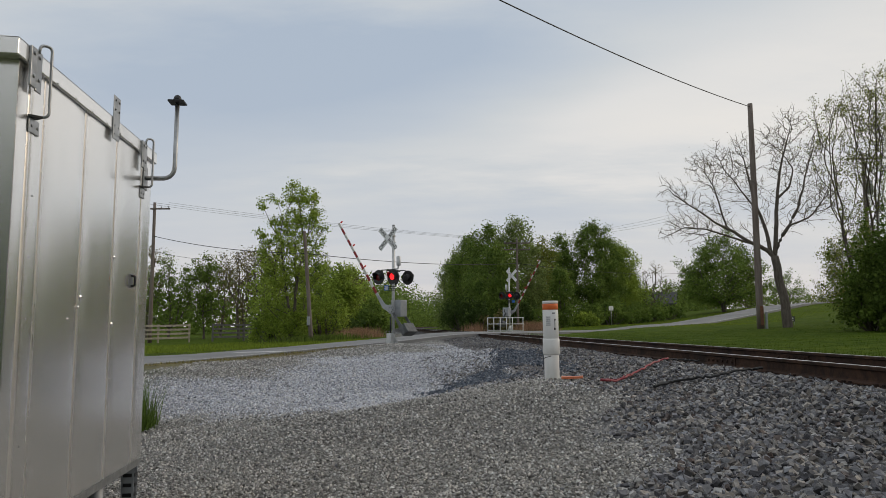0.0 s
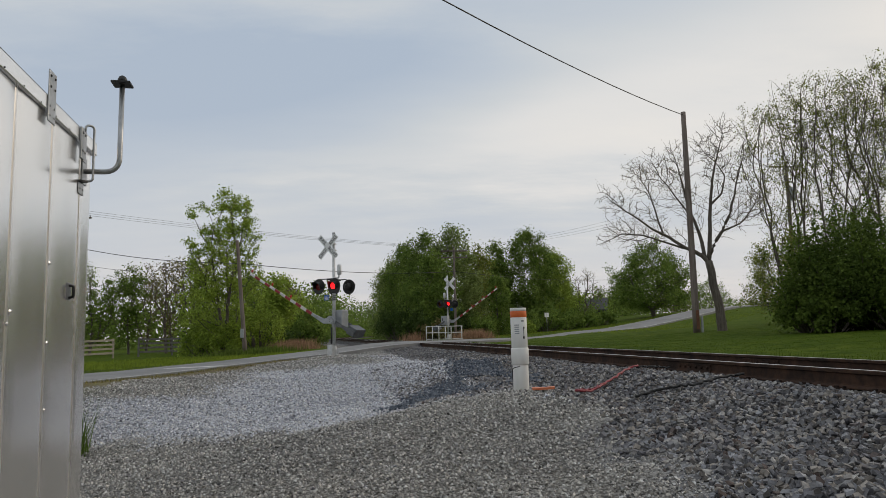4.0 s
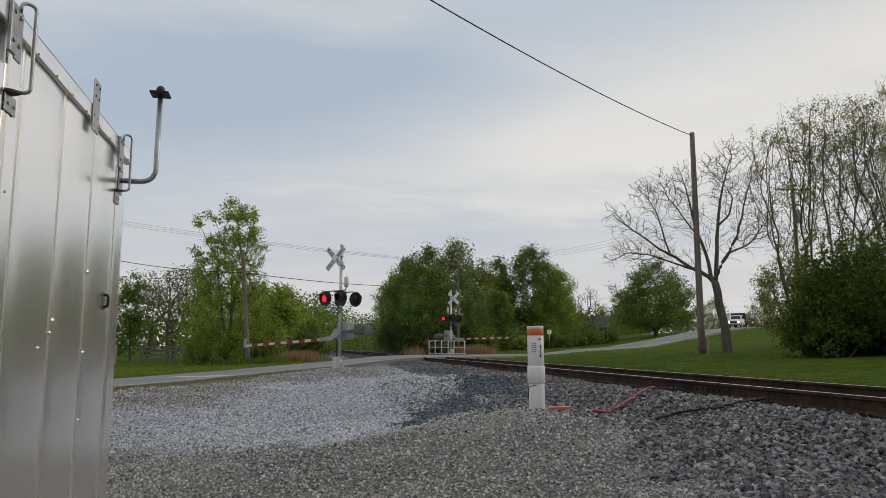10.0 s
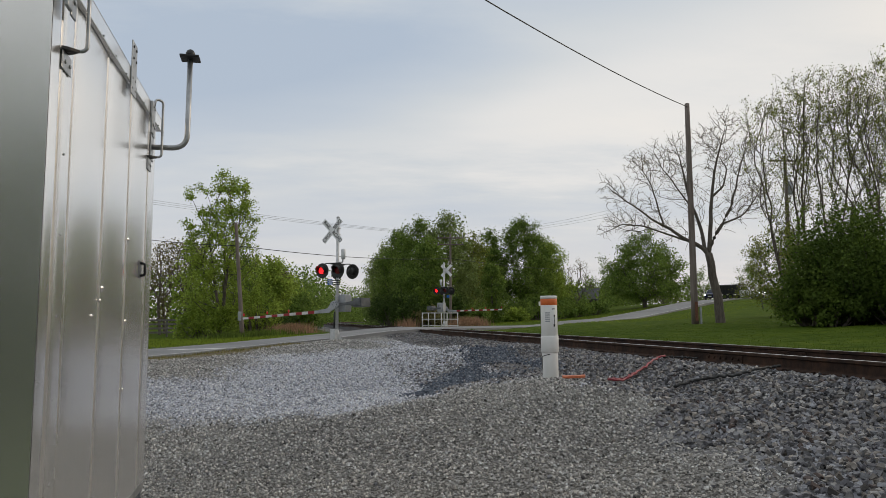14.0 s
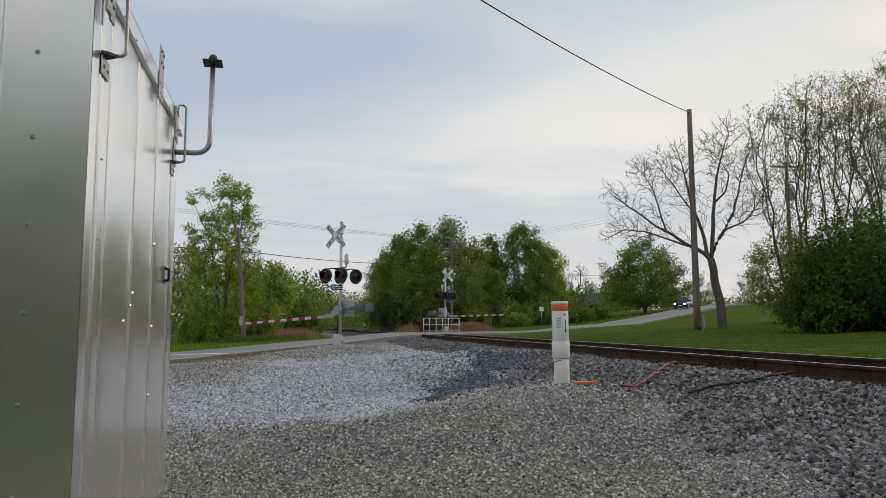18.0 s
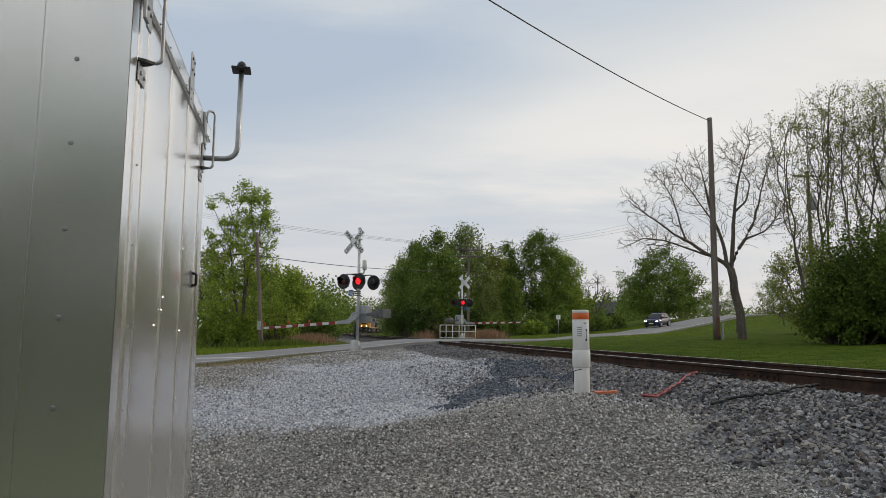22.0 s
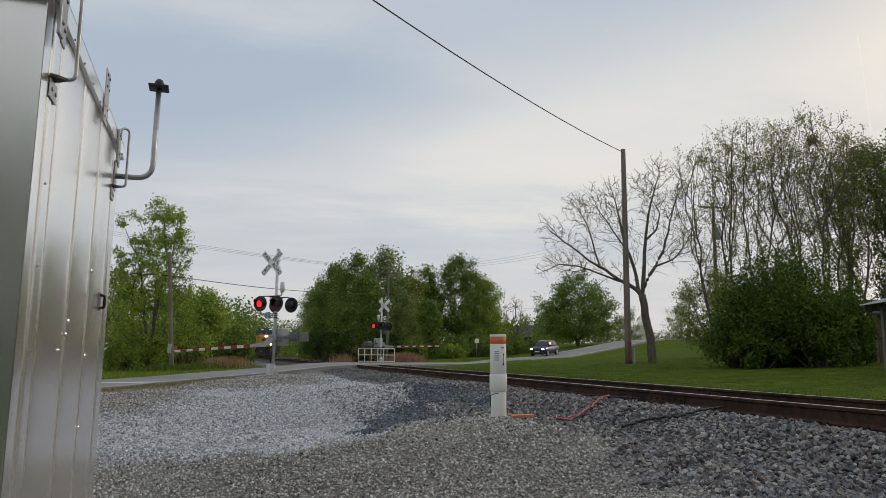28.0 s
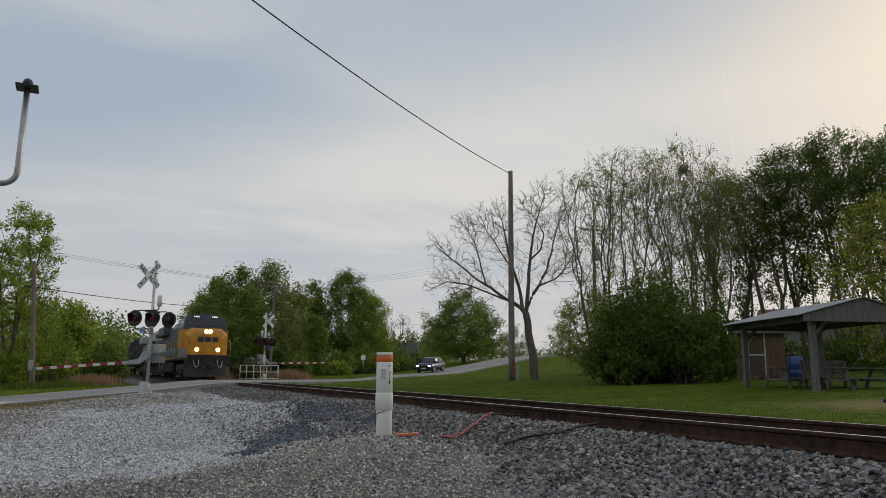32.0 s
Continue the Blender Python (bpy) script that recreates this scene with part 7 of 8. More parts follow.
def small_things():
    # yard sign by the tree, leaning stake, mail box, hay-coloured marker by the wood
    s = thing("yard_sign", "small dark yard sign on wire legs by the tree", "sign", pose(21.8, 45.1, float(land_z(21.8, 45.1)) - 0.1, 0, 0, -25))
    bm = bmesh.new()
    box(bm, -0.24, 0.24, -0.008, 0.008, 0.30, 0.62, 0.003)
    part("panel", bm, surf("dark_sign", (0.03, 0.035, 0.04), rough=0.5), s)
    bm = bmesh.new()
    box(bm, -0.19, 0.19, -0.012, -0.0085, 0.36, 0.40)
    box(bm, -0.17, 0.17, -0.012, -0.0085, 0.48, 0.54)
    part("print", bm, WHITE, s)
    for x in (-0.2, 0.2):
        bm = bmesh.new()
        tube(bm, [(x, 0, -0.1), (x, 0, 0.4)], 0.008, 6)
        part("leg", bm, STEEL, s)
    m = thing("mailbox", "dark mailbox on a leaning post at the roadside", "mailbox", pose(36.8, 66.8, float(land_z(36.8, 66.8)), 0, 0, 20))
    bm = bmesh.new()
    tube(bm, [(0, 0, -0.2), (-0.25, 0, 1.05)], 0.05, 8)
    part("post", bm, PLANK, m)
    bm = bmesh.new()
    extrude_profile(bm, [(-0.37, 1.05), (-0.13, 1.05), (-0.13, 1.2), (-0.16, 1.27), (-0.25, 1.3), (-0.34, 1.27), (-0.37, 1.2)], -0.28, 0.28)
    bmesh.ops.recalc_face_normals(bm, faces=bm.faces[:])
    part("box", bm, BLACK, m)
    r = thing("road_sign", "white sign on a thin post by the grove", "sign", pose(17.6, 76.5, float(land_z(17.6, 76.5)), 0, 0, 30))
    bm = bmesh.new()
    tube(bm, [(0, 0, -0.2), (0, 0, 2.0)], 0.035, 8)
    part("post", bm, STEEL, r)
    bm = bmesh.new()
    box(bm, -0.3, 0.3, -0.02, -0.005, 1.55, 2.0, 0.003)
    part("panel", bm, WHITE, r)
    r = thing("notice_post", "white notice on a post at the edge of the wood", "sign", pose(-12.2, 52.4, float(land_z(-12.2, 52.4)), 0, 0, -20))
    bm = bmesh.new()
    tube(bm, [(0, 0, -0.2), (0, 0, 1.3)], 0.03, 8)
    part("post", bm, STEEL, r)
    bm = bmesh.new()
    box(bm, -0.14, 0.14, -0.045, -0.032, 0.85, 1.3, 0.003)
    part("panel", bm, WHITE, r)
    # crow's nest of sticks in a tall tree
    rng = np.random.default_rng(77)
    br = []
    for k in range(90):
        c = rng.normal(0, 0.16, 3) * np.array([1, 1, 0.6])
        d = rng.normal(0, 1, 3)
        d /= np.linalg.norm(d)
        br.append(([c - d * 0.3, c, c + d * 0.3], [0.012, 0.014, 0.008], 4))
    v, f = wood_mesh(br)
    tagged(soup("bird_nest", v, f, TWIG), "dark ball of twigs high in a tall tree", "nest").matrix_basis = pose(27.72, 36.30, 12.86)
    # fire pit with burnt logs on a bare patch of lawn
    pit = thing("fire_pit", "burnt logs on a bare patch of lawn before the shelter", "fire pit", pose(14.5, 12.6, float(land_z(14.5, 12.6))))
    for k in range(7):
        a = k * 0.9
        bm = bmesh.new()
        tube(bm, [(0.3 * math.cos(a), 0.3 * math.sin(a), 0.03), (-0.06 * math.cos(a), 0.1, 0.08)], 0.04, 8)
        part("log", bm, DARK, pit)
    # trail of an aircraft high in the sky, its sunlit white put in as glow
    bm = bmesh.new()
    a, b = Vector((927, 1038, 335)), Vector((917, 1046, 560))
    side = Vector((0.76, -0.65, 0))
    w0, w1 = 0.8, 1.1
    v = [bm.verts.new(p) for p in (a - side * w0, a + side * w0, b + side * w1, b - side * w1)]
    bm.faces.new(v)
    tagged(part("vapour_trail", bm, surf("vapour", (0.2, 0.2, 0.2), emit=(1.0, 0.95, 0.9), power=0.75)), "thin white vapour trail high in the evening sky", "vapour trail", kind="structure")


small_things()

# ---- side road where the lorry turns ----


def build_side_road():
    a, b = Vector((46.5, 104.5)), Vector((125, 76))
    d = (b - a).normalized()
    nrm = Vector((-d.y, d.x))
    vs, fs = [], []
    n = 40
    for k in range(n + 1):
        p = a.lerp(b, k / n)
        for w, dz in ((-2.8, -0.2), (-2.8, 0.035), (0, 0.05), (2.8, 0.035), (2.8, -0.2)):
            q = p + nrm * w
            vs.append((q.x, q.y, float(land_z(q.x, q.y)) * 0.5 + 0.5 * float(land_z(p.x, p.y)) + dz))
    for k in range(n):
        for j in range(4):
            fs.append((5 * k + j, 5 * k + j + 5, 5 * k + j + 6, 5 * k + j + 1))
    tagged(soup("side_road", vs, fs, ASPHALT), "narrow grey side road turning off the main road", "road", kind="structure")


build_side_road()

# ---- the train ----
YEL = surf("yellow_engine_paint", (0.60, 0.27, 0.010), (0.50, 0.21, 0.010), 3, 0.45, c3=(0.34, 0.16, 0.03), s3=1.2)
NAVY = surf("dark_blue_engine_paint", (0.014, 0.02, 0.036), (0.022, 0.03, 0.05), 3, 0.4)
SLATE = surf("grey_engine_paint", (0.07, 0.08, 0.10), (0.05, 0.057, 0.07), 3, 0.5)
ENG = surf("grimy_black", (0.018, 0.017, 0.016), (0.035, 0.03, 0.027), 4, 0.75, 0.1)
GLASSD = surf("cab_glass", (0.02, 0.025, 0.03), rough=0.06, spec=0.5)
BEAM = surf("headlight", (1, 0.9, 0.7), emit=(1.0, 0.72, 0.36), power=60.0)
# orange glare about a lit engine lamp, put in as a glowing disc
GLARE = surf("lit_glare_disc", (0.9, 0.7, 0.4), emit=(1.0, 0.58, 0.18), power=5.0, rough=0.2)
BOARD = surf("lit_number_board", (0.9, 0.9, 0.85), emit=(0.95, 0.97, 1.0), power=0.7)


def build_engine(body, hood, label, lights, roof):
    e = thing("locomotive", label, "locomotive", group="train")
    L = 22.3
    bm = bmesh.new()
    box(bm, -1.5, 1.5, 0.75, L - 0.75, 1.28, 1.62, 0.03)
    part("deck", bm, ENG, e)
    bm = bmesh.new()
    box(bm, -1.53, 1.53, 0.8, L - 0.8, 1.40, 1.64, 0.01)
    part("sill", bm, body, e)
    # pilot with plough
    bm = bmesh.new()
    pr = [(-1.5, 0.30), (-1.15, 0.05), (0, -0.22), (1.15, 0.05), (1.5, 0.30)]
    lo = [bm.verts.new((x, y, 0.16)) for x, y in pr]
    hi = [bm.verts.new((x * 0.99, y + 0.34, 0.95)) for x, y in pr]
    bk = [bm.verts.new((x, 0.75, 0.95)) for x, y in pr]
    bl = [bm.verts.new((x, 0.75, 0.25)) for x, y in pr]
    for r0, r1 in ((lo, hi), (hi, bk), (bk, bl), (bl, lo)):
        for k in range(4):
            bm.faces.new((r0[k], r0[k + 1], r1[k + 1], r1[k]))
    bmesh.ops.recalc_face_normals(bm, faces=bm.faces[:])
    part("plough", bm, ENG, e, "black snow plough")
    bm = bmesh.new()
    box(bm, -1.5, 1.5, 0.42, 0.78, 0.92, 1.62, 0.03)
    part("pilot", bm, ENG, e)
    bm = bmesh.new()
    box(bm, -0.17, 0.17, -0.42, 0.45, 0.78, 1.04, 0.04)
    box(bm, -0.10, 0.24, -0.60, -0.38, 0.70, 1.10, 0.05)
    part("coupler", bm, ENG, e)
    for s in (-1, 1):
        for k in range(2):
            bm = bmesh.new()
            x0 = s * (0.34 + 0.26 * k)
            tube(bm, arc_pts([(x0, 0.4, 1.30), (x0 + s * 0.05, 0.12, 0.85), (x0 + s * 0.22, 0.12, 0.75), (x0 + s * 0.36, 0.4, 1.22)], 0.12), 0.025, 6)
            part("hose", bm, GREY if k else ENG, e)
        for k in range(4):
            bm = bmesh.new()
            box(bm, s * 1.18 - 0.25, s * 1.18 + 0.25, 0.50 + 0.07 * k, 0.62 + 0.07 * k, 0.45 + 0.29 * k, 0.49 + 0.29 * k, 0.01)
            part("step", bm, STEEL, e)
    # nose and cab
    bm = bmesh.new()
    w0, w1 = 1.30, 1.50
    sec = []
    for y, w, zt in ((0.95, 1.02, 3.02), (1.12, 1.30, 3.28), (1.75, 1.42, 3.46), (2.15, 1.50, 3.52)):
        sec.append([bm.verts.new(p) for p in ((-w, y, 1.62), (w, y, 1.62), (w, y, zt - 0.42), (w * 0.70, y, zt), (-w * 0.70, y, zt), (-w, y, zt - 0.42))])
    for a, b in zip(sec, sec[1:]):
        for k in range(6):
            bm.faces.new((a[k], a[(k + 1) % 6], b[(k + 1) % 6], b[k]))
    bm.faces.new(sec[0][::-1])
    bm.faces.new(sec[-1])
    bmesh.ops.recalc_face_normals(bm, faces=bm.faces[:])
    bmesh.ops.bevel(bm, geom=bm.edges[:], offset=0.04, segments=2, affect="EDGES")
    nose = part("nose", bm, body, e)
    bm = bmesh.new()
    box(bm, -0.40, 0.40, 0.915, 0.955, 1.66, 2.42, 0.015)
    part("nose_door", bm, body, nose)
    # plain block shapes stand for the maker's mark on the nose
    bm = bmesh.new()
    for x in (-0.48, 0.0, 0.48):
        box(bm, x - 0.19, x + 0.19, 0.900, 0.93, 2.52, 2.84, 0.012)
    part("emblem", bm, NAVY, nose, "dark blue block emblem")
    bm = bmesh.new()
    sec = []
    for z, w, y in ((1.62, 1.52, 2.12), (3.40, 1.52, 2.12), (3.55, 1.52, 2.15), (4.22, 1.36, 2.50), (4.42, 1.10, 2.66), (4.50, 0.6, 2.76)):
        sec.append([bm.verts.new(p) for p in ((-w, y, z), (w, y, z), (w, 4.7, z), (-w, 4.7, z))])
    for a, b in zip(sec, sec[1:]):
        for k in range(4):
            bm.faces.new((a[k], a[(k + 1) % 4], b[(k + 1) % 4], b[k]))
    bm.faces.new(sec[0][::-1])
    bm.faces.new(sec[-1])
    bmesh.ops.recalc_face_normals(bm, faces=bm.faces[:])
    bmesh.ops.bevel(bm, geom=bm.edges[:], offset=0.03, segments=2, affect="EDGES")
    cab = part("cab", bm, NAVY if lights else hood, e, "dark upper cab")
    bm = bmesh.new()
    box(bm, -1.535, 1.535, 2.10, 4.71, 1.66, 3.38, 0.02)
    part("cab_side", bm, body, cab)
    slope = math.degrees(math.atan2(0.35, 0.67))
    for s in (-1, 1):
        bm = bmesh.new()
        box(bm, -0.60, 0.60, -0.02, 0.02, -0.25, 0.25, 0.015)
        g = part("windscreen", bm, GLASSD, cab, "windscreen pane")
        g.matrix_basis = pose(s * 0.68, 2.305, 3.86, -slope, 0, 0)
        bm = bmesh.new()
        box(bm, s * 1.40 - 0.04, s * 1.40 + 0.14, 2.9, 4.1, 3.45, 4.05, 0.01)
        part("side_window", bm, GLASSD, cab)
        bm = bmesh.new()
        box(bm, s * 0.62 - 0.26, s * 0.62 + 0.26, 2.50, 2.60, 4.23, 4.43, 0.012)
        part("number_board", bm, BLACK, cab, "black number board")
        bm = bmesh.new()
        for k in range(4):
            box(bm, s * 0.62 - 0.19 + 0.1 * k, s * 0.62 - 0.12 + 0.1 * k, 2.488, 2.502, 4.28, 4.38)
        part("number_bar", bm, BOARD if lights else GREY, cab, "lit white bars of the number")
        if lights:
            bm = bmesh.new()
            disc(bm, (s * 0.70, 0.93, 1.98), (0, -1, 0), 0.15, 0.03, 16)
            dl = part("ditch_light", bm, ENG, e)
            bm = bmesh.new()
            disc(bm, (s * 0.70, 0.90, 1.98), (0, -1, 0), 0.065, 0.03, 16)
            part("lamp", bm, BEAM, dl, "lit ditch light")
            # wider glowing disc that stands for this lamp's glare
            bm = bmesh.new()
            disc(bm, (s * 0.70, 0.905, 1.98), (0, -1, 0), 0.15, 0.02, 20)
            part("glare_disc", bm, GLARE, dl, "glowing disc for the lamp's glare")
        bm = bmesh.new()
        tube(bm, arc_pts([(s * 1.45, 0.5, 1.1), (s * 1.45, 0.48, 2.45), (s * 1.47, 1.2, 2.7), (s * 1.5, 2.1, 2.7)], 0.15), 0.022, 8)
        part("handrail", bm, body, e)
        bm = bmesh.new()
        tube(bm, [(s * 1.47, 4.8, 2.66), (s * 1.47, 21.4, 2.66), (s * 1.47, 21.5, 1.6)], 0.02, 6)
        part("handrail", bm, body, e)
        for k in range(9):
            bm = bmesh.new()
            tube(bm, [(s * 1.47, 5.2 + 1.95 * k, 1.62), (s * 1.47, 5.2 + 1.95 * k, 2.66)], 0.018, 6)
            part("stanchion", bm, body, e)
    if lights:
        bm = bmesh.new()
        box(bm, -0.30, 0.30, 0.93, 1.06, 3.10, 3.34, 0.03)
        hl = part("headlight", bm, ENG, e)
        for s in (-1, 1):
            bm = bmesh.new()
            disc(bm, (s * 0.13, 0.925, 3.22), (0, -1, 0), 0.075, 0.03, 16)
            part("lamp", bm, BEAM, hl, "lit headlight")
            bm = bmesh.new()
            disc(bm, (s * 0.13, 0.93, 3.22), (0, -1, 0), 0.15, 0.02, 20)
            part("glare_disc", bm, GLARE, hl, "glowing disc for the lamp's glare")
    bm = bmesh.new()
    box(bm, -0.35, 0.35, 2.9, 3.5, 4.49, 4.60, 0.05)
    part("air_unit", bm, roof, e)
    # long hood with doors, radiator wings
    bm = bmesh.new()
    sec = [(-0.95, 1.62), (-0.95, 3.95), (-0.70, 4.25), (0.70, 4.25), (0.95, 3.95), (0.95, 1.62)]
    extrude_profile(bm, sec, 4.7, 21.2)
    bmesh.ops.recalc_face_normals(bm, faces=bm.faces[:])
    h = part("hood", bm, hood, e)
    for s in (-1, 1):
        for k in range(12):
            bm = bmesh.new()
            y = 6.0 + 0.82 * k
            box(bm, s * 0.95 - 0.02, s * 0.95 + 0.02, y + 0.03, y + 0.78, 1.75, 3.3, 0.01)
            part("hood_door", bm, hood, h)
        bm = bmesh.new()
        box(bm, s * 1.1 - 0.35, s * 1.1 + 0.35, 16.2, 21.0, 3.55, 4.35, 0.08)
        part("radiator", bm, hood, e)
        bm = bmesh.new()
        box(bm, s * 0.95 - 0.03, s * 0.95 + 0.03, 4.9, 5.8, 1.9, 4.0, 0.02)
        part("access_door", bm, surf("orange_red_panel", (0.42, 0.11, 0.04), (0.34, 0.09, 0.04), 5, 0.55), h)
    bm = bmesh.new()
    box(bm, -0.6, 0.6, 5.2, 15.8, 4.24, 4.45, 0.05)
    part("roof_housing", bm, roof, e)
    # tank and bogies
    bm = bmesh.new()
    box(bm, -1.4, 1.4, 8.3, 14.0, 0.4, 1.3, 0.12)
    part("fuel_tank", bm, ENG, e)
    for yc in (4.4, 17.9):
        for s in (-1, 1):
            bm = bmesh.new()
            box(bm, s * 1.15 - 0.10, s * 1.15 + 0.10, yc - 2.6, yc + 2.6, 0.62, 0.98, 0.03)
            for k in (-1.9, 0, 1.9):
                box(bm, s * 1.15 - 0.14, s * 1.15 + 0.14, yc + k - 0.26, yc + k + 0.26, 0.34, 0.80, 0.03)
            fr = part("bogie_frame", bm, SLATE, e)
            for k in (-1.9, 0, 1.9):
                bm = bmesh.new()
                disc(bm, (s * 0.68, yc + k, 0.52), (s, 0, 0), 0.52, 0.14, 26)
                disc(bm, (s * 0.66, yc + k, 0.52), (s, 0, 0), 0.55, 0.03, 26)
                part("wheel", bm, ENG, fr)
    return e


engine = build_engine(YEL, SLATE, "yellow and dark blue locomotive with lit headlights coming along the track", True, SLATE)
engine2 = build_engine(NAVY, surf("pale_grey_hood", (0.36, 0.37, 0.38), (0.28, 0.29, 0.30), 3, 0.5), "dark blue second locomotive with a pale hood", False, surf("pale_roof", (0.5, 0.5, 0.5), (0.4, 0.4, 0.4), 4, 0.5))


def build_wagon():
    w = thing("goods_wagon", "grimy dark covered goods wagon behind the locomotives", "wagon", group="train")
    brown = surf("grimy_wagon_paint", (0.045, 0.045, 0.05), (0.07, 0.065, 0.065), 3, 0.7)
    L = 16.5
    bm = bmesh.new()
    box(bm, -1.5, 1.5, 0.6, L - 0.6, 1.1, 4.5, 0.05)
    b = part("body", bm, brown, w)
    for s in (-1, 1):
        for k in range(15):
            bm = bmesh.new()
            box(bm, s * 1.5 - 0.05, s * 1.5 + 0.05, 1.0 + 1.0 * k, 1.09 + 1.0 * k, 1.15, 4.4, 0.01)
            part("side_post", bm, brown, b)
    bm = bmesh.new()
    box(bm, -0.3, 0.3, 0, L, 0.85, 1.15, 0.03)
    part("underframe", bm, ENG, w)
    for yc in (2.6, L - 2.6):
        for s in (-1, 1):
            bm = bmesh.new()
            box(bm, s * 1.0 - 0.09, s * 1.0 + 0.09, yc - 1.2, yc + 1.2, 0.45, 0.75, 0.03)
            fr = part("bogie_frame", bm, ENG, w)
            for k in (-0.88, 0.88):
                bm = bmesh.new()
                disc(bm, (s * 0.70, yc + k, 0.46), (s, 0, 0), 0.46, 0.13, 22)
                part("wheel", bm, ENG, fr)
    return w


wagons = [build_wagon()]
wagons.append(copy_thing(wagons[0], pose(0, 0, 0)))

# ---- road vehicles ----
CARB = surf("dark_blue_car_paint", (0.018, 0.028, 0.075), (0.022, 0.032, 0.085), 20, 0.22, 0.3)
TYRE = surf("tyre", (0.02, 0.02, 0.02), (0.03, 0.03, 0.03), 9, 0.9)
CARL = surf("car_headlamp", (1, 1, 1), emit=(0.92, 0.96, 1.0), power=9.0)
CHROME = surf("chrome", (0.7, 0.7, 0.7), rough=0.12, metal=1.0)


def loft(bm, secs):
    """Joins cross-sections of equal length into a closed shell."""
    rings = [[bm.verts.new(p) for p in s] for s in secs]
    n = len(rings[0])
    for a, b in zip(rings, rings[1:]):
        for k in range(n):
            bm.faces.new((a[k], a[(k + 1) % n], b[(k + 1) % n], b[k])).smooth = True
    bm.faces.new(rings[0][::-1])
    bm.faces.new(rings[-1])
    bmesh.ops.recalc_face_normals(bm, faces=bm.faces[:])


def wheel(parent, x, y, r, w):
    s = 1 if x > 0 else -1
    bm = bmesh.new()
    tube(bm, [(x - s * w, y, r), (x - s * w * 0.9, y, r), (x - s * 0.01, y, r), (x, y, r)], [r * 0.9, r, r, r * 0.9], 24)
    wh = part("wheel", bm, TYRE, parent)
    bm = bmesh.new()
    disc(bm, (x - s * 0.005, y, r), (s, 0, 0), r * 0.64, 0.012, 20)
    part("rim", bm, CHROME, wh)
    return wh


def build_car():
    c = thing("car", "dark blue small crossover car with lit headlamps waiting on the road", "car")
    bm = bmesh.new()
    secs = []
    for y, w, zl, zh in ((0.0, 0.66, 0.42, 0.72), (0.10, 0.80, 0.26, 0.86), (0.45, 0.87, 0.22, 0.95), (1.15, 0.89, 0.20, 1.02), (2.6, 0.89, 0.20, 1.04), (3.7, 0.88, 0.22, 1.06), (4.15, 0.84, 0.30, 1.02), (4.28, 0.74, 0.42, 0.9)):
        secs.append([(-w * 0.96, y, zl), (w * 0.96, y, zl), (w, y, (zl + zh) * 0.5), (w * 0.93, y, zh - 0.06), (w * 0.80, y, zh), (-w * 0.80, y, zh), (-w * 0.93, y, zh - 0.06), (-w, y, (zl + zh) * 0.5)])
    loft(bm, secs)
    body = part("body", bm, CARB, c)
    bm = bmesh.new()
    secs = []
    for y, w, z in ((1.0, 0.74, 1.00), (1.65, 0.64, 1.48), (2.1, 0.61, 1.57), (3.1, 0.60, 1.56), (3.75, 0.62, 1.40), (4.12, 0.70, 1.04)):
        secs.append([(-0.80, y, 0.98), (0.80, y, 0.98), (w, y, z - 0.03), (w * 0.85, y, z), (-w * 0.85, y, z), (-w, y, z - 0.03)])
    loft(bm, secs)
    part("cabin", bm, CARB, c)
    bm = bmesh.new()
    plate(bm, [(-0.66, 1.12, 1.06), (0.66, 1.12, 1.06), (0.55, 1.62, 1.45), (-0.55, 1.62, 1.45)], (0, -0.62, 0.78), 0.025)
    part("windscreen", bm, GLASSD, c)
    for s in (-1, 1):
        for y0, y1, t0, t1 in ((1.55, 2.35, 1.36, 1.47), (2.42, 3.35, 1.47, 1.42)):
            bm = bmesh.new()
            plate(bm, [(s * 0.80, y0, 1.08), (s * 0.80, y1, 1.08), (s * 0.655, y1, t1), (s * 0.655, y0 + 0.12, t0)], (s, 0, 0.3), 0.02)
            part("side_window", bm, GLASSD, c)
        bm = bmesh.new()
        box(bm, s * 0.66 - 0.17, s * 0.66 + 0.17, -0.01, 0.10, 0.68, 0.80, 0.02)
        hl = part("headlamp", bm, CHROME, c)
        bm = bmesh.new()
        box(bm, s * 0.64 - 0.13, s * 0.64 + 0.13, -0.03, -0.012, 0.69, 0.79, 0.008)
        part("lamp", bm, CARL, hl, "lit headlamp")
        bm = bmesh.new()
        box(bm, s * 0.95 - 0.09, s * 0.95 + 0.09, 1.35, 1.45, 1.02, 1.16, 0.03)
        part("mirror", bm, CARB, c)
        for y in (0.82, 3.42):
            wheel(c, s * 0.90, y, 0.34, 0.21)
            bm = bmesh.new()
            disc(bm, (s * 0.885, y, 0.36), (s, 0, 0), 0.41, 0.012, 24)
            part("wheel_arch", bm, BLACK, c)
    bm = bmesh.new()
    box(bm, -0.36, 0.36, -0.02, 0.06, 0.56, 0.80, 0.02)
    g = part("grille", bm, BLACK, c)
    bm = bmesh.new()
    plate(bm, [(-0.30, -0.03, 0.82), (-0.24, -0.03, 0.82), (0.0, -0.03, 0.60), (0.24, -0.03, 0.82), (0.30, -0.03, 0.82), (0.04, -0.03, 0.55), (-0.04, -0.03, 0.55)], (0, 1, 0), 0.02)
    part("grille_trim", bm, CHROME, g)
    bm = bmesh.new()
    box(bm, -0.70, 0.70, 0.0, 0.10, 0.24, 0.44, 0.03)
    part("bumper", bm, BLACK, c)
    bm = bmesh.new()
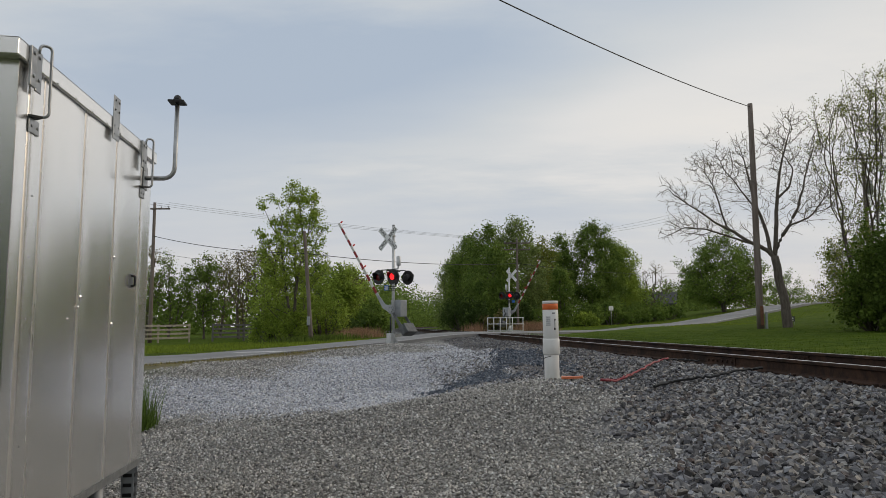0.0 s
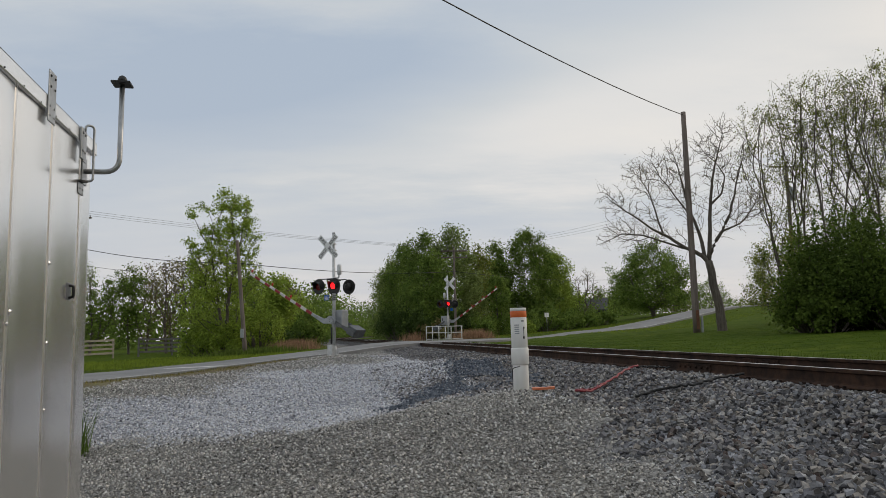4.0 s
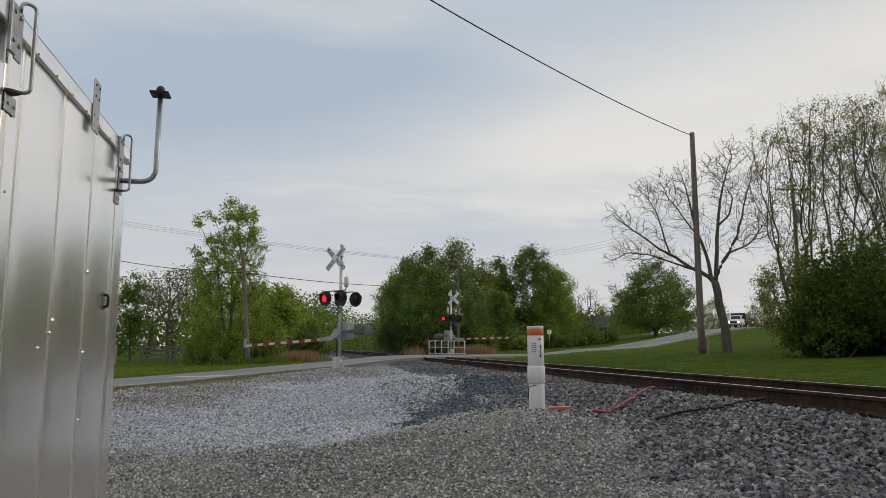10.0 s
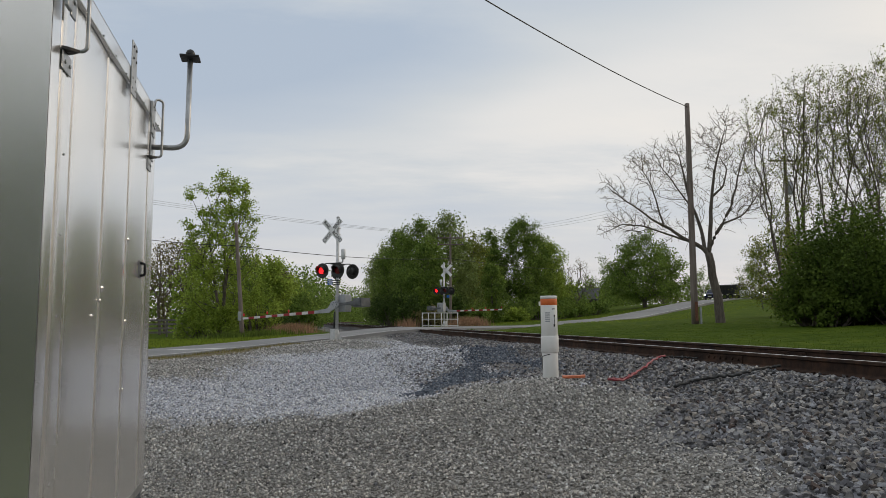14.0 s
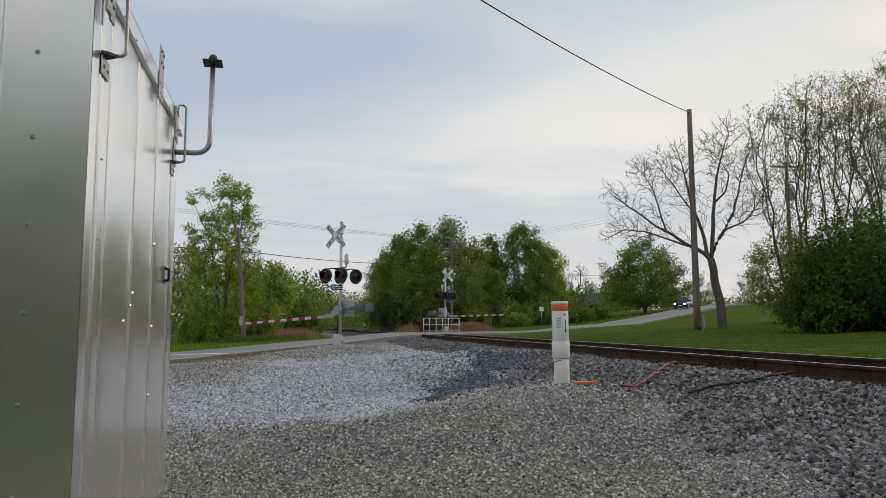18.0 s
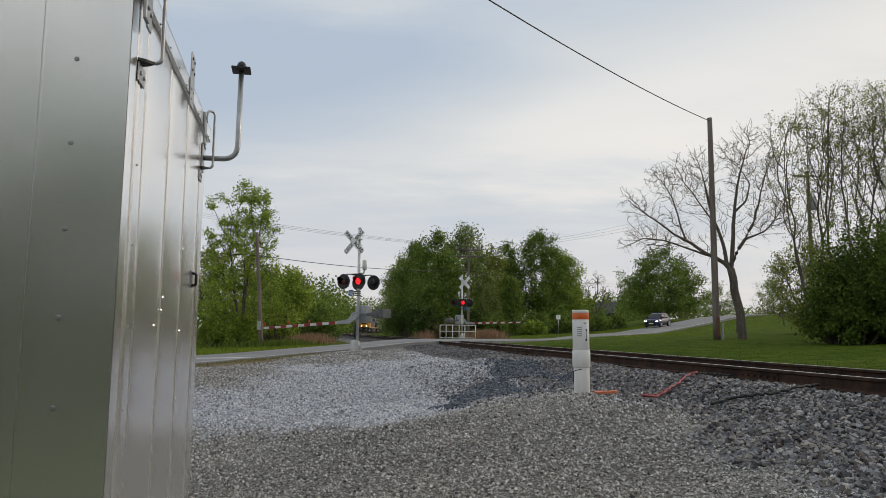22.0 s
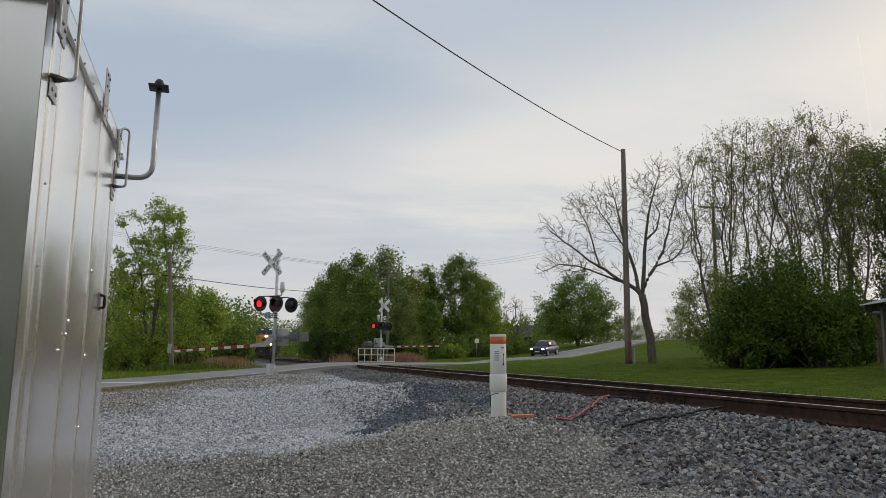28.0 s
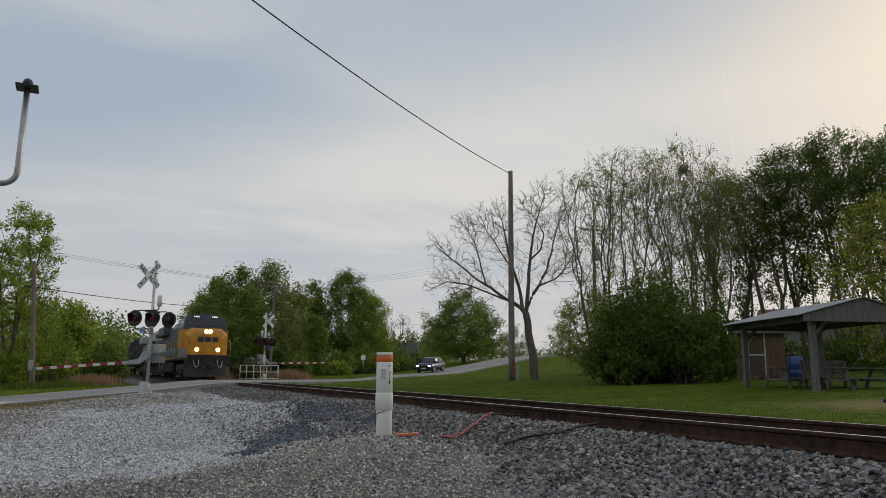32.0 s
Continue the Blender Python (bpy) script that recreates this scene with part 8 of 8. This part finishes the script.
    box(bm, -0.26, 0.26, -0.025, -0.005, 0.44, 0.53, 0.003)
    part("number_plate", bm, WHITE, c)
    return c


def build_lorry():
    c = thing("lorry", "white pickup lorry with a dark high-sided body", "lorry")
    bm = bmesh.new()
    secs = []
    for y, w, zl, zh in ((0.0, 0.85, 0.5, 1.05), (0.12, 0.95, 0.42, 1.18), (1.2, 1.0, 0.40, 1.28), (1.3, 1.0, 0.40, 1.30), (2.9, 1.0, 0.45, 1.30)):
        secs.append([(-w, y, zl), (w, y, zl), (w, y, zh - 0.1), (w * 0.88, y, zh), (-w * 0.88, y, zh), (-w, y, zh - 0.1)])
    loft(bm, secs)
    part("body", bm, WHITE, c)
    bm = bmesh.new()
    secs = []
    for y, w, z in ((1.15, 0.86, 1.28), (1.75, 0.76, 1.88), (2.1, 0.74, 1.95), (2.85, 0.76, 1.93), (2.95, 0.84, 1.28)):
        secs.append([(-0.92, y, 1.25), (0.92, y, 1.25), (w, y, z - 0.04), (w * 0.85, y, z), (-w * 0.85, y, z), (-w, y, z - 0.04)])
    loft(bm, secs)
    part("cab", bm, WHITE, c)
    bm = bmesh.new()
    plate(bm, [(-0.76, 1.24, 1.34), (0.76, 1.24, 1.34), (0.66, 1.72, 1.82), (-0.66, 1.72, 1.82)], (0, -0.7, 0.7), 0.03)
    part("windscreen", bm, GLASSD, c)
    for s in (-1, 1):
        bm = bmesh.new()
        plate(bm, [(s * 0.90, 1.6, 1.34), (s * 0.90, 2.75, 1.34), (s * 0.78, 2.72, 1.82), (s * 0.78, 1.9, 1.82)], (s, 0, 0.2), 0.02)
        part("side_window", bm, GLASSD, c)
        bm = bmesh.new()
        box(bm, s * 0.70 - 0.16, s * 0.70 + 0.16, -0.02, 0.05, 0.80, 0.98, 0.02)
        part("headlamp", bm, CARL, c)
        for y, r in ((0.85, 0.40), (5.3, 0.40), (4.4, 0.40)):
            wheel(c, s * 1.02, y, r, 0.26)
        for k in range(7):
            bm = bmesh.new()
            y = 3.15 + 0.5 * k
            box(bm, s * 1.10 - 0.03, s * 1.10 + 0.03, y, y + 0.44, 0.95, 2.15, 0.01)
            part("body_side_panel", bm, BLACK, c)
    bm = bmesh.new()
    box(bm, -1.1, 1.1, 3.05, 6.65, 0.80, 1.0, 0.02)
    part("load_bed", bm, DARK, c)
    for y in (3.08, 6.6):
        bm = bmesh.new()
        box(bm, -1.1, 1.1, y - 0.03, y + 0.03, 0.95, 2.3 if y < 4 else 2.1, 0.01)
        part("body_end_panel", bm, BLACK, c)
    bm = bmesh.new()
    box(bm, -0.55, 0.55, -0.04, 0.02, 0.72, 1.02, 0.02)
    part("grille", bm, BLACK, c)
    bm = bmesh.new()
    box(bm, -0.95, 0.95, -0.10, 0.05, 0.45, 0.66, 0.03)
    part("bumper", bm, CHROME, c)
    return c


car = build_car()
lorry = build_lorry()

# ---- what moves ----


def motions():
    # the train comes on at an even pace; its nose reaches the crossing at the end
    def rail_pose(y, length):
        xa, xb = float(track_x(y)), float(track_x(y + length))
        a = math.degrees(math.atan2(xa - xb, length))
        return pose(xa, y, 0.0, 0, 0, a)

    for ob, gap, length in ((engine, 0.0, 22.3), (engine2, 22.9, 22.3), (wagons[0], 45.8, 16.5), (wagons[1], 62.6, 16.5)):
        walk(ob, [(t, rail_pose(52.8 + gap + 16.0 * (32 - t), length)) for t in range(33)])

    # gates come down, then rest
    falls = [(0, 56), (0.5, 53), (1, 50), (1.5, 47), (2, 44.5), (2.5, 41), (3, 37), (3.5, 33), (4.5, 25.5), (5.5, 18), (6, 14.4), (6.5, 10), (7, 6.3), (7.5, 2.4), (8, -0.8), (8.5, -2.6), (9, -3.2), (9.5, -3.2), (32, -3.2)]
    walk(near_gate, [(t, pose(0, 0, 1.44, 0, -a, 0)) for t, a in falls])
    walk(far_gate, [(t, pose(0, 0, 1.44, 0, -(a + 3.5 if a > 0 else a * 0.5 + 3.0), 0)) for t, a in falls])

    # lamps flash in turn; the lit plates draw back into the housing when a lamp is dark
    dark = ((5.0, 7.05), (8.95, 9.25), (16.95, 20.35), (31.04, 33))
    period = 1.376

    def lit(t, second):
        if any(a < t < b for a, b in dark):
            return False
        return (((t - 0.12) % period) >= 0.61) == second

    for leds, near in ((near_leds, True), (far_leds, False)):
        for (face, sx), ob in leds.items():
            second = (sx < 0) if near else (sx > 0)
            m = ob.matrix_basis.copy()
            loc = m.translation
            on, off = pose(*loc), pose(loc.x, loc.y - face * 0.095, loc.z)
            rows = [(0, on if lit(0.0, second) else off)]
            was = lit(0.0, second)
            for k in range(1, 961):
                t = k / 30
                now = lit(t, second)
                if now != was:
                    if rows[-1][0] < t - 1 / 30 - 1e-6:
                        rows.append((t - 1 / 30, on if was else off))
                    rows.append((t, on if now else off))
                    was = now
            rows.append((32.0, on if was else off)) if rows[-1][0] < 32 else None
            walk(ob, rows)

    # the car rolls down and waits; the lorry turns off
    def on_road(s, q):
        x, y, z = lane_point(s, q)
        x2, y2, z2 = lane_point(s + 3.0, q)
        az = math.degrees(math.atan2(-(x2 - x), y2 - y))
        return pose(x, y, z + 0.01, math.degrees(math.atan2(z2 - z, 3.0)), 0, az)

    drive = [(0, 166), (6.5, 125.5), (8, 116.5), (9.5, 108.6), (11, 101.5), (12, 97.7), (14, 89.5), (16.5, 81), (18, 74.6), (20, 66.1), (21.5, 59.3), (23, 52.9), (24, 50.0), (24.8, 48.8), (26.5, 48.3), (28, 48.2), (32, 48.2)]
    walk(car, [(t, on_road(s, 4.95)) for t, s in drive])

    rows = [(t, on_road(s, 4.9)) for t, s in ((0, 154), (5.5, 121), (6.5, 114.8), (7.5, 108.3), (8.5, 102.5), (9.5, 98.1), (10.5, 94.6), (11, 92.6), (12, 90.2), (12.4, 88.9))]
    for t, x, y, a in ((12.9, 49.4, 102.6, -16), (13.4, 51.8, 101.4, 6), (14, 55.5, 100.6, 32), (14.5, 58.8, 99.9, 48), (16.5, 73, 94.9, 70), (20, 104, 83.6, 70), (23, 124, 76.4, 70), (32, 124, 76.4, 70)):
        rows.append((t, pose(x, y, float(land_z(x, y)) + 0.06, 0, 0, a)))
    walk(lorry, rows)


motions()
